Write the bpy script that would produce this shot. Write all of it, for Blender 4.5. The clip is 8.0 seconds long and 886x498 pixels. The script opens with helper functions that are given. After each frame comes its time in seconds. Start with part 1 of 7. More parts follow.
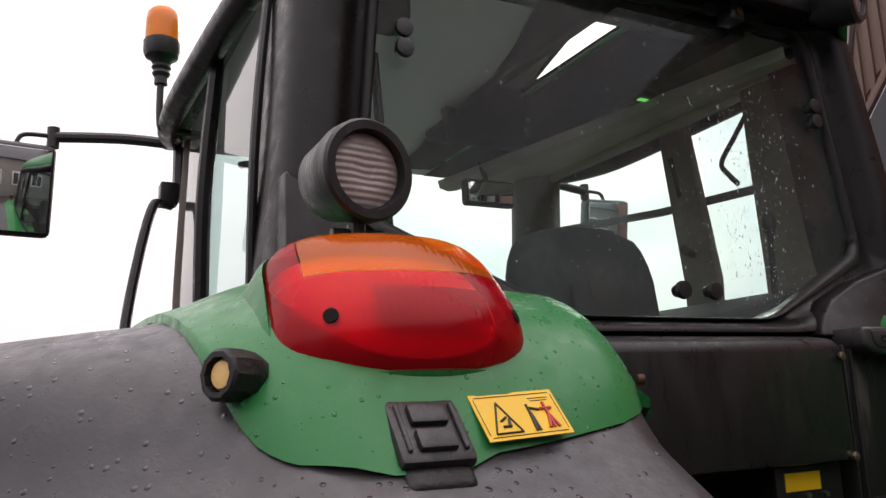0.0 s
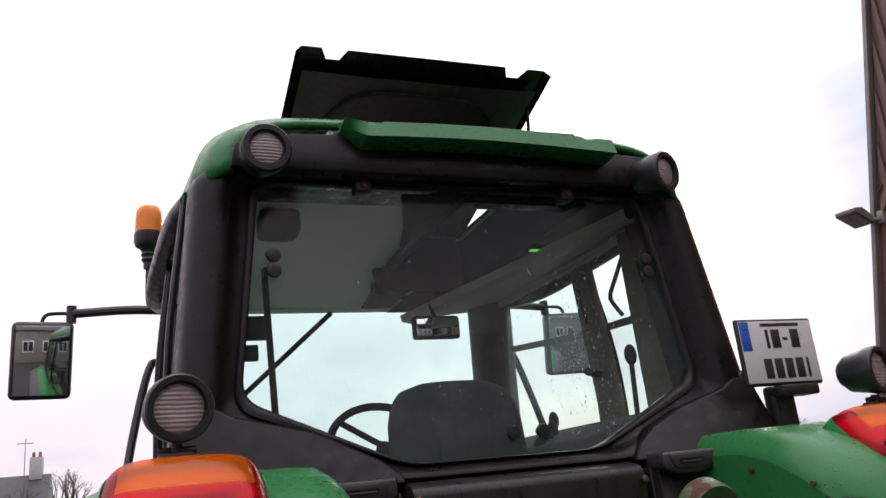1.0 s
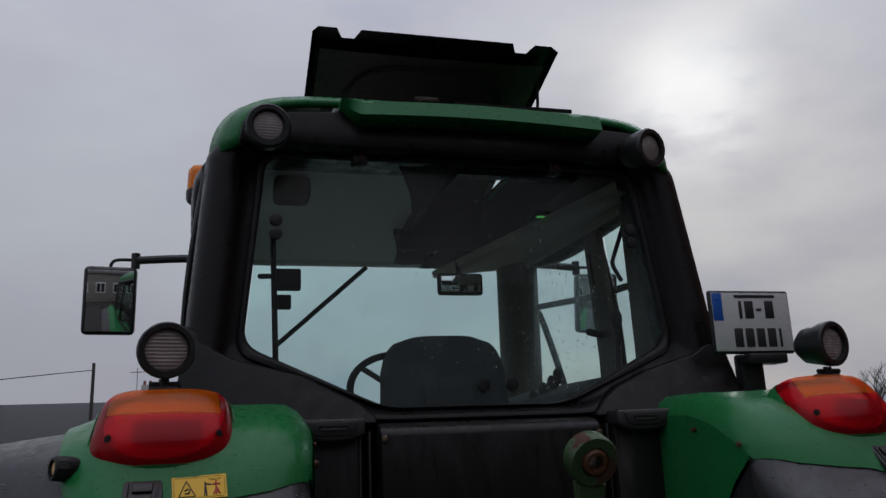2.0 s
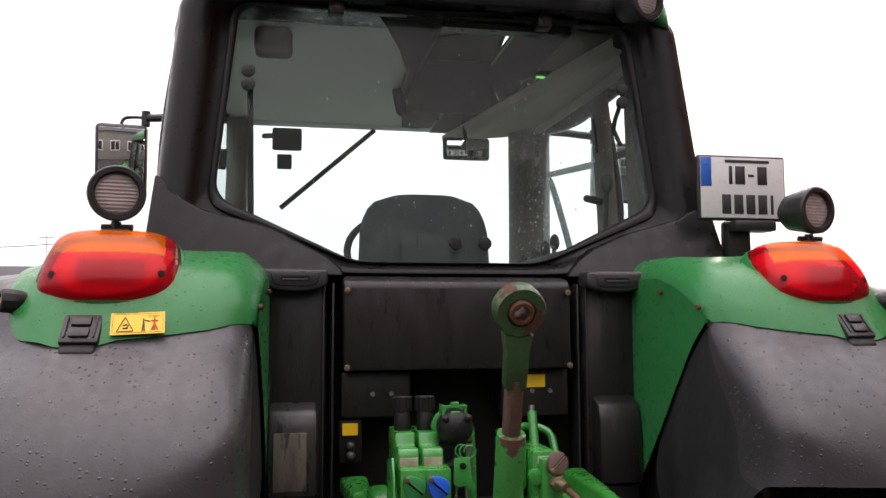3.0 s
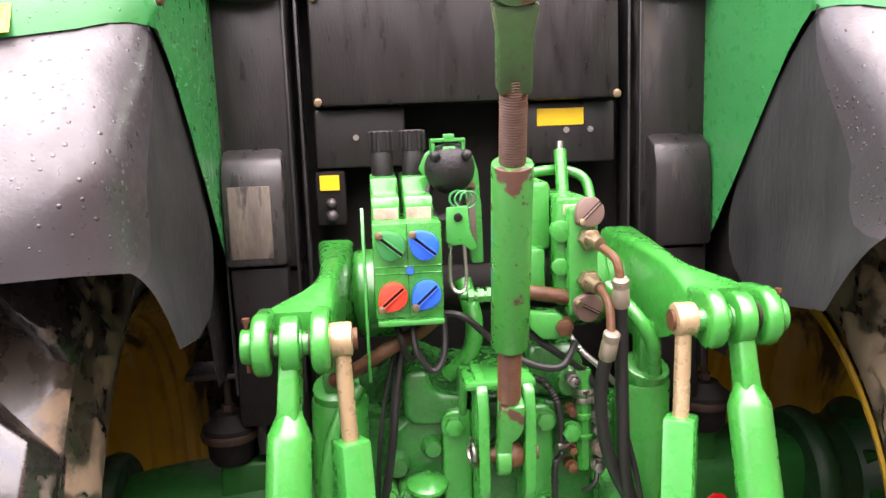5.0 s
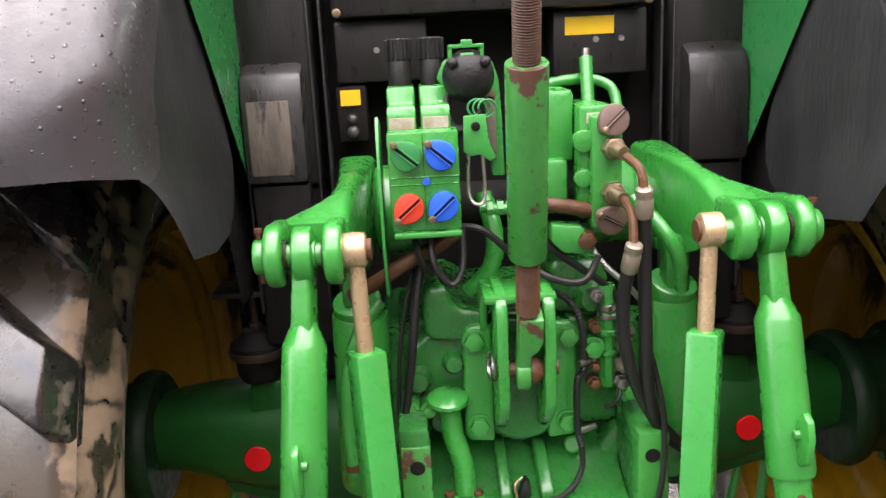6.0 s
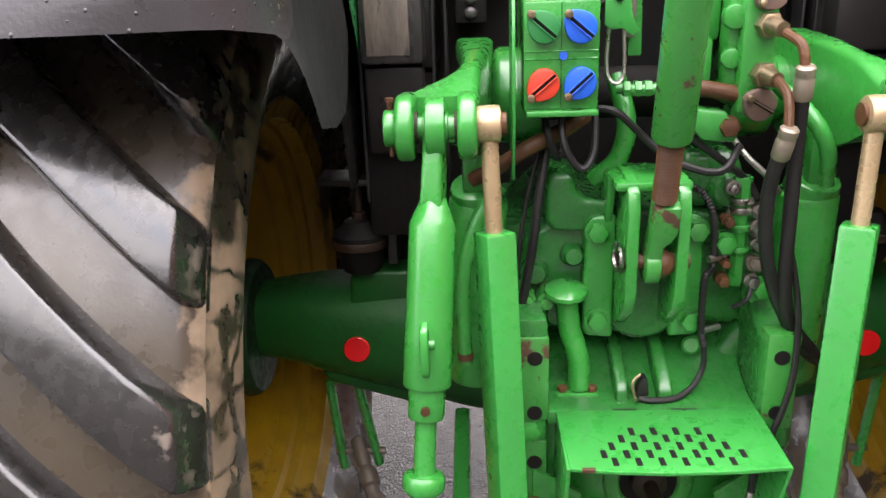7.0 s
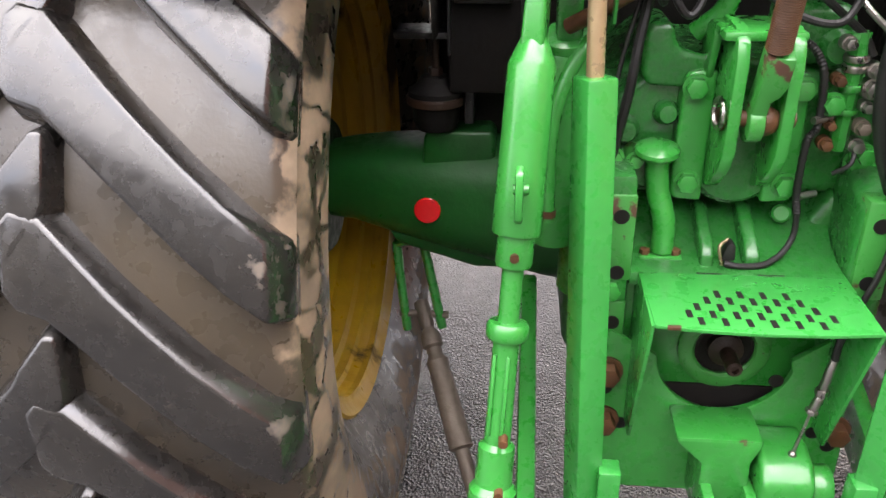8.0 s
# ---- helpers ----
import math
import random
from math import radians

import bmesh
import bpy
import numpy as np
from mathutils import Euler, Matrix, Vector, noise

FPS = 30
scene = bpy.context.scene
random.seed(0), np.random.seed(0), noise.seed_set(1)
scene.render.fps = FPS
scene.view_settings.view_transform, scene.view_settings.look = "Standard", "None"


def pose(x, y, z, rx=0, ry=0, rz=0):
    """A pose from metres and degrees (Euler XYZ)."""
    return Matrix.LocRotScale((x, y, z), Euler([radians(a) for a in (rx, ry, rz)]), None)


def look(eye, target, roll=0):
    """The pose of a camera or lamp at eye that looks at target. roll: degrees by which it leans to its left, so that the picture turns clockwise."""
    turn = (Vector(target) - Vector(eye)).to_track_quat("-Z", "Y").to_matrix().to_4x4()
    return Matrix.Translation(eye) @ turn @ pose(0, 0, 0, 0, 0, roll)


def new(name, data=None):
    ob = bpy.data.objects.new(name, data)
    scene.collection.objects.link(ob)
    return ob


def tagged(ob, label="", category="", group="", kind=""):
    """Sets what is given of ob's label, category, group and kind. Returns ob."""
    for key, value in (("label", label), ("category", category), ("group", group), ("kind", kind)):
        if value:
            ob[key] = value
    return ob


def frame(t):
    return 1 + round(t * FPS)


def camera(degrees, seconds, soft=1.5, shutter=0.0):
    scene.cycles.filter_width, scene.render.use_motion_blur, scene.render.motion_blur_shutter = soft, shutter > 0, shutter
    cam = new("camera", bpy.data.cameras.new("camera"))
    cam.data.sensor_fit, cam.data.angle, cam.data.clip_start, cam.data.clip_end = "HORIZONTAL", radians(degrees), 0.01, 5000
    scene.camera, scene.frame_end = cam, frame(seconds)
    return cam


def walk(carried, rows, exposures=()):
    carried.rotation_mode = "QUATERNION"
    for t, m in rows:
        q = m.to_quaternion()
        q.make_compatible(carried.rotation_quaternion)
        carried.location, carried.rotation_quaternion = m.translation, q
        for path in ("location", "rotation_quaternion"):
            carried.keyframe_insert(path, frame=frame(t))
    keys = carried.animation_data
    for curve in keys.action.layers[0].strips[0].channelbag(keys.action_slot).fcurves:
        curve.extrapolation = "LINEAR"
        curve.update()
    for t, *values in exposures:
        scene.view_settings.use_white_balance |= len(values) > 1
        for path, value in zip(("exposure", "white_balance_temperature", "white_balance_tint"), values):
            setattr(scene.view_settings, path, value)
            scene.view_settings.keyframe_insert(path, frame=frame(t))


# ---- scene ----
cam = camera(57.8, 8.0)
PATH = [
    (0, (-1.131, -1.248, 1.918), (-0.236, 0.501, 2.289), -2.1),
    (0.5, (-1.047, -1.597, 1.92), (-0.21, 0.187, 2.265), -2.9),
    (1, (-0.886, -1.914, 1.998), (-0.162, -0.14, 2.57), -5.8),
    (1.5, (-0.721, -2.109, 2.01), (-0.156, -0.296, 2.639), -4.9),
    (2, (-0.667, -2.22, 1.968), (-0.166, -0.341, 2.434), -2.3),
    (2.2, (-0.651, -2.25, 1.948), (-0.165, -0.343, 2.303), -1.2),
    (3.3, (-0.336, -2.191, 1.9), (-0.042, -0.217, 2.03), -0.2),
    (3.5, (-0.288, -2.143, 1.884), (-0.044, -0.16, 1.97), -0.4),
    (4, (-0.252, -1.965, 1.822), (-0.073, 0.025, 1.736), -1.8),
    (4.5, (-0.243, -1.798, 1.78), (-0.052, 0.178, 1.54), -1.9),
    (4.7, (-0.23, -1.775, 1.772), (-0.037, 0.195, 1.489), -1.9),
    (5.8, (-0.158, -1.747, 1.719), (-0.084, 0.2, 1.268), -2.9),
    (6, (-0.159, -1.741, 1.711), (-0.106, 0.199, 1.228), -2.9),
    (6.5, (-0.197, -1.724, 1.672), (-0.207, 0.196, 1.11), -2.8),
    (7, (-0.27, -1.707, 1.636), (-0.363, 0.18, 0.982), -2.0),
    (7.5, (-0.34, -1.697, 1.595), (-0.506, 0.138, 0.818), -0.8),
    (8, (-0.347, -1.71, 1.563), (-0.531, 0.07, 0.668), -0.7),
]
EXPOSURES = [
    (0.0, 0.3, 7000, 12), (0.5, 0.35, 7000, 12), (1.0, 0.2, 6700, 16), (1.5, -1.0, 5900, 13), (2.0, -1.25, 6000, 6), (2.2, -1.0, 6200, 7),
    (3.3, 1.2, 7100, 15), (3.5, 1.4, 7100, 15), (4.0, 2.5, 7300, 19), (4.5, 3.18, 7300, 20), (5.8, 2.38, 7000, 12), (6.5, 2.36, 7000, 11), (7.0, 2.38, 6900, 10), (8.0, 2.52, 6900, 9),
]
walk(cam, [(t, look(eye, target, roll)) for t, eye, target, roll in PATH], EXPOSURES)

# ---- sky and sun: overcast, with a thin bright place in the cloud where the sun stands ----
SUN_ELEV, SUN_AZ = radians(22.5), radians(35)  # azimuth from +y towards +x
world = bpy.data.worlds.new("overcast_sky")
scene.world = world
world.use_nodes = True
wn, wl = world.node_tree.nodes, world.node_tree.links
wn.clear()
w_out = wn.new("ShaderNodeOutputWorld")
w_bg = wn.new("ShaderNodeBackground")
w_sky = wn.new("ShaderNodeTexSky")
w_sky.sky_type = "NISHITA"
w_sky.sun_disc = False
w_sky.sun_elevation, w_sky.sun_rotation = SUN_ELEV, SUN_AZ
w_sky.altitude, w_sky.dust_density = 50, 2.0
w_tc = wn.new("ShaderNodeTexCoord")
w_map = wn.new("ShaderNodeMapping")
w_map.inputs["Scale"].default_value = (1.0, 1.0, 2.2)
w_n1 = wn.new("ShaderNodeTexNoise")
w_n1.inputs["Scale"].default_value, w_n1.inputs["Detail"].default_value, w_n1.inputs["Roughness"].default_value = 1.7, 5, 0.5
w_n2 = wn.new("ShaderNodeTexNoise")
w_n2.inputs["Scale"].default_value, w_n2.inputs["Detail"].default_value = 3.3, 6
w_ramp = wn.new("ShaderNodeValToRGB")
for e, (p, c) in zip([*w_ramp.color_ramp.elements, w_ramp.color_ramp.elements.new(0.55)], ((0.37, (4.2, 4.8, 6.4, 1)), (0.63, (9.4, 9.3, 9.8, 1)), (0.5, (7.1, 6.7, 7.3, 1)))):
    e.position, e.color = p, [v / 10 for v in c[:3]] + [1]
w_gain = wn.new("ShaderNodeMixRGB")
w_gain.blend_type, w_gain.inputs[0].default_value = "MULTIPLY", 1.0
w_gain.inputs[2].default_value = (9.0, 9.0, 9.0, 1)
w_mix = wn.new("ShaderNodeMixRGB")
w_fac = wn.new("ShaderNodeMapRange")
for k, v in (("From Min", 0.42), ("From Max", 0.70), ("To Min", 0.985), ("To Max", 0.90)):
    w_fac.inputs[k].default_value = v
wl.new(w_tc.outputs["Generated"], w_map.inputs["Vector"])
wl.new(w_map.outputs["Vector"], w_n1.inputs["Vector"])
wl.new(w_map.outputs["Vector"], w_n2.inputs["Vector"])
wl.new(w_n1.outputs["Fac"], w_ramp.inputs["Fac"])
wl.new(w_ramp.outputs["Color"], w_gain.inputs[1])
wl.new(w_n2.outputs["Fac"], w_fac.inputs["Value"])
wl.new(w_fac.outputs["Result"], w_mix.inputs["Fac"])
wl.new(w_sky.outputs["Color"], w_mix.inputs[1])
wl.new(w_gain.outputs["Color"], w_mix.inputs[2])
w_sep = wn.new("ShaderNodeSeparateXYZ")
w_grad = wn.new("ShaderNodeMapRange")  # an overcast sky grows brighter towards the zenith
for k, v in (("From Min", 0.0), ("From Max", 1.0), ("To Min", 0.85), ("To Max", 2.5)):
    w_grad.inputs[k].default_value = v
w_zen = wn.new("ShaderNodeVectorMath")
w_zen.operation = "SCALE"
wl.new(w_tc.outputs["Generated"], w_sep.inputs["Vector"])
w_up, w_pow = wn.new("ShaderNodeMath"), wn.new("ShaderNodeMath")
w_up.operation, w_up.inputs[1].default_value = "MAXIMUM", 0.0
w_pow.operation, w_pow.inputs[1].default_value = "POWER", 2.0
wl.new(w_sep.outputs["Z"], w_up.inputs[0])
wl.new(w_up.outputs[0], w_pow.inputs[0])
wl.new(w_pow.outputs[0], w_grad.inputs["Value"])
wl.new(w_mix.outputs["Color"], w_zen.inputs[0])
wl.new(w_grad.outputs["Result"], w_zen.inputs["Scale"])
# the thin place in the cloud before the sun
w_dot, w_lobe, w_pw, w_br, w_glow, w_add = (wn.new("ShaderNodeVectorMath"), wn.new("ShaderNodeMapRange"), wn.new("ShaderNodeMath"), wn.new("ShaderNodeMapRange"), wn.new("ShaderNodeMath"), wn.new("ShaderNodeMixRGB"))
w_dot.operation = "DOT_PRODUCT"
GAP_AZ, GAP_ELEV = radians(33.5), radians(21.9)
w_dot.inputs[1].default_value = (math.sin(GAP_AZ) * math.cos(GAP_ELEV), math.cos(GAP_AZ) * math.cos(GAP_ELEV), math.sin(GAP_ELEV))
for k, v in (("From Min", 0.992), ("From Max", 0.9995), ("To Min", 0.0), ("To Max", 1.0)):
    w_lobe.inputs[k].default_value = v
w_pw.operation, w_pw.inputs[1].default_value = "POWER", 2.2
for k, v in (("From Min", 0.49), ("From Max", 0.55), ("To Min", 0.0), ("To Max", 1.0)):
    w_br.inputs[k].default_value = v
w_glow.operation = "MULTIPLY"
w_add.blend_type, w_add.inputs[2].default_value = "ADD", (5.0, 4.7, 4.2, 1)
wl.new(w_tc.outputs["Generated"], w_dot.inputs[0])
wl.new(w_dot.outputs["Value"], w_lobe.inputs["Value"])
wl.new(w_lobe.outputs["Result"], w_pw.inputs[0])
wl.new(w_n2.outputs["Fac"], w_br.inputs["Value"])
wl.new(w_pw.outputs[0], w_glow.inputs[0])
wl.new(w_br.outputs["Result"], w_glow.inputs[1])
w_br.inputs["To Min"].default_value = 0.5
wl.new(w_glow.outputs[0], w_add.inputs[0])
wl.new(w_zen.outputs["Vector"], w_add.inputs[1])
wl.new(w_add.outputs["Color"], w_bg.inputs["Color"])
w_bg.inputs["Strength"].default_value = 0.15
wl.new(w_bg.outputs["Background"], w_out.inputs["Surface"])

sun = new("sun", bpy.data.lights.new("sun", "SUN"))
sun.data.energy, sun.data.angle, sun.data.color = 0.6, radians(24), (1.0, 0.96, 0.9)
sun.matrix_world = look((0, 0, 20), (-math.sin(SUN_AZ) * math.cos(SUN_ELEV), -math.cos(SUN_AZ) * math.cos(SUN_ELEV), 20 - math.sin(SUN_ELEV)))

# ---- materials ----
def surface(name, base, second=None, rough=0.5, metal=0.0, scale=5.0, amount=0.6, bump=0.15, grain=120.0, rust=0.0, rust_scale=18.0, drops=0.0, drop_scale=55.0,
            mud=None, mud_amount=0.0, mud_scale=7.0, coat=0.0, rough_var=0.15, spec=0.5, streak=False, vary=False, mud_edge=None, chips=0.0, stones=False, relief=0.004):
    """A procedural surface: two tones, grain, and where wanted rust, dried mud and standing rain drops."""
    m = bpy.data.materials.new(name)
    m.use_nodes = True
    n, l = m.node_tree.nodes, m.node_tree.links
    bsdf = n["Principled BSDF"]
    tc = n.new("ShaderNodeTexCoord")
    vec = tc.outputs["Object"]
    if vary:  # each piece takes another cut of the pattern
        oi, va = n.new("ShaderNodeObjectInfo"), n.new("ShaderNodeVectorMath")
        sc_ = n.new("ShaderNodeMath")
        sc_.operation = "MULTIPLY"
        sc_.inputs[1].default_value = 37.0
        l.new(oi.outputs["Random"], sc_.inputs[0])
        l.new(vec, va.inputs[0])
        l.new(sc_.outputs[0], va.inputs[1])
        vec = va.outputs["Vector"]
    if streak:
        mp = n.new("ShaderNodeMapping")
        mp.inputs["Scale"].default_value = (1.0, 1.0, 0.22)
        l.new(vec, mp.inputs["Vector"])
        vec = mp.outputs["Vector"]

    def noise_tex(sc, detail=4, roughness=0.55):
        t = n.new("ShaderNodeTexNoise")
        t.inputs["Scale"].default_value, t.inputs["Detail"].default_value, t.inputs["Roughness"].default_value = sc, detail, roughness
        l.new(vec, t.inputs["Vector"])
        return t.outputs["Fac"]

    def remap(sock, a, b, c=0.0, d=1.0):
        r = n.new("ShaderNodeMapRange")
        for k, v in (("From Min", a), ("From Max", b), ("To Min", c), ("To Max", d)):
            r.inputs[k].default_value = v
        l.new(sock, r.inputs["Value"])
        return r.outputs["Result"]

    def mixrgb(fac, a, b):
        x = n.new("ShaderNodeMixRGB")
        l.new(fac, x.inputs[0])
        for i, c in ((1, a), (2, b)):
            if isinstance(c, tuple):
                x.inputs[i].default_value = (*c, 1)
            else:
                l.new(c, x.inputs[i])
        return x.outputs["Color"]

    def mixval(fac, a, b):
        x = n.new("ShaderNodeMix")
        l.new(fac, x.inputs["Factor"])
        for i, c in (("A", a), ("B", b)):
            if isinstance(c, float):
                x.inputs[i].default_value = c
            else:
                l.new(c, x.inputs[i])
        return x.outputs["Result"]

    second = second or tuple(c * 0.7 for c in base)
    big = noise_tex(scale)
    fine = noise_tex(scale * 9, 5)
    fac = remap(big, 0.35, 0.68, 0.0, amount)
    col = mixrgb(fac, base, second)
    col = mixrgb(remap(fine, 0.3, 0.75, 0.0, amount * 0.5), col, second)
    rgh = remap(fine, 0.3, 0.7, max(0.03, rough - rough_var), min(1.0, rough + rough_var))
    if mud:
        mn = noise_tex(mud_scale, 7, 0.62)
        if mud_edge:  # mud gathers towards the shoulders of a wheel that turns about x
            sx, ab, ad = n.new("ShaderNodeSeparateXYZ"), n.new("ShaderNodeMath"), n.new("ShaderNodeMath")
            ab.operation, ad.operation = "ABSOLUTE", "ADD"
            l.new(tc.outputs["Object"], sx.inputs["Vector"])
            l.new(sx.outputs["X"], ab.inputs[0])
            l.new(mn, ad.inputs[0])
            l.new(remap(ab.outputs[0], mud_edge[0], mud_edge[1], -0.20, 0.04), ad.inputs[1])
            mn = ad.outputs[0]
            wob, crk = n.new("ShaderNodeVectorMath"), n.new("ShaderNodeTexVoronoi")
            wob.operation = "MULTIPLY_ADD"
            nz = n.new("ShaderNodeTexNoise")
            nz.inputs["Scale"].default_value, nz.inputs["Detail"].default_value = 9.0, 5
            l.new(vec, nz.inputs["Vector"])
            wob.inputs[1].default_value = (0.12, 0.12, 0.12)
            l.new(nz.outputs["Color"], wob.inputs[0])
            l.new(vec, wob.inputs[2])
            crk.feature = "DISTANCE_TO_EDGE"
            crk.inputs["Scale"].default_value = 9.0
            l.new(wob.outputs["Vector"], crk.inputs["Vector"])
            dry = n.new("ShaderNodeMath")  # dried mud breaks along cracks
            dry.operation = "ADD"
            l.new(mn, dry.inputs[0])
            l.new(remap(crk.outputs["Distance"], 0.0, 0.12, -0.13, 0.02), dry.inputs[1])
            mn = dry.outputs[0]
        mf = remap(mn, 0.60 - mud_amount * 0.5, 0.66 - mud_amount * 0.42)
        cake = mixrgb(fine, mud, tuple(c * 0.55 for c in mud))
        if mud_edge:  # old grey cake lies among the fresh
            cake = mixrgb(remap(noise_tex(5.0, 6, 0.6), 0.48, 0.66), cake, tuple(c * 0.4 for c in mud))
        col = mixrgb(mf, col, cake)
        rgh = mixval(mf, rgh, 0.85)
    if rust > 0:
        rf = remap(noise_tex(rust_scale, 8, 0.6), 0.74 - rust * 0.4, 0.77 - rust * 0.4)
        col = mixrgb(rf, col, mixrgb(fine, (0.085, 0.031, 0.012), (0.036, 0.015, 0.008)))
        rgh = mixval(rf, rgh, 0.85)
    if chips > 0:  # small flecks where the paint is off
        cf = remap(noise_tex(70, 2, 0.5), 0.72 - chips, 0.75 - chips)
        col = mixrgb(cf, col, mixrgb(fine, (0.075, 0.034, 0.018), (0.026, 0.015, 0.011)))
        rgh = mixval(cf, rgh, 0.8)
    if stones:
        st = n.new("ShaderNodeTexVoronoi")
        st.inputs["Scale"].default_value = grain
        l.new(vec, st.inputs["Vector"])
        height = st.outputs["Distance"]
    else:
        height = noise_tex(grain, 3)
    bm_ = n.new("ShaderNodeBump")
    bm_.inputs["Strength"].default_value, bm_.inputs["Distance"].default_value = bump, relief
    l.new(height, bm_.inputs["Height"])
    normal = bm_.outputs["Normal"]
    if drops > 0:
        vo = n.new("ShaderNodeTexVoronoi")
        vo.inputs["Scale"].default_value = drop_scale
        l.new(tc.outputs["Object"], vo.inputs["Vector"])
        sep = n.new("ShaderNodeSeparateColor")
        l.new(vo.outputs["Color"], sep.inputs["Color"])
        size = remap(sep.outputs["Red"], 1.0 - drops, 1.0, 0.0, 0.34)
        sub = n.new("ShaderNodeMath")
        sub.operation, sub.use_clamp = "SUBTRACT", True
        l.new(size, sub.inputs[0])
        l.new(vo.outputs["Distance"], sub.inputs[1])
        root = n.new("ShaderNodeMath")
        root.operation = "POWER"
        root.inputs[1].default_value = 0.5
        l.new(sub.outputs[0], root.inputs[0])
        b2 = n.new("ShaderNodeBump")
        b2.inputs["Strength"].default_value, b2.inputs["Distance"].default_value = 0.9, 0.0032
        l.new(root.outputs[0], b2.inputs["Height"])
        l.new(normal, b2.inputs["Normal"])
        normal = b2.outputs["Normal"]
        rgh = mixval(remap(sub.outputs[0], 0.0, 0.02), rgh, 0.06)
    l.new(col, bsdf.inputs["Base Color"])
    l.new(rgh, bsdf.inputs["Roughness"])
    l.new(normal, bsdf.inputs["Normal"])
    bsdf.inputs["Metallic"].default_value = metal
    bsdf.inputs["Coat Weight"].default_value = coat
    bsdf.inputs["Coat Roughness"].default_value = 0.16
    bsdf.inputs["Specular IOR Level"].default_value = spec
    return m


def glass(name, tint, gloss=1.0, rough=0.0, streaky=False):
    """Clear pane: tinted straight-through light and Fresnel reflection."""
    m = bpy.data.materials.new(name)
    m.use_nodes = True
    n, l = m.node_tree.nodes, m.node_tree.links
    n.clear()
    out = n.new("ShaderNodeOutputMaterial")
    tr = n.new("ShaderNodeBsdfTransparent")
    tr.inputs["Color"].default_value = (*tint, 1)
    gl = n.new("ShaderNodeBsdfGlossy")
    gl.inputs["Roughness"].default_value = rough
    fr = n.new("ShaderNodeLayerWeight")
    fr.inputs["Blend"].default_value = 0.5
    pw = n.new("ShaderNodeMath")
    pw.operation = "POWER"
    pw.inputs[1].default_value = 3.5
    l.new(fr.outputs["Facing"], pw.inputs[0])
    mx = n.new("ShaderNodeMixShader")
    sc = n.new("ShaderNodeMath")
    sc.operation, sc.use_clamp = "MULTIPLY_ADD", True
    sc.inputs[1].default_value, sc.inputs[2].default_value = 0.8 * gloss, 0.032 * gloss
    l.new(pw.outputs[0], sc.inputs[0])
    l.new(sc.outputs[0], mx.inputs["Fac"])
    l.new(tr.outputs["BSDF"], mx.inputs[1])
    l.new(gl.outputs["BSDF"], mx.inputs[2])
    last = mx.outputs["Shader"]
    if streaky:  # thin road dirt film, raised to stand in for haze reflected by the pane
        tc = n.new("ShaderNodeTexCoord")
        no = n.new("ShaderNodeTexNoise")
        no.inputs["Scale"].default_value, no.inputs["Detail"].default_value = 9.0, 6
        l.new(tc.outputs["Object"], no.inputs["Vector"])
        mr = n.new("ShaderNodeMapRange")
        for k, v in (("From Min", 0.42), ("From Max", 0.75), ("To Min", 0.03), ("To Max", 0.07)):
            mr.inputs[k].default_value = v
        l.new(no.outputs["Fac"], mr.inputs["Value"])
        df = n.new("ShaderNodeBsdfDiffuse")
        df.inputs["Color"].default_value = (0.55, 0.56, 0.52, 1)
        m2 = n.new("ShaderNodeMixShader")
        l.new(mr.outputs["Result"], m2.inputs["Fac"])
        l.new(last, m2.inputs[1])
        l.new(df.outputs["BSDF"], m2.inputs[2])
        last = m2.outputs["Shader"]
    l.new(last, out.inputs["Surface"])
    return m


def lens(name, col, rough=0.12, trans=0.35):
    m = bpy.data.materials.new(name)
    m.use_nodes = True
    n, l = m.node_tree.nodes, m.node_tree.links
    b = n["Principled BSDF"]
    b.inputs["Base Color"].default_value = (*col, 1)
    b.inputs["Roughness"].default_value = rough
    b.inputs["Subsurface Weight"].default_value = trans
    b.inputs["Subsurface Radius"].default_value = (0.02, 0.01, 0.005)
    b.inputs["Coat Weight"].default_value = 0.1
    b.inputs["Specular IOR Level"].default_value = 0.35
    tc = n.new("ShaderNodeTexCoord")
    no = n.new("ShaderNodeTexNoise")
    no.inputs["Scale"].default_value, no.inputs["Detail"].default_value = 14.0, 5
    l.new(tc.outputs["Object"], no.inputs["Vector"])
    mx = n.new("ShaderNodeMixRGB")
    mx.inputs[1].default_value = (*col, 1)
    mx.inputs[2].default_value = (*[c * 0.55 for c in col], 1)
    l.new(no.outputs["Fac"], mx.inputs[0])
    l.new(mx.outputs["Color"], b.inputs["Base Color"])
    wv = n.new("ShaderNodeTexWave")
    wv.bands_direction = "Z"
    wv.inputs["Scale"].default_value = 60.0
    l.new(tc.outputs["Object"], wv.inputs["Vector"])
    bp = n.new("ShaderNodeBump")
    bp.inputs["Strength"].default_value, bp.inputs["Distance"].default_value = 0.05, 0.001
    l.new(wv.outputs["Fac"], bp.inputs["Height"])
    l.new(bp.outputs["Normal"], b.inputs["Normal"])
    return m


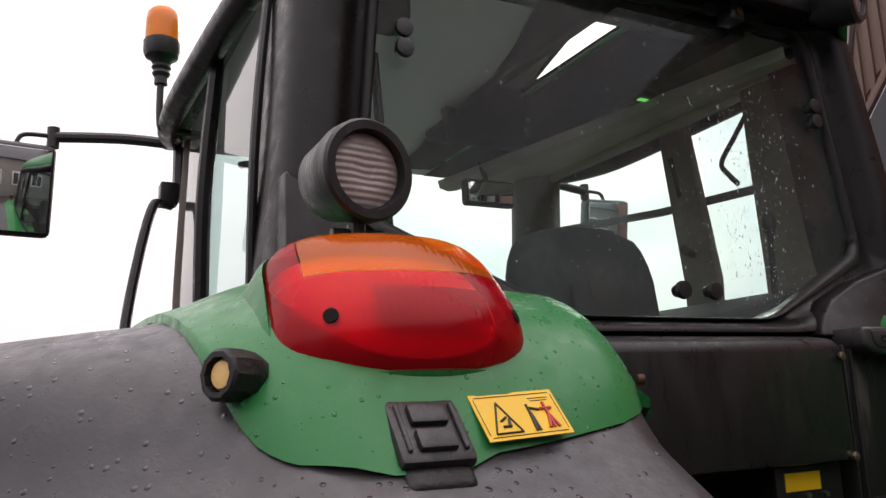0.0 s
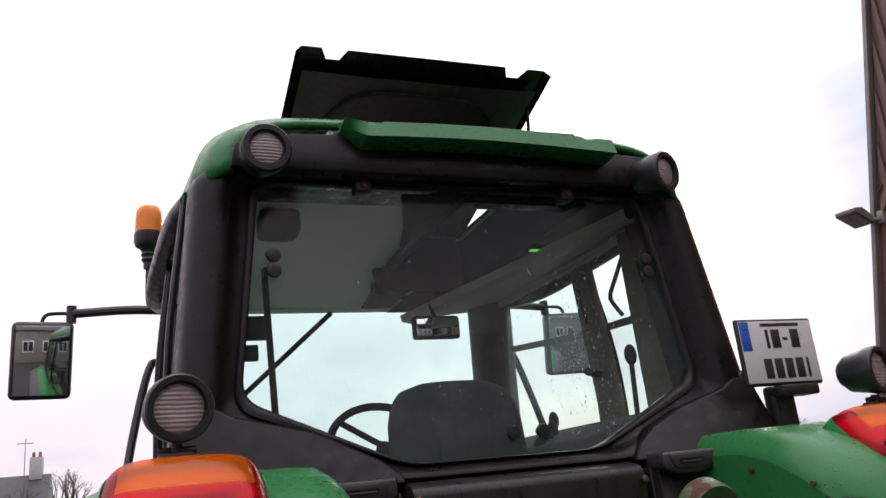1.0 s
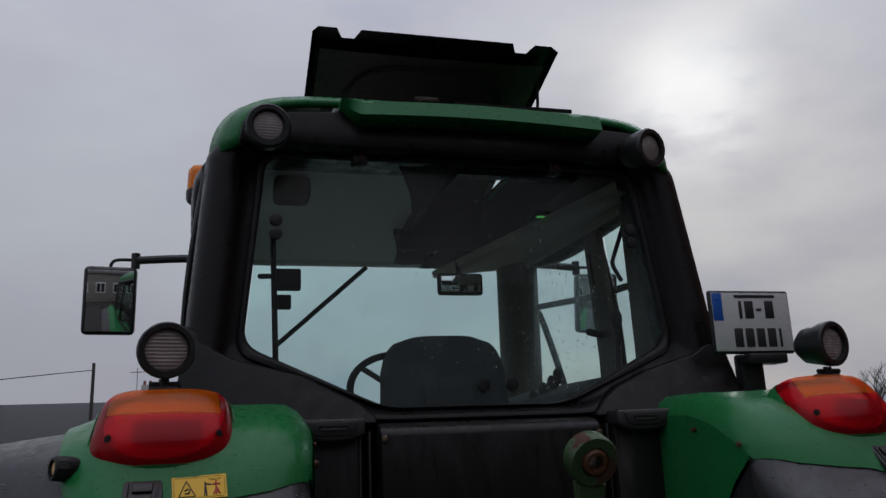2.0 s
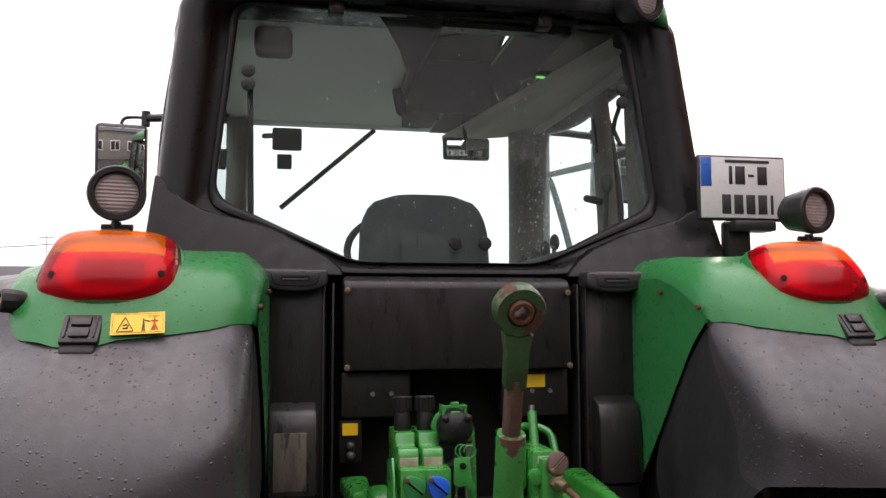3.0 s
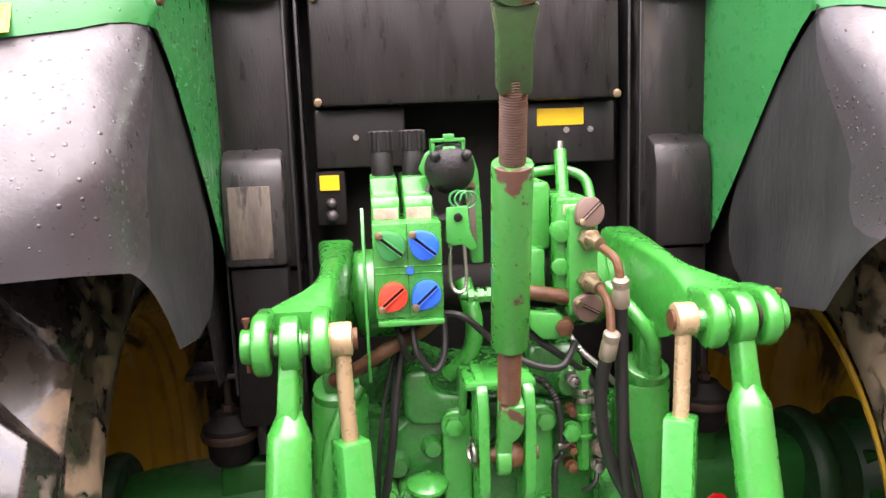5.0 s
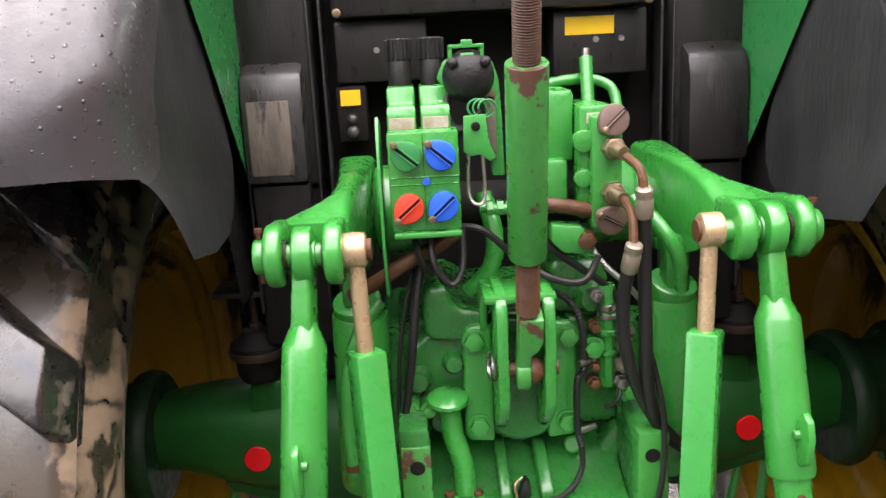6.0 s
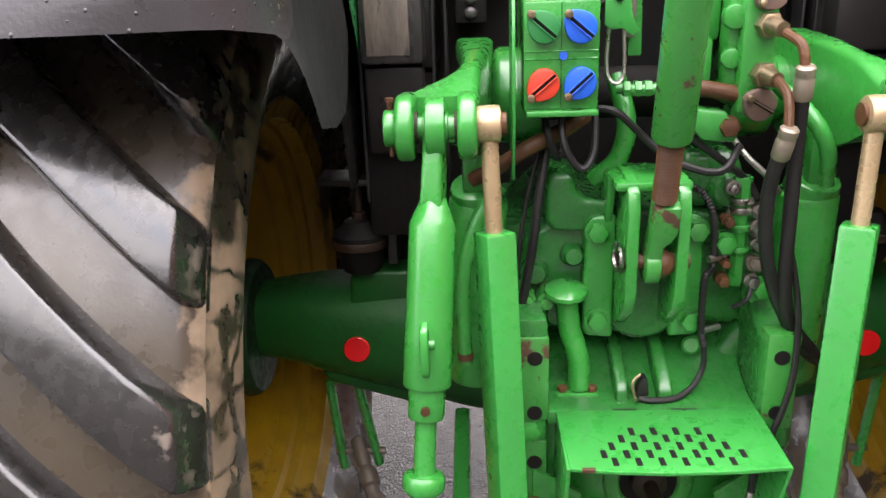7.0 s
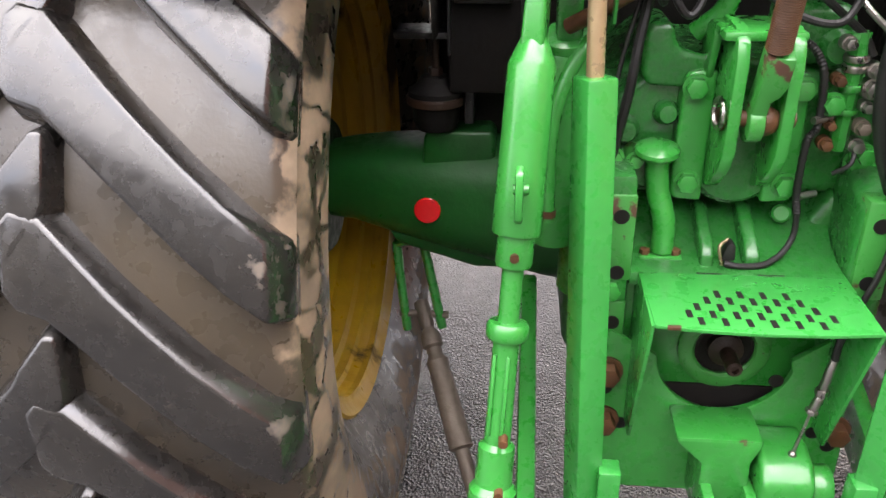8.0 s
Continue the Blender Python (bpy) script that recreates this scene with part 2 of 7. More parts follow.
def lamp_lens(name, tint, body):
    """Moulded lens plastic: partly clear, tinted in the mass."""
    m = bpy.data.materials.new(name)
    m.use_nodes = True
    n, l = m.node_tree.nodes, m.node_tree.links
    b = n["Principled BSDF"]
    b.inputs["Base Color"].default_value = (*body, 1)
    b.inputs["Roughness"].default_value = 0.16
    b.inputs["Specular IOR Level"].default_value = 0.4
    tr = n.new("ShaderNodeBsdfTransparent")
    tr.inputs["Color"].default_value = (*tint, 1)
    mx = n.new("ShaderNodeMixShader")
    mx.inputs["Fac"].default_value = 0.42
    l.new(tr.outputs["BSDF"], mx.inputs[1])
    l.new(b.outputs["BSDF"], mx.inputs[2])
    l.new(mx.outputs["Shader"], n["Material Output"].inputs["Surface"])
    tc, wv, wz, mul, bp = n.new("ShaderNodeTexCoord"), n.new("ShaderNodeTexWave"), n.new("ShaderNodeTexWave"), n.new("ShaderNodeMath"), n.new("ShaderNodeBump")
    wv.bands_direction, wz.bands_direction, mul.operation = "X", "Z", "ADD"
    wv.inputs["Scale"].default_value, wz.inputs["Scale"].default_value = 38.0, 22.0
    bp.inputs["Strength"].default_value, bp.inputs["Distance"].default_value = 0.12, 0.001
    l.new(tc.outputs["Object"], wv.inputs["Vector"])
    l.new(tc.outputs["Object"], wz.inputs["Vector"])
    l.new(wv.outputs["Fac"], mul.inputs[0])
    l.new(wz.outputs["Fac"], mul.inputs[1])
    l.new(mul.outputs[0], bp.inputs["Height"])
    l.new(bp.outputs["Normal"], b.inputs["Normal"])
    return m


green_panel = surface("green_fender_plastic", (0.021, 0.172, 0.046), (0.016, 0.125, 0.033), rough=0.34, amount=0.4, bump=0.03, drops=0.35, drop_scale=120, coat=0.05, spec=0.3)
green_cast = surface("green_painted_casting", (0.027, 0.248, 0.034), (0.02, 0.17, 0.025), rough=0.32, amount=0.7, scale=5, bump=0.07, grain=70, rust=0.05, rust_scale=24, coat=0.6)
# casting green with grime, darkened for the shade the rear cover stands in
green_grimy_shaded = surface("green_casting_under_grime", (0.019, 0.17, 0.026), (0.012, 0.085, 0.015), rough=0.3, amount=0.9, scale=9, bump=0.35, grain=45, rust=0.05, rust_scale=20, coat=0.4)
green_worn = surface("green_paint_rubbed_to_rust", (0.034, 0.225, 0.036), (0.026, 0.15, 0.026), coat=0.4, rough=0.36, amount=0.5, bump=0.3, grain=60, rust=0.37, rust_scale=13, chips=0.03)
# dull dirty axle green, darkened to stand in for shade under the cab
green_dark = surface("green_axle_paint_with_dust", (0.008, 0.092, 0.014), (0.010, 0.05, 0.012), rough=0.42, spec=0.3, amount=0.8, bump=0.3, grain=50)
# hub green, much darker than the castings
hub_green = surface("greasy_hub_paint", (0.006, 0.042, 0.012), (0.009, 0.02, 0.008), rough=0.5, spec=0.3, amount=0.9, bump=0.3, grain=50)
green_sheet = surface("green_sheet_metal", (0.027, 0.255, 0.04), (0.021, 0.18, 0.03), coat=0.6, rough=0.32, amount=0.5, bump=0.04)
eye_worn = surface("green_eye_rubbed_and_greasy", (0.034, 0.105, 0.026), (0.03, 0.05, 0.018), rough=0.42, amount=0.9, scale=14, bump=0.3, grain=60, rust=0.56, rust_scale=16)
flare_rubber = surface("weathered_grey_rubber", (0.047, 0.0435, 0.0465), (0.028, 0.026, 0.0275), spec=0.5, rough=0.38, amount=0.8, bump=0.15, grain=160, drops=0.55, drop_scale=98, rough_var=0.14)
flap_wet_shaded = surface("wet_dark_rubber", (0.013, 0.0138, 0.0135), (0.027, 0.0285, 0.0275), rough=0.62, spec=0.25, amount=1.0, scale=14, bump=0.3, grain=120, streak=True)
black_trim = surface("black_textured_plastic", (0.016, 0.0148, 0.0152), (0.010, 0.0095, 0.0095), spec=0.5, rough=0.4, amount=0.7, bump=0.25, grain=300, streak=True)
lid_grey = surface("dark_grey_moulded_plastic", (0.034, 0.031, 0.032), (0.022, 0.020, 0.0205), spec=0.5, rough=0.36, amount=0.6, bump=0.15, grain=260)
black_gloss = surface("black_cab_paint", (0.0095, 0.0080, 0.0078), (0.006, 0.0053, 0.0053), rough=0.36, amount=0.6, scale=3, bump=0.08, grain=260, spec=0.22)
black_panel = surface("black_panel_dusty", (0.0105, 0.0092, 0.0092), (0.018, 0.0155, 0.0145), spec=0.38, rough=0.38, amount=0.6, bump=0.15, grain=220, mud=(0.06, 0.05, 0.042), mud_amount=-0.02, mud_scale=9, streak=True)
dust_film = surface("dried_dust_film", (0.16, 0.128, 0.10), (0.055, 0.046, 0.038), rough=0.6, amount=1.0, scale=22, bump=0.2, mud=(0.03, 0.027, 0.025), mud_amount=0.12, mud_scale=34, streak=True)
rain_drop = surface("standing_rain_drop", (0.55, 0.58, 0.58), (0.42, 0.45, 0.45), rough=0.08, spec=0.9, amount=0.3, bump=0.0)
box_dusty = surface("black_box_with_dried_dust", (0.018, 0.017, 0.017), (0.035, 0.031, 0.028), rough=0.36, amount=0.8, bump=0.2, mud=(0.1, 0.085, 0.07), mud_amount=0.05, mud_scale=6, streak=True, drops=0.15)
# near-black for grimy and dark parts, also put where only shade falls
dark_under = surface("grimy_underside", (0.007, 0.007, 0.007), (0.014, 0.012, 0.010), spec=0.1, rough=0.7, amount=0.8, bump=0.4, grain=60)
rubber = surface("tyre_rubber_wet", (0.013, 0.0122, 0.0112), (0.052, 0.040, 0.025), coat=0.2, rough=0.3, spec=0.65, amount=0.95, bump=0.1, grain=110, scale=3.2, mud=(0.285, 0.205, 0.13), mud_amount=0.25, mud_scale=9, rough_var=0.14, mud_edge=(0.235, 0.285))
rubber_mud = surface("tyre_sidewall_with_mud", (0.035, 0.031, 0.028), (0.05, 0.042, 0.035), rough=0.5, amount=0.8, bump=0.4, grain=60, mud=(0.28, 0.205, 0.13), mud_amount=0.33, mud_scale=13)
rubber_lug = surface("tyre_lug_rubber", (0.0095, 0.0093, 0.0094), (0.02, 0.0178, 0.015), rough=0.25, spec=0.7, coat=0.45, mud=(0.16, 0.13, 0.10), mud_amount=0.16, mud_scale=16, mud_edge=(0.20, 0.30), amount=0.8, bump=0.06, grain=120, rough_var=0.12, vary=True)
rim_yellow = surface("yellow_wheel_paint_dirty", (0.58, 0.35, 0.013), (0.30, 0.17, 0.015), rough=0.38, amount=1.0, scale=2.2, bump=0.15, mud=(0.06, 0.037, 0.016), mud_amount=0.12, mud_scale=5, streak=True)
steel = surface("bare_steel", (0.42, 0.40, 0.38), (0.3, 0.27, 0.24), rough=0.34, metal=1.0, amount=0.6, bump=0.2)
pale_steel = surface("pale_chromed_rod_with_grease", (0.50, 0.375, 0.22), (0.30, 0.20, 0.10), rough=0.32, metal=0.5, amount=0.8, bump=0.12, rust=0.08)
ferrule_zinc = surface("dull_zinc", (0.34, 0.29, 0.22), (0.2, 0.16, 0.12), rough=0.4, metal=0.6, amount=0.8, bump=0.15)
rusty = surface("rusted_steel", (0.105, 0.046, 0.019), (0.042, 0.018, 0.008), spec=0.3, rough=0.5, metal=0.0, amount=0.8, bump=0.5, grain=90)
old_rust = surface("blackened_rust", (0.032, 0.016, 0.009), (0.014, 0.010, 0.008), spec=0.3, rough=0.55, amount=0.8, bump=0.5, grain=90)
mud_steel = surface("steel_under_grey_mud", (0.16, 0.13, 0.10), (0.09, 0.07, 0.055), rough=0.6, metal=0.3, amount=0.8, bump=0.4, grain=80)
brass = surface("brass_fitting", (0.34, 0.26, 0.16), (0.12, 0.08, 0.05), rough=0.36, metal=0.85, amount=0.6, bump=0.2)
grey_cap = surface("brown_grey_plastic", (0.125, 0.078, 0.060), (0.085, 0.055, 0.043), rough=0.5, amount=0.5, bump=0.1)
blue_cap = surface("blue_plastic", (0.012, 0.11, 0.62), (0.01, 0.07, 0.42), rough=0.42, amount=0.4, bump=0.08)
red_cap = surface("red_plastic", (0.62, 0.045, 0.02), (0.42, 0.03, 0.015), rough=0.42, amount=0.4, bump=0.08)
green_cap = surface("green_plastic", (0.02, 0.2, 0.05), (0.015, 0.14, 0.035), rough=0.45, amount=0.4, bump=0.08)
hose_black = surface("black_hose_rubber", (0.009, 0.0086, 0.0086), (0.018, 0.0165, 0.0155), spec=0.3, rough=0.45, amount=0.6, bump=0.3, grain=200)
sticker_yellow = surface("yellow_warning_film", (0.78, 0.47, 0.01), (0.68, 0.38, 0.01), rough=0.4, amount=0.3, bump=0.02)
cream_lens = surface("cream_lamp_lens", (0.72, 0.46, 0.16), (0.6, 0.36, 0.1), rough=0.3, amount=0.3)
sticker_ink = surface("black_print", (0.02, 0.02, 0.02), rough=0.5, bump=0.0)
sticker_red = surface("red_print", (0.5, 0.05, 0.03), rough=0.5, bump=0.0)
label_pale = surface("faded_label", (0.45, 0.4, 0.33), (0.2, 0.14, 0.1), rough=0.5, amount=0.8, scale=40)
plate_white = surface("white_plate_face", (0.60, 0.585, 0.575), (0.52, 0.505, 0.495), rough=0.35, amount=0.4, bump=0.02)
plate_blue = surface("blue_plate_band", (0.02, 0.12, 0.5), rough=0.35, bump=0.0)
seat_cloth = surface("black_seat_cloth", (0.02, 0.021, 0.022), (0.045, 0.046, 0.048), rough=0.85, amount=0.6, bump=0.5, grain=500)
cab_liner = surface("grey_headliner", (0.94, 0.83, 0.87), (0.90, 0.78, 0.82), rough=0.9, amount=0.3, bump=0.02)
pillar_brown = surface("brown_grey_pillar_trim", (0.14, 0.118, 0.098), (0.1, 0.082, 0.068), rough=0.7, amount=0.5, bump=0.2)
cab_brown = surface("brown_grey_roof_console", (0.46, 0.385, 0.305), (0.35, 0.285, 0.225), rough=0.7, amount=0.5, bump=0.2)
red_lens, amber_lens = lamp_lens("red_lens", (0.93, 0.06, 0.09), (0.56, 0.005, 0.015)), lamp_lens("amber_lens", (0.95, 0.36, 0.05), (0.72, 0.15, 0.008))
lamp_white = surface("white_lamp_reflector", (0.8, 0.8, 0.8), (0.7, 0.7, 0.7), rough=0.35, amount=0.3, bump=0.05)
lamp_bay = surface("grey_bulb_bay", (0.05, 0.045, 0.045), (0.035, 0.03, 0.03), rough=0.4, amount=0.4)
beacon_lens = lens("beacon_amber_lens", (1.0, 0.28, 0.012), trans=0.7)
lamp_glass = surface("ribbed_lamp_glass", (0.29, 0.245, 0.23), (0.2, 0.165, 0.15), rough=0.22, amount=0.6, bump=0.1)
_n, _l = lamp_glass.node_tree.nodes, lamp_glass.node_tree.links
_tc, _wv, _bp = _n.new("ShaderNodeTexCoord"), _n.new("ShaderNodeTexWave"), _n.new("ShaderNodeBump")
_wv.bands_direction = "Z"
_wv.inputs["Scale"].default_value = 40.0
_bp.inputs["Strength"].default_value, _bp.inputs["Distance"].default_value = 0.5, 0.002
_l.new(_tc.outputs["Object"], _wv.inputs["Vector"])
_l.new(_wv.outputs["Fac"], _bp.inputs["Height"])
_l.new(_bp.outputs["Normal"], _n["Principled BSDF"].inputs["Normal"])
reflector_red = lens("reflector_red", (0.8, 0.012, 0.015), 0.2, 0.0)
cab_glass = glass("tinted_cab_glass", (0.83, 0.975, 0.955), 0.42, streaky=True)
side_glass = glass("side_window_glass", (0.83, 0.95, 0.935), 1.0, streaky=True)
mirror_silver = surface("mirror_silver", (0.8, 0.8, 0.8), (0.75, 0.75, 0.75), rough=0.04, metal=1.0, amount=0.1, bump=0.0, rough_var=0.01)
led_green = surface("green_display", (0.1, 0.5, 0.1), rough=0.4)
led_green.node_tree.nodes["Principled BSDF"].inputs["Emission Color"].default_value = (0.25, 0.9, 0.2, 1)
led_green.node_tree.nodes["Principled BSDF"].inputs["Emission Strength"].default_value = 0.5


# ---- mesh tools ----
def join(bm, tmp, m=None):
    if m is not None:
        tmp.transform(m)
    me = bpy.data.meshes.new("tmp")
    tmp.to_mesh(me)
    tmp.free()
    bm.from_mesh(me)
    bpy.data.meshes.remove(me)
    return bm


def soften(tmp, bev, seg=2, angle=35):
    if bev > 0:
        bmesh.ops.recalc_face_normals(tmp, faces=tmp.faces)
        es = [e for e in tmp.edges if len(e.link_faces) == 2 and e.calc_face_angle(0) > radians(angle)]
        bmesh.ops.bevel(tmp, geom=es, offset=bev, offset_type="OFFSET", segments=seg, profile=0.5, affect="EDGES", clamp_overlap=True)
    return tmp


def box(bm, lo, hi, bev=0.004, seg=2, m=None):
    tmp = bmesh.new()
    c = [(a + b) / 2 for a, b in zip(lo, hi)]
    d = [abs(b - a) for a, b in zip(lo, hi)]
    bmesh.ops.create_cube(tmp, size=1.0, matrix=Matrix.Translation(c) @ Matrix.Diagonal((*d, 1)))
    return join(bm, soften(tmp, bev, seg), m)


def prism(bm, pts, axis, a, b, bev=0.004, seg=2, m=None):
    """A polygon pushed along an axis from a to b: x takes (y, z) points, y takes (x, z), z takes (x, y)."""
    tmp = bmesh.new()
    put = {"x": lambda p, v: (v, p[0], p[1]), "y": lambda p, v: (p[0], v, p[1]), "z": lambda p, v: (p[0], p[1], v)}[axis]
    lo, hi = [tmp.verts.new(put(p, a)) for p in pts], [tmp.verts.new(put(p, b)) for p in pts]
    tmp.faces.new(lo)
    tmp.faces.new(hi[::-1])
    k = len(pts)
    for i in range(k):
        tmp.faces.new((lo[i], hi[i], hi[(i + 1) % k], lo[(i + 1) % k]))
    return join(bm, soften(tmp, bev, seg), m)


def basis(p, d):
    """A matrix at p whose z axis points along d."""
    q = Vector(d).normalized().to_track_quat("Z", "Y").to_matrix().to_4x4()
    return Matrix.Translation(Vector(p)) @ q


def lathe(bm, p, d, prof, n=24, m=None, loop=False):
    """Turns a profile of (distance along d, radius) round the axis through p."""
    tmp = bmesh.new()
    rings = []
    for h, r in prof:
        if r < 1e-6:
            rings.append([tmp.verts.new((0, 0, h))])
        else:
            rings.append([tmp.verts.new((r * math.cos(2 * math.pi * i / n), r * math.sin(2 * math.pi * i / n), h)) for i in range(n)])
    for r0, r1 in zip(rings, rings[1:] + rings[:1] if loop else rings[1:]):
        for i in range(n):
            j = (i + 1) % n
            quad = [r0[i % len(r0)], r0[j % len(r0)], r1[j % len(r1)], r1[i % len(r1)]]
            uniq = []
            for v in quad:
                if v not in uniq:
                    uniq.append(v)
            if len(uniq) > 2:
                tmp.faces.new(uniq)
    for ring in () if loop else (rings[0], rings[-1]):
        if len(ring) > 2:
            tmp.faces.new(ring)
    mm = basis(p, d)
    return join(bm, tmp, mm if m is None else m @ mm)


def rod(bm, p, q, r, r2=None, n=20, bev=0.0, m=None):
    p, q = Vector(p), Vector(q)
    r2 = r if r2 is None else r2
    L = (q - p).length
    b = min(bev, L * 0.3, r * 0.6)
    prof = [(0, r), (L, r2)] if b == 0 else [(0, r - b), (b * 0.3, r - b * 0.3), (b, r), (L - b, r2), (L - b * 0.3, r2 - b * 0.3), (L, r2 - b)]
    return lathe(bm, p, q - p, prof, n, m)


def hexrod(bm, p, q, r):
    return rod(bm, p, q, r, n=6, bev=r * 0.14)


def smooth_path(pts, k=6):
    P = [Vector(p) for p in pts]
    P = [P[0] * 2 - P[1]] + P + [P[-1] * 2 - P[-2]]
    out = []
    for i in range(1, len(P) - 2):
        a, b, c, d = P[i - 1:i + 3]
        for j in range(k):
            t = j / k
            out.append(0.5 * ((2 * b) + (c - a) * t + (2 * a - 5 * b + 4 * c - d) * t * t + (3 * b - a - 3 * c + d) * t ** 3))
    return out + [P[-2]]


def tube(bm, pts, r, n=10, k=6, ribs=0.0):
    """A round hose along smoothed points."""
    path = smooth_path(pts, k) if k > 1 else [Vector(p) for p in pts]
    tmp = bmesh.new()
    rings, up = [], Vector((0.3, 0.2, 0.93))
    for i, p in enumerate(path):
        d = (path[min(i + 1, len(path) - 1)] - path[max(i - 1, 0)]).normalized()
        side = d.cross(up)
        if side.length < 0.05:
            side = d.cross(Vector((1, 0, 0)))
        side.normalize()
        up = side.cross(d).normalized()
        rr = r * (1 + ribs * (1 if i % 2 else -1))
        rings.append([tmp.verts.new(p + (side * math.cos(2 * math.pi * a / n) + up * math.sin(2 * math.pi * a / n)) * rr) for a in range(n)])
    for r0, r1 in zip(rings, rings[1:]):
        for i in range(n):
            tmp.faces.new((r0[i], r0[(i + 1) % n], r1[(i + 1) % n], r1[i]))
    tmp.faces.new(rings[0][::-1])
    tmp.faces.new(rings[-1])
    return join(bm, tmp)


def sheet(bm, grid, thick, closed=False):
    """A skin over a grid of points, given thickness towards its back."""
    tmp = bmesh.new()
    V = [[tmp.verts.new(p) for p in row] for row in grid]
    for a, b in zip(V, V[1:]):
        for i in range(len(a) - 1):
            tmp.faces.new((a[i], a[i + 1], b[i + 1], b[i]))
        if closed:
            tmp.faces.new((a[-1], a[0], b[0], b[-1]))
    if thick:
        bmesh.ops.solidify(tmp, geom=tmp.faces[:], thickness=thick)
    return join(bm, tmp)


def ball(bm, c, r, sc=(1, 1, 1), n=20):
    tmp = bmesh.new()
    bmesh.ops.create_uvsphere(tmp, u_segments=n, v_segments=max(8, n * 2 // 3), radius=r, matrix=Matrix.Translation(c) @ Matrix.Diagonal((*sc, 1)))
    return join(bm, tmp)


def part(name, bm, material, parent=None, label="", smooth=35):
    """Links a bmesh as one mesh object under a thing or a part."""
    bmesh.ops.remove_doubles(bm, verts=bm.verts, dist=1e-5)
    bmesh.ops.recalc_face_normals(bm, faces=bm.faces)
    me = bpy.data.meshes.new(name)
    bm.to_mesh(me)
    bm.free()
    me.materials.append(material)
    me.polygons.foreach_set("use_smooth", [True] * len(me.polygons))
    me.set_sharp_from_angle(angle=radians(smooth))
    ob = new(name, me)
    if parent is not None:
        ob.parent = parent
    if label:
        ob["label"] = label
    return ob


def twin(ob, m, parent, name=""):
    """Another part on the same mesh."""
    o = new(name or ob.name.split(".")[0], ob.data)
    o.parent, o.matrix_local = parent, m
    return o


def B():
    return bmesh.new()


def lerp(a, b, t):
    return a + (b - a) * t


def along(table, u):
    """A value from a table of (place, value...) rows, straight between them."""
    if u <= table[0][0]:
        return table[0][1:]
    for a, b in zip(table, table[1:]):
        if u <= b[0]:
            t = (u - a[0]) / (b[0] - a[0])
            return tuple(lerp(p, q, t) for p, q in zip(a[1:], b[1:]))
    return table[-1][1:]


# ---- the yard and what stands round it ----
asphalt = surface("wet_asphalt", (0.034, 0.033, 0.034), (0.058, 0.055, 0.052), rough=0.17, amount=0.8, scale=2.0, bump=1.0, grain=125, rough_var=0.1, stones=True, relief=0.011)
bm = B()
R = [0, 4, 9, 20, 60, 200, 900, 4000]
ring0 = bm.verts.new((0, 0, 0))
prev = None
for r in R[1:]:
    ring = [bm.verts.new((r * math.cos(a * math.pi / 16), r * math.sin(a * math.pi / 16), 0)) for a in range(32)]
    for i in range(32):
        j = (i + 1) % 32
        if prev is None:
            bm.faces.new((ring0, ring[i], ring[j]))
        else:
            bm.faces.new((prev[i], ring[i], ring[j], prev[j]))
    prev = ring
tagged(part("ground", bm, asphalt), "wet dark asphalt yard with rough coarse grain", "ground", kind="structure")

cladding = surface("brown_steel_cladding", (0.13, 0.075, 0.055), (0.1, 0.06, 0.045), rough=0.5, amount=0.5, bump=0.1, streak=True)
brick_mat = surface("red_brick_wall", (0.28, 0.12, 0.08), (0.2, 0.085, 0.06), rough=0.85, amount=0.8, bump=0.6, grain=40, scale=8)
white_frame = surface("white_window_frame", (0.75, 0.75, 0.75), (0.65, 0.65, 0.65), rough=0.4, amount=0.3)
render_grey = surface("grey_rendered_wall", (0.42, 0.41, 0.39), (0.32, 0.31, 0.3), rough=0.9, amount=0.6, scale=1.0)
pebble_dash = surface("grey_pebble_dash", (0.2, 0.19, 0.175), (0.13, 0.125, 0.115), rough=0.95, amount=0.7, scale=1.5, bump=0.6, grain=60)
slate = surface("dark_slate_roof", (0.045, 0.045, 0.05), (0.03, 0.03, 0.033), rough=0.6, amount=0.7, scale=3)
dark_pane = surface("dark_window_pane", (0.02, 0.022, 0.025), rough=0.06, amount=0.2, bump=0.0, rough_var=0.02)
bark = surface("wet_bark", (0.05, 0.042, 0.036), (0.03, 0.025, 0.022), rough=0.85, amount=0.7, bump=0.6, grain=60)
twig_leaf = surface("winter_twigs_and_ivy", (0.05, 0.055, 0.03), (0.035, 0.035, 0.025), rough=0.8, amount=0.8)
wood_pole = surface("tarred_timber", (0.06, 0.05, 0.042), (0.04, 0.034, 0.03), rough=0.85, amount=0.7, streak=True)
lamp_grey = surface("grey_floodlight_metal", (0.25, 0.23, 0.2), (0.17, 0.15, 0.13), rough=0.45, metal=0.5, amount=0.5)

# the shed: brick below, ribbed cladding above a raked trim board, its end cut on a rake
SX = 10.0


def rake(z):
    """Where the wall ends at height z."""
    return 8.05 - 0.25 * z


def trim(y):
    """Height of the trim board between brick and cladding."""
    return 5.50 + (6.49 - y) * 1.24


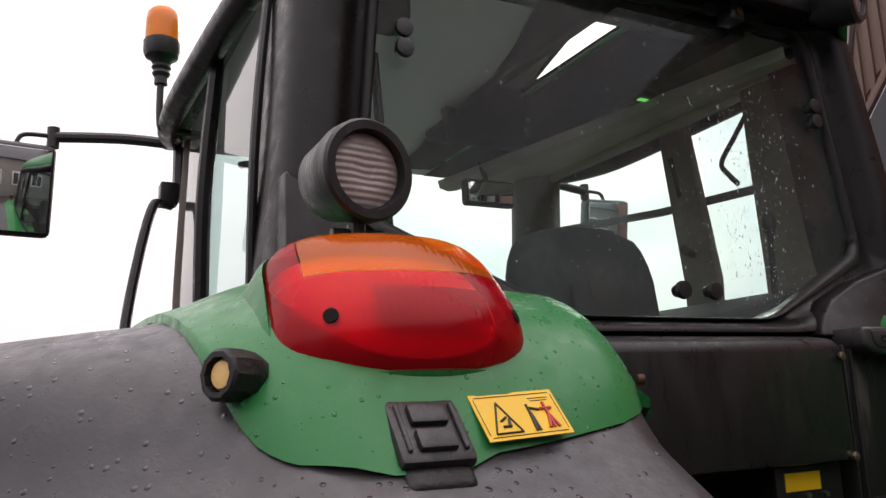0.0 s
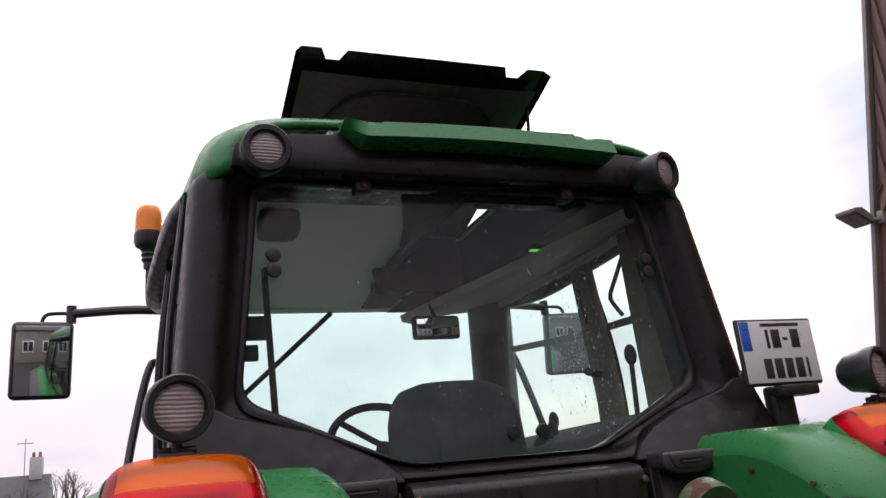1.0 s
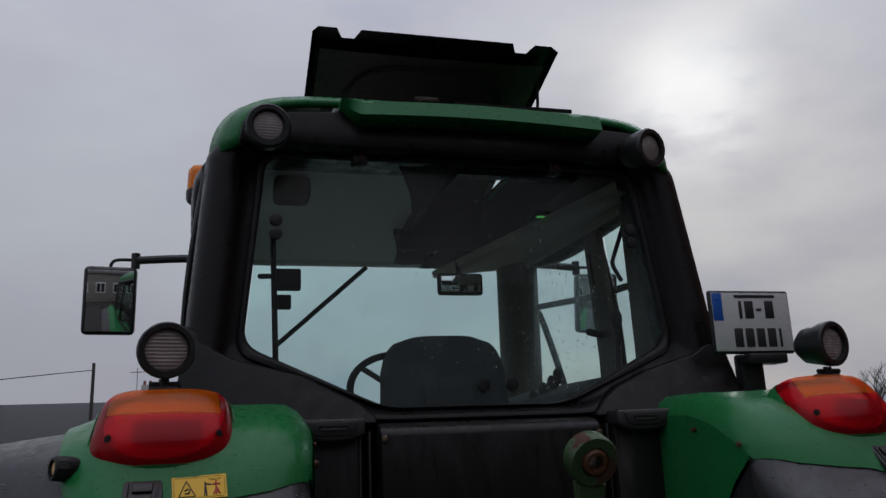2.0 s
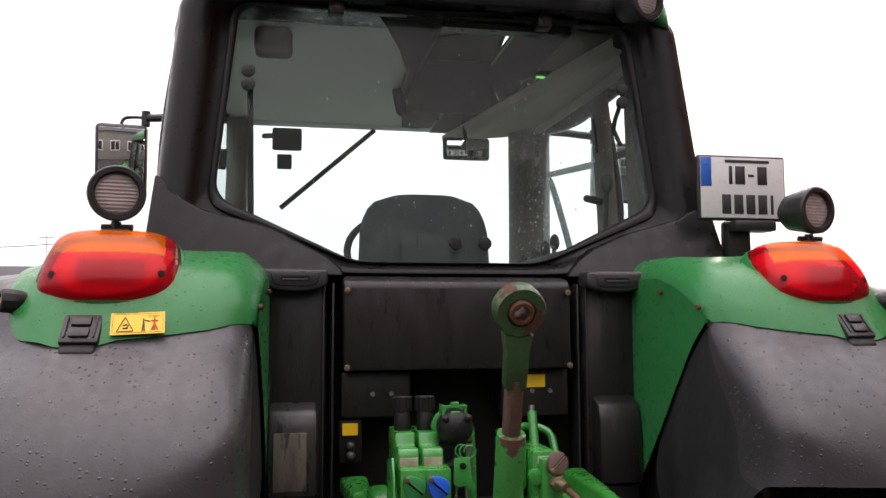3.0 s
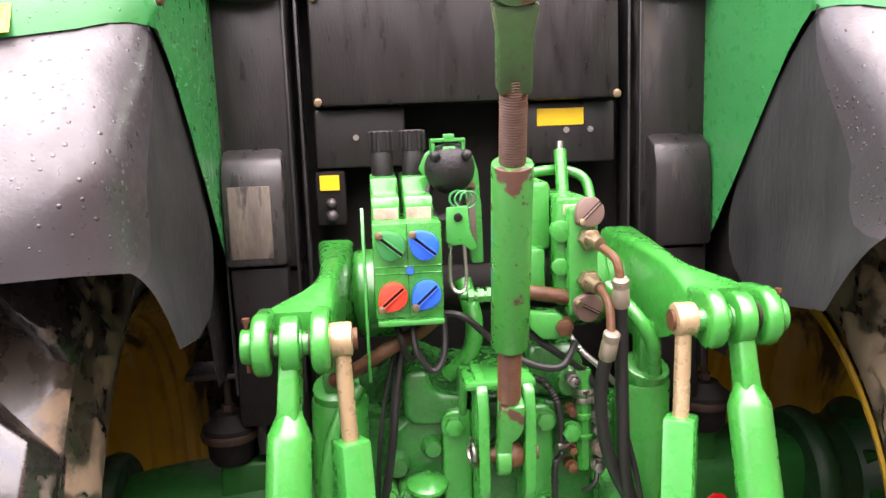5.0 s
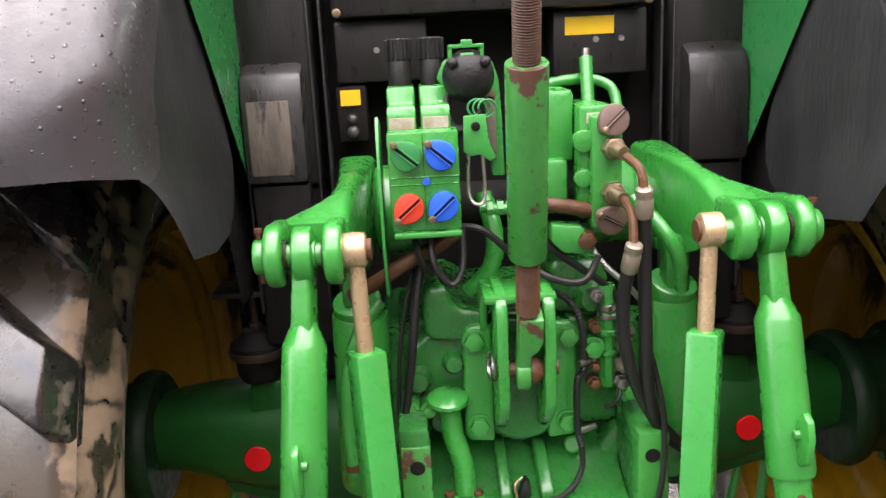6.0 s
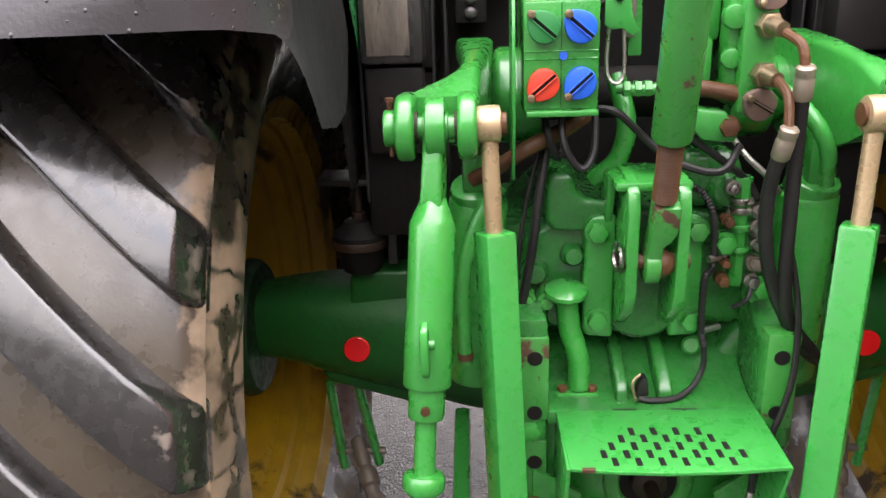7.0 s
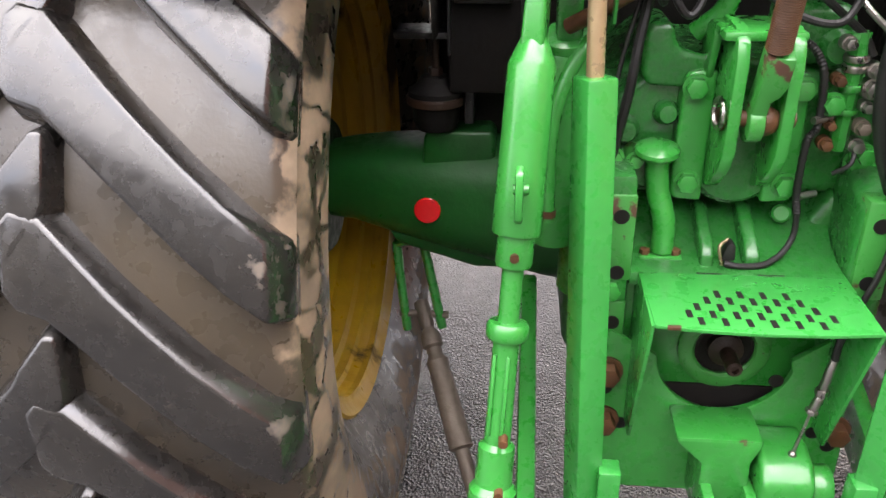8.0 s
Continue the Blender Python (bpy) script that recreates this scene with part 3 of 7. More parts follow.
shed = tagged(new("shed"), "farm shed with brown ribbed steel cladding over red brick", "shed")
# the stretch back to y = -20 is unseen, added to block light
part("brick_wall", prism(B(), [(rake(0), 0), (rake(9.6), 9.6), (-20, 9.6), (-20, 0)], "x", SX, SX + 7, 0.01), brick_mat, shed)
part("cladding_sheet", prism(B(), [(rake(5.75) - 0.06, 5.75), (rake(9.5) - 0.06, 9.5), (3.3, 9.5)], "x", SX - 0.03, SX - 0.003, 0.0), cladding, shed)
y = 6.42
rib = 0
while y > 3.6:
    z1 = min(9.45, (8.05 - y - 0.10) / 0.25)
    part("cladding_rib", prism(B(), [(y, trim(y)), (y, z1), (y - 0.10, min(9.45, z1 + 0.4)), (y - 0.10, trim(y - 0.10))], "x", SX - 0.075, SX - 0.031, 0.012), cladding, shed)
    y -= 0.20
verge = surface("grey_verge_flashing", (0.2, 0.18, 0.17), (0.14, 0.12, 0.11), rough=0.45, metal=0.4, amount=0.5)
part("verge_flashing", prism(B(), [(rake(0) + 0.03, 0), (rake(9.7) + 0.03, 9.7), (rake(9.7) - 0.05, 9.7), (rake(0) - 0.05, 0)], "x", SX - 0.14, SX + 0.1, 0.01), verge, shed)
part("trim_board", prism(B(), [(6.53, trim(6.53) - 0.06), (6.53, trim(6.53) + 0.10), (3.3, trim(3.3) + 0.10), (3.3, trim(3.3) - 0.06)], "x", SX - 0.11, SX + 0.02, 0.01), cladding, shed)
part("roof", box(B(), (SX - 0.3, -20.3, 9.6), (SX + 7.3, rake(9.6) + 0.2, 9.75), 0.02), cladding, shed)
win = part("window", prism(B(), [(6.39, 2.6), (6.39, trim(6.39) - 0.08), (5.2, trim(5.2) - 0.08), (5.2, 2.6)], "x", SX - 0.05, SX + 0.05, 0.012), white_frame, shed, "white framed window below the trim board")
part("pane", prism(B(), [(6.27, 2.72), (6.27, trim(6.27) - 0.14), (5.32, trim(5.32) - 0.14), (5.32, 2.72)], "x", SX - 0.07, SX - 0.045, 0.0), dark_pane, win)
flood = tagged(new("floodlight"), "grey floodlight on a short arm from the shed corner", "lamp")
FL = Vector((9.62, 6.75, 5.38))
part("wall_bracket", box(B(), (SX - 0.13, 6.50, 5.26), (SX, 6.62, 5.46), 0.015), lamp_grey, flood)
part("arm", rod(B(), (SX - 0.10, 6.58, 5.33), (FL.x + 0.1, FL.y - 0.05, FL.z - 0.03), 0.035), lamp_grey, flood)
bm = B()
prism(bm, [(-0.34, 0.10), (-0.10, 0.14), (0.14, 0.03), (0.17, -0.10), (-0.32, 0.03)], "y", -0.17, 0.17, 0.02, m=Matrix.Translation(FL) @ pose(0, 0, 0, 0, 0, 12))
part("lamp_head", bm, lamp_grey, flood)
part("lamp_window", prism(B(), [(-0.27, 0.025), (0.10, -0.085), (0.10, -0.095), (-0.27, 0.015)], "y", -0.13, 0.13, 0.0, m=Matrix.Translation(FL + Vector((0, 0, -0.012))) @ pose(0, 0, 0, 0, 0, 12)), lamp_glass, flood)

# houses far off, one row
def house(x, y, w, name_label):
    h = tagged(new("house"), name_label, "house", group="row of far houses")
    part("wall", box(B(), (x - w / 2, y, 0), (x + w / 2, y + 8, 3.0), 0.02), render_grey, h)
    part("roof", prism(B(), [(y - 0.3, 2.9), (y + 4, 6.2), (y + 8.3, 2.9)], "x", x - w / 2 - 0.05, x + w / 2 + 0.05, 0.02), slate, h)
    ch = part("chimney", box(B(), (x + w / 2 - 1.5, y + 3.4, 5.8), (x + w / 2 - 0.6, y + 4.6, 7.5), 0.02), render_grey, h)
    for k in (0, 1):
        part("chimney_pot", rod(B(), (x + w / 2 - 1.28 + k * 0.45, y + 4, 7.5), (x + w / 2 - 1.28 + k * 0.45, y + 4, 7.9), 0.13, 0.11, n=12), brick_mat, ch)
    part("aerial", tube(B(), [(x + w / 2 - 1.9, y + 4, 6.1), (x + w / 2 - 1.9, y + 4, 9.0)], 0.03, 6, 1), lamp_grey, h)
    part("aerial_bar", box(B(), (x + w / 2 - 2.5, y + 3.97, 8.6), (x + w / 2 - 1.3, y + 4.03, 8.66), 0.0), lamp_grey, h)
    for k in range(2):
        xx = x - w / 4 + k * w / 2 - 0.6
        wd = part("window", box(B(), (xx, y - 0.06, 1.2), (xx + 1.2, y + 0.05, 2.6), 0.01), white_frame, h)
        part("pane", box(B(), (xx + 0.08, y - 0.08, 1.28), (xx + 1.12, y - 0.05, 2.52), 0.0), dark_pane, wd)
    return h

for i in range(5):
    house(-62.2 + i * 12.4, 66.0, 12.2, "low grey rendered house with a dark slate roof")

pole = tagged(new("utility_pole"), "dark timber utility pole with wires", "pole")
part("pole_shaft", rod(B(), (-10.3, 60, 0), (-10.3, 60, 8.4), 0.15, 0.11, n=12), wood_pole, pole)
for k in (-0.15, 0.0, 0.15):
    part("wire", tube(B(), [(-10.3 + k, 60, 7.9), (-25 + k, 61, 6.9), (-42 + k, 62, 7.7)], 0.018, 5, 6), hose_black, pole)


def bare_tree(x, y, h, label, seed):
    """A leafless winter crown: trunk, limbs and fine twigs."""
    rnd = random.Random(seed)
    t = tagged(new("tree"), label, "tree")
    bm, tw = B(), B()

    def grow(p, d, L, r, depth):
        q = p + d * L
        tmp = bm if depth < 3 else tw
        rod(tmp, p, q, r, r * 0.62, n=5 if depth else 8)
        if depth >= 5:
            return
        for _ in range(3 if depth < 4 else 2):
            nd = (d + Vector((rnd.uniform(-1, 1), rnd.uniform(-1, 1), rnd.uniform(-0.25, 0.7))) * 0.62).normalized()
            grow(p.lerp(q, rnd.uniform(0.65, 1.0)), nd, L * rnd.uniform(0.62, 0.82), r * 0.55, depth + 1)

    grow(Vector((x, y, 0)), Vector((0, 0, 1)), h * 0.32, h * 0.028, 0)
    part("trunk", bm, bark, t)
    part("crown", tw, twig_leaf, t)
    return t

bare_tree(-4.6, 60, 7.2, "bare rounded winter tree behind the houses", 3)
bare_tree(-8.2, 63, 5.6, "small bare winter tree near the pole", 5)
bare_tree(56.0, 60, 8.2, "bare winter tree with a dense dark crown", 7)
bare_tree(61.0, 62, 6.8, "bare winter tree with a dense dark crown", 9)

# the house behind the yard, seen in the mirrors
back = tagged(new("dwelling"), "grey rendered dwelling with white framed windows", "house")
part("wall", box(B(), (-15, -10.4, 0), (9, -10.0, 4.7), 0.02), pebble_dash, back)
part("roof", prism(B(), [(-9.7, 4.6), (-14.5, 8.2), (-19.3, 4.6)], "x", -15.3, 9.3, 0.02), slate, back)
part("side_wall", box(B(), (-15, -19, 0), (9, -10.4, 4.6), 0.02), pebble_dash, back)
for xx in (-13.0, -9.5, -6.0, -2.5, 1.0, 4.0):
    wd = part("window", box(B(), (xx, -10.02, 1.5), (xx + 1.9, -9.9, 3.1), 0.01), white_frame, back)
    part("pane", box(B(), (xx + 0.12, -9.92, 1.62), (xx + 0.9, -9.88, 2.98), 0.0), dark_pane, wd)
    part("pane", box(B(), (xx + 1.0, -9.92, 1.62), (xx + 1.78, -9.88, 2.98), 0.0), dark_pane, wd)
# ---- the tractor: wheels on the ground, rear axle along x at y = 0 ----
tractor = tagged(new("tractor"), "green farm tractor with black cab and yellow wheels on asphalt", "tractor")
AX = Vector((0, 0, 0.86))

# -- rear wheels --
WC, TR = 0.925, 0.868  # tyre centre line, carcass radius


def tyre_mesh():
    bm = B()
    prof = [(-0.205, 0.50), (-0.215, 0.535), (-0.245, 0.575), (-0.285, 0.64), (-0.302, 0.70), (-0.300, 0.755), (-0.290, 0.795), (-0.283, 0.815), (-0.290, 0.825), (-0.279, 0.840),
            (-0.262, 0.853), (-0.225, 0.860), (-0.18, 0.868), (-0.08, 0.875), (0, 0.877)]
    prof = prof + [(-a, b) for a, b in prof[-2::-1]]
    rings, n = [], 120
    for a in range(n):
        c, s = math.cos(2 * math.pi * a / n), math.sin(2 * math.pi * a / n)
        rings.append([bm.verts.new((x, -r * c, r * s)) for x, r in prof])
    for i in range(n):
        a, b = rings[i], rings[(i + 1) % n]
        for k in range(len(prof) - 1):
            bm.faces.new((a[k], a[k + 1], b[k + 1], b[k]))
        bm.faces.new((a[0], b[0], b[-1], a[-1]))
    return bm


def lug_mesh(side, reach):
    """One curved bar with a flat top, running from the shoulder up to a blunt head past the centre line."""
    bm = B()
    sweep = [(-0.286, 13.4), (-0.262, 14.4), (-0.18, 19.3), (-0.08, 25.5), (-0.03, 29.3), (0.0, 31.2), (0.04, 32.0), (0.07, 32.2)]
    crest = [(-0.290, 0.822), (-0.286, 0.872), (-0.268, 0.900), (-0.18, 0.912), (-0.09, 0.917), (0.1, 0.919)]
    foot = [(-0.286, 0.80), (-0.283, 0.83), (-0.262, 0.853), (-0.18, 0.868), (-0.08, 0.875), (0.1, 0.877)]
    secs = []
    for x, xt, hw in ((-0.286, -0.290, 2.6), (-0.284, -0.288, 2.7), (-0.264, -0.270, 2.8), (-0.22, -0.22, 2.85), (-0.17, -0.17, 2.85), (-0.12, -0.12, 2.9), (-0.075, -0.075, 2.95), (reach - 0.065, reach - 0.065, 3.3), (reach - 0.022, reach - 0.026, 3.2), (reach, reach - 0.010, 2.2)):
        row = []
        rb, rt, tu = along(foot, x)[0] - 0.008, along(crest, xt)[0], along(sweep, x)[0]
        for xx, r, w in ((x, rb, 1.7), (xt, rt, 1.22), (xt, rt, -1.22), (x, rb, -1.6)):
            f = radians(tu + hw * w)
            row.append(bm.verts.new((side * xx, -r * math.cos(f), r * math.sin(f))))
        secs.append(row)
    for a, b in zip(secs, secs[1:]):
        for i in range(4):
            bm.faces.new((a[i], a[(i + 1) % 4], b[(i + 1) % 4], b[i]))
    bm.faces.new(secs[0])
    bm.faces.new(secs[-1])
    bmesh.ops.recalc_face_normals(bm, faces=bm.faces)
    es = [e for e in bm.edges if len(e.link_faces) == 2 and e.calc_face_angle(0) > radians(38)]
    bmesh.ops.bevel(bm, geom=es, offset=0.0055, segments=2, profile=0.5, affect="EDGES", clamp_overlap=True)
    return bm


def rim_mesh(s):
    bm = B()
    prof = [(-0.205, 0.485), (-0.212, 0.52), (-0.222, 0.532), (-0.226, 0.525), (-0.214, 0.51), (-0.205, 0.492), (-0.185, 0.484), (-0.165, 0.482), (-0.158, 0.471), (-0.135, 0.469), (-0.125, 0.452), (-0.085, 0.450), (-0.075, 0.436), (0.03, 0.430), (0.06, 0.40), (0.075, 0.33),
            (0.06, 0.26), (0.03, 0.20), (0.03, 0.10), (0.05, 0.10), (0.05, 0.20), (0.08, 0.26), (0.095, 0.33), (0.085, 0.41), (0.06, 0.455), (0.10, 0.47), (0.15, 0.48), (0.205, 0.49), (0.222, 0.53), (0.21, 0.50)]
    lathe(bm, (0, 0, 0), (s, 0, 0), prof, 72, loop=True)
    return bm


def hub_mesh(s):
    bm = B()
    lathe(bm, (0, 0, 0), (s, 0, 0), [(-0.15, 0.0), (-0.15, 0.10), (-0.145, 0.148), (-0.135, 0.158), (-0.115, 0.162), (-0.095, 0.155), (-0.08, 0.135), (-0.03, 0.13), (0.0, 0.15), (0.03, 0.175), (0.03, 0.0)], 36)
    return bm


for s in (-1, 1):
    wheel = part("wheel", hub_mesh(s), hub_green, tractor, "rear wheel with a dark dull green hub")
    wheel.matrix_local = pose(s * WC, 0, AX.z)
    nut = part("wheel_nut", rod(B(), (-0.02 * s, 0, 0), (0.045 * s, 0, 0), 0.016, n=6), green_dark, wheel)
    nut.matrix_local = pose(0, 0.14, 0)
    for k in range(1, 10):
        twin(nut, pose(0, 0.14 * math.cos(math.pi * k / 5), 0.14 * math.sin(math.pi * k / 5)), wheel)
    tyre = part("tyre", tyre_mesh(), rubber, wheel, "large black tyre with dried mud on the shoulders", smooth=50)
    for side in (1, -1):
        lug = None
        for k in range(22):
            m = Matrix.Rotation(-radians(k * 360 / 22 + (0 if side == s else 180 / 22)), 4, "X")
            if lug is None:
                lug = part("lug", lug_mesh(side, 0.075 if side == s else 0.005), rubber_lug, wheel, "wet black rubber bar lug", smooth=40)
                lug.matrix_local = m
            else:
                twin(lug, m, wheel)
    part("rim", rim_mesh(s), rim_yellow, wheel, "yellow painted rim streaked with dirt")

# -- rear axle and gearbox --
TRUMPET = [(0.14, 1.02, 0.66, 0.19), (0.30, 1.005, 0.685, 0.165), (0.42, 0.99, 0.715, 0.142), (0.55, 0.985, 0.748, 0.125), (0.64, 0.983, 0.772, 0.112), (0.72, 0.975, 0.795, 0.096), (0.775, 0.965, 0.80, 0.088), (0.80, 0.965, 0.80, 0.086)]
for s in (-1, 1):
    bm = B()
    rows = []
    for k in range(27):
        x = lerp(0.14, 0.80, k / 26)
        zt, zb, dy = along(TRUMPET, x)
        ring = []
        for i in range(36):
            a = 2 * math.pi * i / 36
            ca, sa = math.cos(a), math.sin(a)
            ring.append(Vector((s * x, dy * math.copysign(abs(ca) ** 0.7, ca), (zt + zb) / 2 + (zt - zb) / 2 * math.copysign(abs(sa) ** 0.7, sa))))
        rows.append(ring)
    sheet(bm, rows, 0, closed=True)
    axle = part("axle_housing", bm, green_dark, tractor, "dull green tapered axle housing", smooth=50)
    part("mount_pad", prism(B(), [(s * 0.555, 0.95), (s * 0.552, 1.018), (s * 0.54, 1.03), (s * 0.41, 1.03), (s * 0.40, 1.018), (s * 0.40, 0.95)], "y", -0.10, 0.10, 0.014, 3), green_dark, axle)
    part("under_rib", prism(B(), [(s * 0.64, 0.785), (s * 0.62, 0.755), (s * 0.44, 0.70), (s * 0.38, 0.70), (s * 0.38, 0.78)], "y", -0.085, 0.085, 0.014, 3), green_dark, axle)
bm = B()
box(bm, (-0.25, -0.30, 0.62), (0.25, 0.60, 1.20), 0.03)
part("gearbox_housing", bm, green_dark, tractor, "green painted gearbox casting")
rear_case = part("rear_cover", prism(B(), [(-0.235, 0.86), (0.235, 0.86), (0.235, 1.10), (0.19, 1.25), (-0.08, 1.25), (-0.12, 1.285), (-0.22, 1.2)], "y", -0.345, -0.05, 0.03, 3), green_grimy_shaded, tractor, "bright green painted rear cover casting")
part("cover_plate", prism(B(), [(-0.20, 1.035), (0.185, 1.035), (0.195, 1.10), (0.165, 1.25), (-0.12, 1.265), (-0.20, 1.20)], "y", -0.412, -0.33, 0.022, 4), green_grimy_shaded, rear_case)
part("cover_step", prism(B(), [(-0.150, 1.222), (-0.05, 1.218), (-0.05, 1.272), (-0.096, 1.276), (-0.112, 1.29), (-0.118, 1.318), (-0.150, 1.322), (-0.163, 1.305), (-0.163, 1.24)], "y", -0.437, -0.30, 0.013, 4), green_grimy_shaded, rear_case)
part("cover_step", prism(B(), [(0.05, 1.255), (0.15, 1.25), (0.165, 1.30), (0.15, 1.345), (0.06, 1.35)], "y", -0.42, -0.28, 0.016, 3), green_grimy_shaded, rear_case)
part("shelf", prism(B(), [(-0.33, 1.012), (-0.385, 1.0), (-0.42, 0.985), (-0.455, 0.962), (-0.50, 0.949), (-0.54, 0.944), (-0.54, 0.92), (-0.33, 0.92)], "x", -0.165, 0.175, 0.004), green_grimy_shaded, rear_case)
for x0, x1 in ((-0.040, -0.036), (0.030, 0.037)):
    part("rib", prism(B(), [(-0.36, 1.015), (-0.415, 1.015), (-0.435, 1.004), (-0.50, 0.977), (-0.512, 0.965), (-0.516, 0.93), (-0.36, 0.93)], "x", x0 - 0.009, x1 + 0.009, 0.006, 3), green_grimy_shaded, rear_case)
part("lower_boss", lathe(B(), (0.002, -0.395, 1.102), (0, -1, 0), [(0, 0.075), (0.04, 0.075), (0.05, 0.066), (0.05, 0.0)], 36), green_grimy_shaded, rear_case)
for x, z, r in ((-0.114, 1.175, 0.017), (-0.178, 1.145, 0.02), (-0.14, 1.07, 0.022), (0.155, 1.19, 0.022), (0.13, 1.28, 0.026)):
    part("casting_boss", lathe(B(), (x, -0.41, z), (0, -1, 0.1), [(0, r * 1.3), (0.02, r * 1.1), (0.03, r * 0.8), (0.032, 0.0)], 20), green_grimy_shaded, rear_case)
bm = B()
prism(bm, [(-0.34, 0.86), (-0.34, 1.12), (-0.40, 1.115), (-0.48, 1.085), (-0.54, 1.072), (-0.54, 0.86)], "x", 0.176, 0.238, 0.016, 4)
prism(bm, [(0.10, 0.93), (0.20, 0.93), (0.20, 1.07), (0.165, 1.03), (0.14, 0.985)], "y", -0.42, -0.33, 0.02, 4)
part("right_lug", bm, green_grimy_shaded, rear_case, "green casting lug with two holes")
part("left_lug", box(B(), (-0.215, -0.54, 0.50), (-0.165, -0.36, 1.11), 0.008), green_grimy_shaded, rear_case)
part("right_lug_foot", box(B(), (0.165, -0.53, 0.50), (0.232, -0.36, 0.875), 0.008), green_grimy_shaded, rear_case)
for s in (-1, 1):
    part("corner_web", rod(B(), (s * 0.225, -0.33, 0.80), (s * 0.215, -0.34, 1.22), 0.045, n=20), green_grimy_shaded, rear_case)

bolt_me = hexrod(B(), (0, 0, 0), (0, 0, 0.018), 0.017)
rod(bolt_me, (0, 0, -0.004), (0, 0, 0.003), 0.021, n=18)
bolt_ref = part("bolt", bolt_me, green_cast, tractor)
bolt_ref.matrix_local = basis((-0.079, -0.452, 1.227), (0, -1, 0))
for p in ((-0.075, -0.452, 1.07), (0.080, -0.452, 1.068), (0.191, -0.43, 1.104), (-0.193, -0.535, 0.909)):
    twin(bolt_ref, basis(p, (0, -1, 0)), tractor)
part("rusty_bolt", hexrod(rod(B(), (0.081, -0.452, 1.226), (0.081, -0.456, 1.226), 0.021, n=18), (0.081, -0.452, 1.226), (0.081, -0.470, 1.226), 0.017), green_worn, tractor)
part("shelf_stud", lathe(B(), (0.096, -0.41, 1.0), (-0.2, -1, 0.4), [(0, 0.017), (0.02, 0.016), (0.024, 0.012), (0.024, 0.0)], 14), green_cast, tractor)
part("shelf_stud", lathe(B(), (0.137, -0.40, 0.975), (0, -0.8, 0.6), [(0, 0.013), (0.012, 0.012), (0.012, 0.006), (0.007, 0.005), (0.007, 0.0)], 16), green_cast, tractor)
rbolt = part("rusty_bolt", hexrod(rod(B(), (0, 0, 0), (0, 0, 0.006), 0.027, n=18), (0, 0, 0), (0, 0, 0.03), 0.02), rusty, tractor)
rbolt.matrix_local = basis((-0.186, -0.548, 0.758), (0, -1, 0))
for p in ((-0.185, -0.548, 0.655), (0.208, -0.548, 0.657)):
    twin(rbolt, basis(p, (0, -1, 0)), tractor)

part("clamp_bolt", hexrod(rod(rod(B(), (0.107, -0.47, 1.40), (0.107, -0.492, 1.40), 0.010, n=16), (0.107, -0.485, 1.40), (0.107, -0.489, 1.40), 0.0175, n=20), (0.107, -0.488, 1.40), (0.107, -0.503, 1.40), 0.0145), rusty, tractor, "rusty clamp bolt")
for x, z in ((-0.194, 1.112), (-0.162, 1.107)):
    part("small_bolt", hexrod(rod(B(), (x, -0.40, z), (x, -0.462, z), 0.015, n=16), (x, -0.46, z), (x, -0.474, z), 0.011), green_worn, tractor)

# -- top link bracket and top link --
bracket = part("top_link_bracket", box(B(), (-0.066, -0.53, 1.312), (0.052, -0.40, 1.327), 0.006), green_cast, tractor, "green welded top link bracket with two ears")
for x in (-0.039, 0.037):
    part("bracket_ear", prism(B(), [(-0.40, 1.045), (-0.48, 1.075), (-0.53, 1.118), (-0.547, 1.15), (-0.55, 1.285), (-0.54, 1.315), (-0.51, 1.332), (-0.40, 1.335)], "x", x - 0.0095, x + 0.0095, 0.004), green_cast, bracket)
    k = -1 if x < 0 else 1
    part("bracket_flange", prism(B(), [(x + k * 0.009, 1.035), (x + k * 0.054, 1.038), (x + k * 0.062, 1.052), (x + k * 0.058, 1.24), (x + k * 0.05, 1.25), (x + k * 0.009, 1.255)], "y", -0.452, -0.40, 0.007, 3), green_cast, bracket)
part("bracket_web", prism(B(), [(-0.40, 1.24), (-0.452, 1.24), (-0.475, 1.30), (-0.475, 1.322), (-0.40, 1.322)], "x", -0.068, -0.055, 0.004), green_cast, bracket)
pin = part("bracket_pin", rod(B(), (-0.056, -0.525, 1.20), (0.052, -0.525, 1.20), 0.0125), rusty, tractor)
part("linch_ring", lathe(B(), (-0.0575, -0.525, 1.207), (1, 0.12, 0), [(-0.0035, 0.017), (-0.0035, 0.0235), (0.0, 0.026), (0.0035, 0.0235), (0.0035, 0.017), (0.0, 0.0155)], 28, loop=True), steel, pin, "bright steel ring of the linch pin")
part("pin_collar", rod(B(), (-0.056, -0.525, 1.20), (-0.050, -0.525, 1.20), 0.019, n=24, bev=0.002), rusty, pin)
# top link: threaded eye, turnbuckle barrel, threaded rod and ball end; it stands nearly upright, leaning back
TL0, TL1 = Vector((0.003, -0.525, 1.195)), Vector((-0.022, -0.80, 1.927))


def tl(z):
    return TL0.lerp(TL1, (z - TL0.z) / (TL1.z - TL0.z))


def thread(bm, a, b, r, pitch=0.0018):
    n = int((b - a).length / pitch)
    prof = []
    L = (b - a).length
    for i in range(n + 1):
        prof.append((L * i / n, r * (1.0 if i % 2 else 0.93)))
    return lathe(bm, a, b - a, prof, 18)


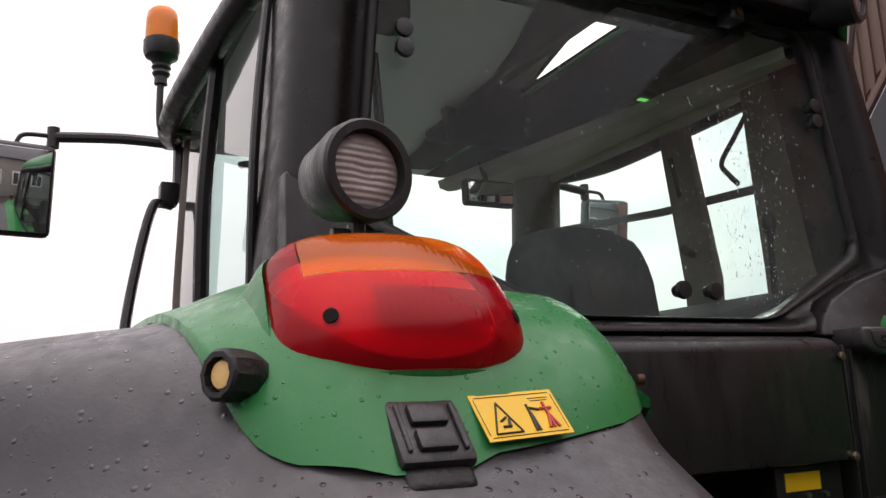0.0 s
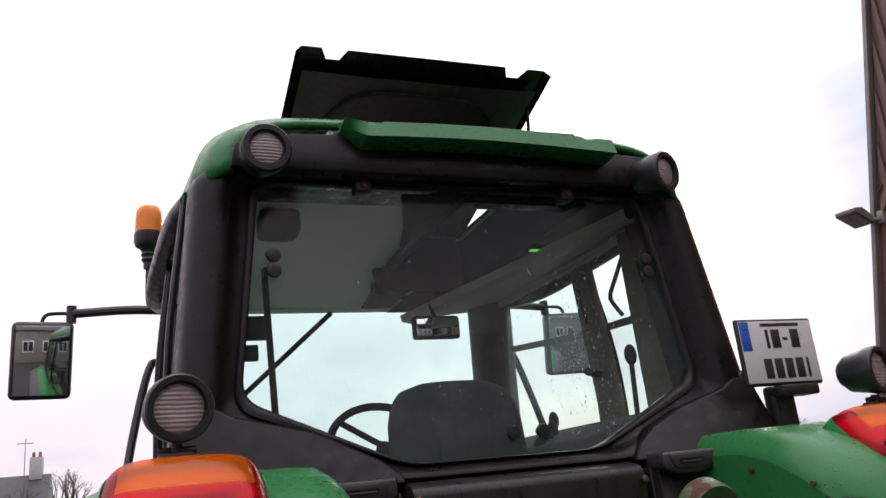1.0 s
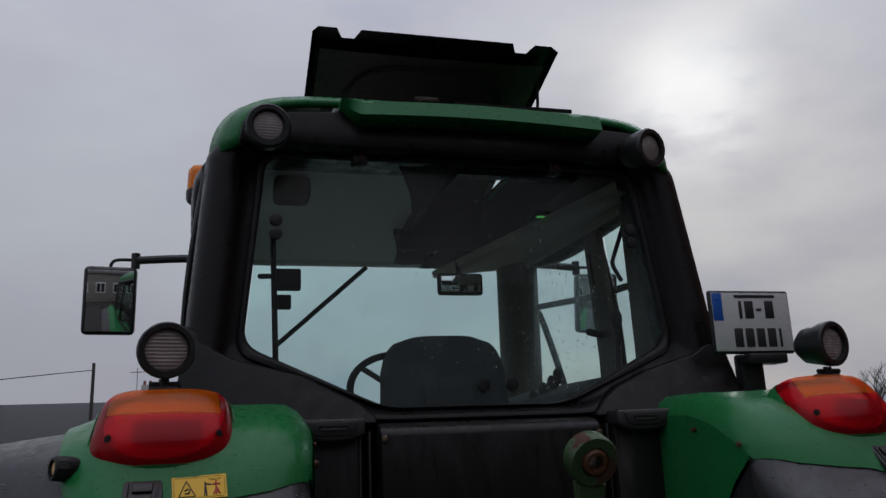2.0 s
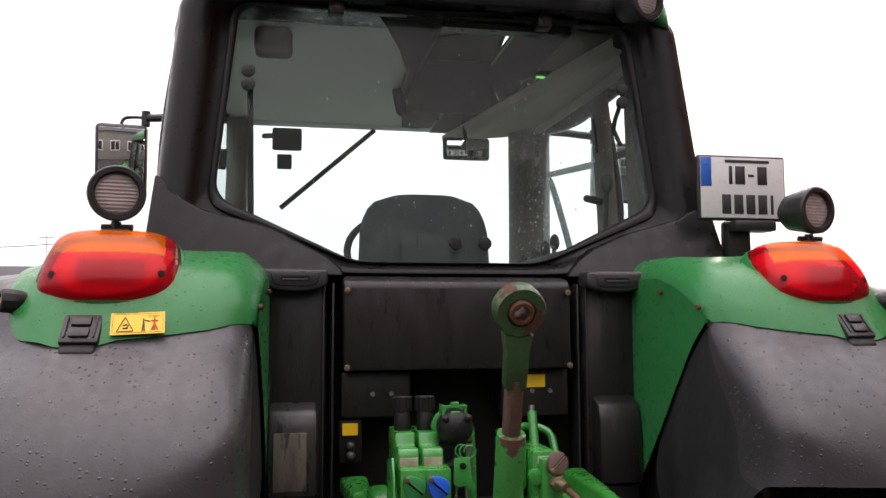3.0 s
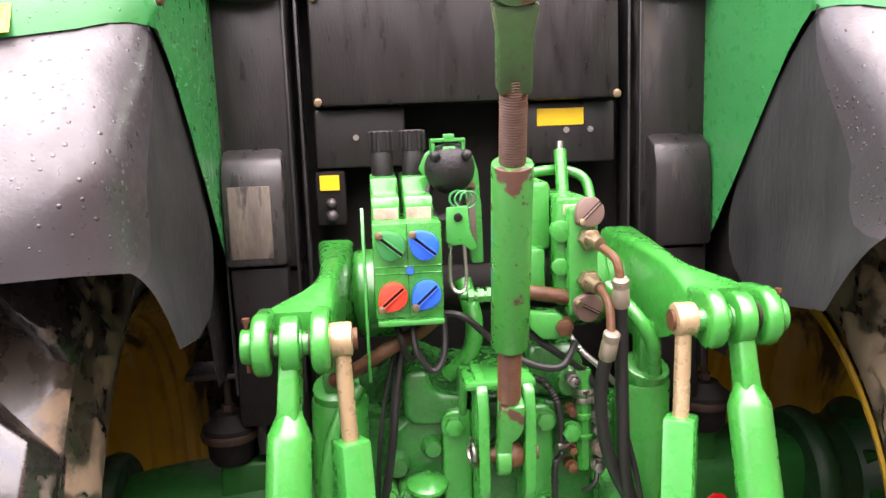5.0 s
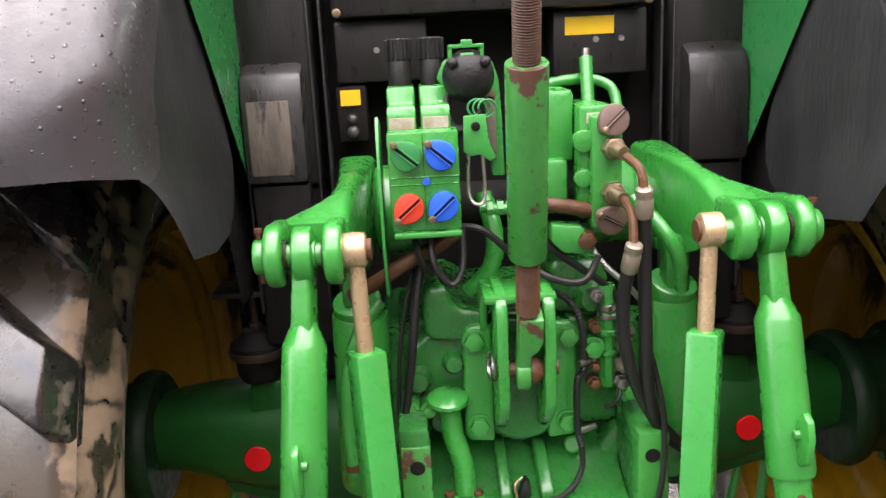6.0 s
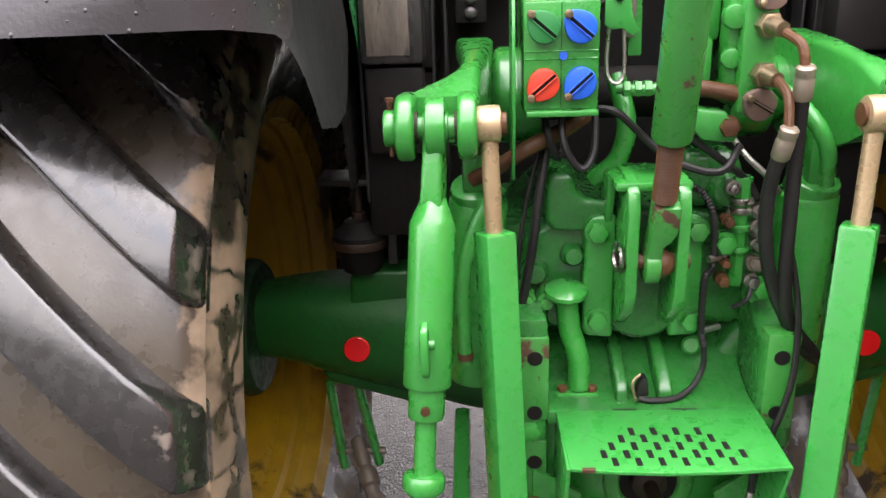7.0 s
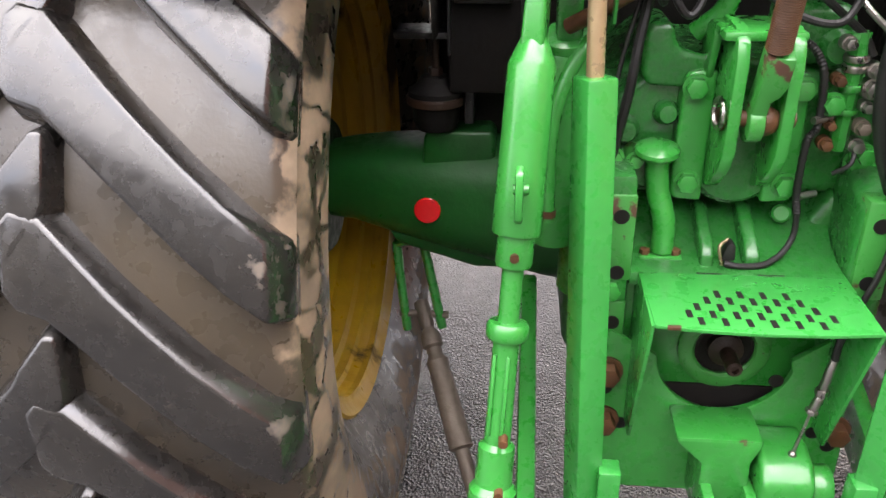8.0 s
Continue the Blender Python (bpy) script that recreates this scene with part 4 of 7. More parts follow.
link = part("top_link", rod(B(), tl(1.41), tl(1.69), 0.0285, n=32, bev=0.003), green_worn, tractor, "green turnbuckle top link standing up, paint worn to rust")
part("threaded_rod", thread(B(), tl(1.68), tl(1.80), 0.0185), rusty, link, "rusty threaded rod")
part("threaded_rod", thread(B(), tl(1.312), tl(1.42), 0.0185), rusty, link, "rusty threaded rod")
bm = B()
d = (TL1 - TL0).normalized()
tilt = Matrix.Translation(TL1) @ Vector((0, 0, 1)).rotation_difference(d).to_matrix().to_4x4() @ Matrix.Scale(0.82, 4)
prism(bm, [(-0.026, -0.19), (0.026, -0.19), (0.027, -0.10), (0.035, -0.055), (-0.035, -0.055), (-0.027, -0.10)], "y", -0.021, 0.021, 0.006, m=tilt)
across = (tilt.to_3x3() @ Vector((0, 1, 0))).normalized()
lathe(bm, TL1 - across * 0.021, across, [(0, 0.027), (0, 0.045), (0.006, 0.048), (0.036, 0.048), (0.042, 0.045), (0.042, 0.027)], 40, loop=True)
part("link_eye", bm, eye_worn, link, "green forged eye end")
bm = B()
lathe(bm, TL1 - across * 0.027, across, [(0, 0.015), (0.0, 0.021), (0.011, 0.027), (0.027, 0.029), (0.043, 0.027), (0.054, 0.021), (0.054, 0.015)], 28, loop=True)
part("eye_ball", bm, rusty, link, "worn steel ball")
bm = B()
prism(bm, [(-0.019, 0.12), (0.020, 0.12), (0.020, 0.072), (0.013, 0.056), (0.003, 0.047), (0.002, -0.006), (-0.021, -0.006), (-0.021, 0.04), (-0.019, 0.07)], "y", -0.020, 0.020, 0.005, m=Matrix.Translation(TL0) @ Matrix.Rotation(radians(20), 4, "X"))
rod(bm, TL0 + Vector((-0.022, 0, 0.002)), TL0 + Vector((0.002, 0, 0.002)), 0.032, n=28, bev=0.005)
part("lower_fork", bm, green_worn, link)
part("lower_ball", ball(B(), TL0 + Vector((0.006, 0, 0.002)), 0.023), rusty, link)

# -- lift arms, lift links and lift rams, left and right --
for s in (-1, 1):
    X = lambda v: s * v
    fx = 0.018 if s > 0 else -0.003  # the two forks do not stand quite alike
    A = lambda v: s * (v + fx)
    # arm: a forged beam, narrow at the waist, flaring out to the double clevis
    ARM = [(-0.18, 0.312, 0.244, 1.518, 1.36), (-0.30, 0.302, 0.25, 1.516, 1.335), (-0.38, 0.297, 0.258, 1.512, 1.34), (-0.44, 0.298, 0.266, 1.504, 1.355), (-0.475, 0.304, 0.269, 1.498, 1.368),
           (-0.50, 0.318, 0.271, 1.491, 1.378), (-0.52, 0.345, 0.272, 1.482, 1.39), (-0.542, 0.377, 0.273, 1.472, 1.398), (-0.562, 0.386, 0.274, 1.466, 1.402)]
    rows = []
    for k in range(25):
        y, xo, xi, zt, zb = [sum(along([(r[0] * -1, *r) for r in ARM], 0.18 + 0.382 * k / 24 + d)[i] for d in (-0.012, 0.0, 0.012)) / 3 for i in range(5)]
        rows.append([Vector((A(xi), y, zb)), Vector((A(xi - 0.002), y, zt - 0.010)), Vector((A(xi + 0.003), y, zt - 0.003)), Vector((A(xi + 0.010), y, zt)), Vector((A(xo - 0.010), y, zt)), Vector((A(xo - 0.003), y, zt - 0.003)),
                     Vector((A(xo), y, zt - 0.010)), Vector((A(xo), y, zt - 0.035)), Vector((A(lerp(xo, xi, 0.55)), y, zt - 0.06)), Vector((A(lerp(xo, xi, 0.5)), y, zb))])
    arm = sheet(B(), rows, 0, closed=True)
    bmesh.ops.contextual_create(arm, geom=[e for e in arm.edges if len(e.link_faces) == 1 and e.verts[0].co.y < -0.5])
    for x0, x1 in ((0.274, 0.301), (0.359, 0.385)):
        round_end = [(-0.612 + 0.046 * math.cos(a), 1.434 + 0.046 * math.sin(a)) for a in [radians(72 + 216 * k / 18) for k in range(19)]]
        prism(arm, [(-0.545, 1.474)] + round_end + [(-0.545, 1.396)], "x", A(x0), A(x1), 0.008, 3)
    lathe(arm, (X(0.16), -0.24, 1.42), (s, 0, 0), [(0, 0.085), (0.07, 0.085), (0.078, 0.08), (0.085, 0.06), (0.115, 0.055)], 30)
    arm_ob = part("lift_arm", arm, green_cast, tractor, "green forged lift arm with a double clevis", smooth=45)
    part("clevis_pin", rod(rod(B(), (A(0.25), -0.615, 1.434), (A(0.402), -0.615, 1.434), 0.017, n=20, bev=0.003), (A(0.385), -0.615, 1.434), (A(0.402), -0.615, 1.434), 0.026, n=20, bev=0.004), green_cast, arm_ob)
    part("cotter_pin", rod(rod(B(), (A(0.393), -0.615, 1.395), (A(0.393), -0.615, 1.472), 0.0035, n=8), (A(0.393), -0.615, 1.470), (A(0.393), -0.615, 1.476), 0.006, n=10), rusty, arm_ob)
    for x0 in (0.301, 0.355):
        part("fork_washer", rod(B(), (A(x0), -0.615, 1.434), (A(x0 + 0.004), -0.615, 1.434), 0.022, n=20), old_rust, arm_ob)
    # lift link: flat eye bar, shouldered sleeve, collar, screw with a ring, lower fork
    e0, e1 = Vector((A(0.331), -0.615, 1.434)), Vector((X(0.387), -0.86, 0.44))
    at = lambda z: e0.lerp(e1, (z - e0.z) / (e1.z - e0.z))
    lk = B()
    rod(lk, e0 + Vector((-0.0140, 0, 0)), e0 + Vector((0.0140, 0, 0)), 0.041, n=28, bev=0.005)
    rod(lk, e0 + Vector((-0.018, 0, 0)), e0 + Vector((0.018, 0, 0)), 0.021, n=20, bev=0.003)
    tilt_m = Matrix.Translation(at(1.434)) @ (e1 - e0).to_track_quat("Z", "Y").to_matrix().to_4x4()
    prism(lk, [(-0.0140, 0.0), (0.0140, 0.0), (0.0150, 0.075), (0.0165, 0.115), (-0.0165, 0.115), (-0.0150, 0.075)], "y", -0.019, 0.019, 0.007, 3, m=tilt_m)
    lathe(lk, at(1.425), e1 - e0, [(0.084, 0.012), (0.088, 0.0175), (0.118, 0.0305), (0.124, 0.0325), (0.20, 0.033), (0.28, 0.0338), (0.349, 0.0343), (0.352, 0.033), (0.353, 0.0265), (0.394, 0.0262), (0.399, 0.024), (0.399, 0.016)], 30)
    link_ob = part("lift_link", lk, green_cast, tractor, "green lift link with a thick shouldered sleeve")
    part("screw_shank", lathe(B(), at(1.04), e1 - e0, [(0, 0.0155), (0.082, 0.0155), (0.083, 0.027), (0.088, 0.0305), (0.104, 0.0305), (0.109, 0.027), (0.110, 0.0190), (0.26, 0.0195), (0.268, 0.0195), (0.275, 0.027), (0.335, 0.028), (0.345, 0.036), (0.47, 0.040), (0.52, 0.036), (0.62, 0.03)], 24), green_cast, link_ob)
    for k in (-1, 1):
        part("shank_flute", box(B(), (k * 0.010 - 0.003, -0.0225, 0.535), (k * 0.010 + 0.003, -0.015, 0.66), 0.002, m=Matrix.Translation(e0) @ (e1 - e0).to_track_quat("Z", "Y").to_matrix().to_4x4() @ Matrix.Rotation(math.pi, 4, "Z")), green_cast, link_ob)
    pk = B()
    prism(pk, [(0.006, 0.0), (-0.008, 0.010), (-0.014, 0.05), (-0.006, 0.075), (0.010, 0.082), (0.026, 0.06), (0.026, 0.0)], "x", -0.0055, 0.0055, 0.003, m=Matrix.Translation(at(1.115) + Vector((0, -0.050, 0))))
    rod(pk, at(1.16) + Vector((-0.011, -0.045, 0)), at(1.16) + Vector((0.011, -0.045, 0)), 0.007, n=12, bev=0.002)
    part("handle_tab", pk, green_cast, link_ob)
    part("set_screw", rod(B(), at(1.062) + Vector((0, -0.02, 0)), at(1.062) + Vector((0, -0.032, 0)), 0.0065, n=10), rusty, link_ob)
    for zz in (0.72, 0.80):
        part("set_screw", rod(B(), at(zz) + Vector((0.008, -0.02, 0)), at(zz) + Vector((0.008, -0.038, 0)), 0.007, n=10), rusty, link_ob)
    # ram: pale rod with an eye, running into a square green tube
    r0, r1 = Vector((X(0.2555) + (0.008 if s > 0 else 0.0), -0.612, 1.436)), Vector((X(0.222), -0.68, 0.50))
    ar = lambda z: r0.lerp(r1, (z - r0.z) / (r1.z - r0.z))
    rm = B()
    rod(rm, r0 + Vector((-0.017, 0, 0)), r0 + Vector((0.017, 0, 0)), 0.026, n=26, bev=0.005)
    rod(rm, ar(1.425), ar(1.22), 0.0125, n=20)
    ram = part("stabiliser_rod", rm, pale_steel, tractor, "pale bare steel rod with an eye")
    part("eye_washer", rod(B(), r0 + Vector((-0.022, 0, 0)), r0 + Vector((0.024, 0, 0)), 0.016, n=18), rusty, ram)
    part("square_tube", box(B(), (-0.024, -0.024, 0), (0.024, 0.024, 0.80), 0.005, m=Matrix.Translation(ar(1.285)) @ (r1 - r0).to_track_quat("Z", "Y").to_matrix().to_4x4()), green_sheet, ram, "square green sleeve")
    part("locking_tab", box(B(), (X(0.222) + s * -0.024 - 0.006, -0.70, 0.55), (X(0.222) + s * -0.024 + 0.03, -0.66, 0.66), 0.004), green_sheet, ram)
    # lower link and its sway rod
    low = B()
    prism(low, [(-0.10, 0.60), (-0.10, 0.70), (-0.86, 0.47), (-0.95, 0.46), (-0.95, 0.39), (-0.85, 0.37)], "x", X(0.30), X(0.335), 0.008, m=None)
    part("lower_link", low, green_cast, tractor, "green lower hitch link")
    # hitch lift cylinder standing behind the ram
    cyl = B()
    rod(cyl, (X(0.285), -0.36, 0.92), (X(0.272), -0.40, 1.275), 0.050, n=28, bev=0.008)
    rod(cyl, (X(0.273), -0.40, 1.27), (X(0.277), -0.412, 1.30), 0.043, n=24, bev=0.005)
    box(cyl, (X(0.277) - 0.021, -0.435, 1.29), (X(0.277) + 0.021, -0.39, 1.385), 0.008)
    part("lift_cylinder", cyl, green_cast, tractor, "green hydraulic lift cylinder")
    # stabiliser: inverted U bracket under the axle and a grey turnbuckle
    ub = B()
    tube(ub, [(X(0.610), -0.04, 0.50), (X(0.627), -0.04, 0.71), (X(0.618), -0.045, 0.74), (X(0.572), -0.045, 0.745), (X(0.561), -0.04, 0.715), (X(0.524), -0.04, 0.51)], 0.0115, 10, 5)
    ub_ob = part("sway_bracket", ub, green_sheet, tractor, "narrow green bracket under the axle")
    a0, a1 = Vector((X(0.568), -0.04, 0.545)), Vector((X(0.414), -0.376, 0.255))
    sw = B()
    rod(sw, a0 + Vector((-0.06, 0, 0)), a0 + Vector((0.06, 0, 0)), 0.009, n=12)
    lathe(sw, a0, a1 - a0, [(-0.035, 0.012), (-0.03, 0.018), (0.03, 0.018), (0.04, 0.014), (0.055, 0.023), (0.085, 0.025), (0.092, 0.018), (0.11, 0.018), (0.125, 0.027), (0.15, 0.024), (0.16, 0.026), (0.335, 0.028), (0.34, 0.017), (0.46, 0.016)], 20)
    part("sway_rod", sw, mud_steel, ub_ob, "muddy grey turnbuckle")
    # red round reflector on the axle
    bm = B()
    lathe(bm, (X(0.543), -0.131, 0.862), (0, -1, 0.06), [(0, 0.0), (0, 0.029), (0.004, 0.029), (0.006, 0.027), (0.0065, 0.0)], 32)
    part("reflector", bm, reflector_red, tractor, "small round red reflector")
    # cab mount: rubber block with a rusty cup, hung from a black bracket
    CM = Vector((X(0.525), -0.09, 1.095))
    mount = part("cab_mount", lathe(B(), CM, (0, 0, 1), [(-0.06, 0.04), (-0.045, 0.048), (-0.01, 0.050), (0.0, 0.058), (0.022, 0.058), (0.03, 0.045), (0.05, 0.03), (0.055, 0.0)], 24), dark_under, tractor, "black rubber cab mount in a rusty cup")
    part("mount_cup", lathe(B(), CM, (0, 0, 1), [(-0.005, 0.050), (-0.005, 0.061), (0.006, 0.063), (0.012, 0.061), (0.012, 0.050)], 28), old_rust, mount)
    part("mount_bolt", rod(hexrod(B(), CM + Vector((0, 0, 0.05)), CM + Vector((0, 0, 0.068)), 0.015), CM + Vector((0, 0, 0.06)), CM + Vector((0, 0, 0.16)), 0.008, n=12), old_rust, mount)
    part("mount_bracket", box(box(B(), (CM.x - 0.08, CM.y - 0.03, 1.225), (CM.x + 0.08, CM.y + 0.07, 1.238), 0.003), (CM.x - s * 0.07 - 0.01, CM.y - 0.02, 1.05), (CM.x - s * 0.07 + 0.01, CM.y + 0.06, 1.23), 0.003), black_trim, mount)
    for k in (0.035, 0.065):
        part("bracket_bolt", rod(hexrod(B(), (CM.x - s * k, CM.y - 0.025, 1.236), (CM.x - s * k, CM.y - 0.025, 1.248), 0.009), (CM.x - s * k, CM.y - 0.025, 1.19), (CM.x - s * k, CM.y - 0.025, 1.24), 0.006, n=10), brass, mount)

# cross shaft of the lift, near-black in place of green to stand for shade
part("cross_shaft", rod(B(), (-0.26, -0.24, 1.42), (0.26, -0.24, 1.42), 0.046, n=24), dark_under, tractor)

# -- power take-off: shield, shaft, draw frame --
bm = B()
prism(bm, [(-0.15, -0.515), (0.17, -0.515), (0.172, -0.70), (0.10, -0.708), (0.0, -0.712), (-0.08, -0.708), (-0.145, -0.70)], "z", 0.938, 0.944, 0.001)
prism(bm, [(-0.515, 0.944), (-0.70, 0.942), (-0.60, 0.66), (-0.515, 0.66)], "x", -0.150, -0.144, 0.001)
prism(bm, [(-0.515, 0.944), (-0.70, 0.942), (-0.60, 0.66), (-0.515, 0.66)], "x", 0.170, 0.176, 0.001)
shield = part("pto_shield", bm, green_sheet, tractor, "green folded shaft guard with slotted top")
slot = box(B(), (-0.0044, -0.0105, 0), (0.0044, 0.0105, 0.0016), 0.0015, 1)
slot_ob = None
for r, (yy, cnt, x0) in enumerate(((-0.602, 4, -0.039), (-0.622, 5, -0.058), (-0.643, 6, -0.076), (-0.664, 7, -0.091), (-0.684, 6, -0.077))):
    for k in range(cnt):
        m = pose(x0 + k * 0.0343, yy, 0.9435, 0, 0, 2)
        if slot_ob is None:
            slot_ob = part("slot", slot, dark_under, shield, "dark slotted hole")
            slot_ob.matrix_local = m
        else:
            twin(slot_ob, m, shield)
for x0, x1 in ((-0.058, -0.018), (0.038, 0.080)):
    part("long_slot", box(B(), (x0, -0.5375, 0.9435), (x1, -0.5335, 0.9450), 0.0005, 1), dark_under, shield, "narrow dark slot")
part("shield_edge_chip", box(B(), (-0.128, -0.7045, 0.9385), (-0.108, -0.698, 0.9452), 0.001, 1), rusty, shield, "rusted chip on the folded edge")
bm = B()
plate = [(-0.19, 0.50), (0.23, 0.50), (0.23, 0.66), (0.19, 0.70), (0.18, 0.84), (0.115, 0.79)]
plate += [(0.009 + 0.115 * math.cos(a), 0.797 + 0.115 * math.sin(a)) for a in [radians(v) for v in range(-15, -170, -7)]]
plate += [(-0.105, 0.79), (-0.19, 0.84)]
prism(bm, plate, "y", -0.548, -0.534, 0.004)
part("draw_frame_plate", bm, green_cast, tractor, "green bolted plate under the shaft")
bm = B()
box(bm, (-0.17, -0.50, 0.66), (0.17, -0.44, 0.95), 0.01)
part("pto_face", bm, green_cast, tractor)
# dark box before the face stands in for the shaded gap
part("drain_slot", box(B(), (-0.085, -0.505, 0.60), (0.11, -0.4985, 0.706), 0.002), dark_under, tractor, "dark box standing in for the shaded gap under the shaft")
bm = B()
lathe(bm, (0.014, -0.50, 0.785), (0, -1, 0), [(0, 0.078), (0.010, 0.078), (0.014, 0.072), (0.014, 0.054), (0.010, 0.050), (0.0, 0.050)], 40)
pto = part("shaft_seal_ring", bm, green_worn, tractor, "green seal ring worn to rust")
part("seal_lip", lathe(B(), (0.014, -0.50, 0.785), (0, -1, 0), [(0.0, 0.052), (0.006, 0.050), (0.008, 0.044), (0.004, 0.036), (0.002, 0.0)], 36), dark_under, pto, "dark shaft recess")
bm = B()
lathe(bm, (0.014, -0.498, 0.787), (0.01, -1, 0.05), [(0, 0.030), (0.022, 0.030), (0.028, 0.022), (0.030, 0.013), (0.083, 0.013), (0.087, 0.010), (0.087, 0.006), (0.078, 0.006)], 22)
part("shaft_stub", bm, old_rust, pto, "short rusty shaft stub")
bm = B()
prism(bm, [(-0.076, 0.694), (0.064, 0.694), (0.064, 0.682), (0.050, 0.645), (0.058, 0.52), (-0.03, 0.52), (-0.03, 0.64), (-0.074, 0.682)], "y", -0.64, -0.548, 0.006)
box(bm, (-0.028, -0.70, 0.50), (-0.008, -0.60, 0.60), 0.005)
box(bm, (0.042, -0.70, 0.50), (0.062, -0.60, 0.60), 0.005)
part("drawbar_support", bm, green_cast, tractor, "green drawbar support, paint worn")
bm = B()
prism(bm, [(-0.548, 0.662), (-0.60, 0.664), (-0.645, 0.655), (-0.672, 0.628), (-0.675, 0.50), (-0.548, 0.50)], "x", 0.062, 0.15, 0.012, 3)
rod(bm, (0.15, -0.625, 0.598), (0.186, -0.625, 0.598), 0.036, n=24, bev=0.006)
part("hitch_roller", bm, green_cast, tractor)
bm = B()
rod(bm, (0.149, -0.62, 0.845), (0.143, -0.62, 0.79), 0.0065, 0.0085, n=14, bev=0.001)
hexrod(bm, (0.143, -0.62, 0.79), (0.142, -0.62, 0.777), 0.0115)
rod(bm, (0.142, -0.62, 0.777), (0.134, -0.621, 0.75), 0.0075, n=14, bev=0.001)
hexrod(bm, (0.134, -0.621, 0.75), (0.132, -0.621, 0.742), 0.0105)
rod(bm, (0.132, -0.621, 0.742), (0.117, -0.625, 0.66), 0.0028, n=8)
ball(bm, (0.117, -0.625, 0.66), 0.007)
part("release_cable", bm, steel, tractor, "bare steel release cable end")

part("cable_boot", tube(B(), [(0.149, -0.62, 0.84), (0.153, -0.615, 0.875), (0.17, -0.60, 0.91), (0.19, -0.57, 0.92)], 0.006, 8, 5), hose_black, tractor)
for x, z in ((-0.187, 0.72), (-0.186, 0.625), (-0.155, 0.646), (0.175, 0.646), (0.205, 0.619), (0.096, 0.751)):
    part("bolt_hole", lathe(B(), (x, -0.5478, z), (0, -1, 0), [(0, 0.0), (0.0, 0.0125), (0.0012, 0.0125), (0.0012, 0.0)], 18), dark_under, tractor, "dark open bolt hole")
# perforated side brackets
for x, zs in ((-0.186, (1.044, 0.945, 0.851)), (0.204, (1.04, 0.941))):
    for k, z in enumerate(zs):
        bm = B()
        lathe(bm, (x, -0.5445, z), (0, -1, 0), [(0, 0.0), (0.0, 0.0125), (0.0015, 0.0125), (0.0015, 0.0)], 20)
        part("bolt_hole", bm, dark_under, tractor, "dark open bolt hole")
for lo, hi in (((-0.213, -0.5445, 0.93), (-0.163, -0.50, 1.08)), ((-0.210, -0.5445, 0.78), (-0.165, -0.50, 0.89)), ((0.180, -0.5445, 0.91), (0.232, -0.50, 1.08))):
    part("side_lug_plate", box(B(), lo, hi, 0.004), green_worn, tractor)

# filler neck with a mushroom cap
bm = B()
tube(bm, [(-0.129, -0.46, 1.125), (-0.122, -0.465, 1.06), (-0.108, -0.475, 1.01), (-0.106, -0.478, 0.955)], 0.019, 18, 5)
box(bm, (-0.145, -0.50, 0.946), (-0.075, -0.45, 0.953), 0.002)
neck = part("filler_neck", bm, green_cast, tractor, "green oil filler neck with a domed cap")
bm = B()
lathe(bm, (-0.129, -0.462, 1.115), (0, -0.15, 1), [(0, 0.020), (0.004, 0.033), (0.010, 0.037), (0.016, 0.036), (0.023, 0.025), (0.026, 0.0)], 12)
part("cap", bm, green_cast, neck)
for x in (-0.135, -0.085):
    part("neck_bolt", hexrod(B(), (x, -0.486, 0.952), (x, -0.486, 0.962), 0.009), rusty, neck)

# -- remote hydraulic valves --
scv = B()
box(scv, (-0.203, -0.522, 1.438), (-0.094, -0.40, 1.592), 0.004)
scv_ob = part("valve_block", scv, green_cast, tractor, "green double hydraulic valve block")
for x0, x1 in ((-0.202, -0.156), (-0.149, -0.102)):
    part("valve_slice", prism(B(), [(-0.30, 1.43), (-0.30, 1.655), (-0.42, 1.655), (-0.425, 1.628), (-0.472, 1.628), (-0.478, 1.61), (-0.478, 1.575), (-0.49, 1.57), (-0.49, 1.43)], "x", x0, x1, 0.005), green_cast, scv_ob)
part("valve_joint", box(B(), (-0.1492, -0.5224, 1.441), (-0.1482, -0.50, 1.590), 0.0), dark_under, scv_ob, "dark joint between the two valves")
for z in (1.510, 1.521):
    part("cast_ridge", box(B(), (-0.201, -0.5235, z), (-0.096, -0.51, z + 0.0025), 0.001, 1), green_cast, scv_ob)
part("drip_tray", box(B(), (-0.20, -0.540, 1.430), (-0.095, -0.515, 1.4395), 0.003), green_cast, scv_ob)
for x in (-0.179, -0.126):
    v = B()
    rod(v, (x, -0.372, 1.64), (x, -0.366, 1.70), 0.019, n=24, bev=0.003)
    lathe(v, (x, -0.366, 1.695), (0, 0.05, 1), [(0, 0.0205), (0.034, 0.0205), (0.036, 0.018), (0.036, 0.013), (0.028, 0.011)], 12)
    sol = part("valve_solenoid", v, hose_black, tractor, "black rubber capped solenoid")
    for k in range(12):
        a = math.pi * k / 6
        part("cap_rib", box(B(), (-0.0025, -0.001, 0.0), (0.0025, 0.003, 0.033), 0.001, 1, m=Matrix.Translation((x, -0.366, 1.697)) @ Matrix.Rotation(a, 4, "Z") @ Matrix.Translation((0, 0.020, 0))), hose_black, sol)
    part("type_label", box(B(), (x - 0.02, -0.4795, 1.592), (x + 0.02, -0.477, 1.61), 0.0005, 1), label_pale, tractor, "faded label strip")


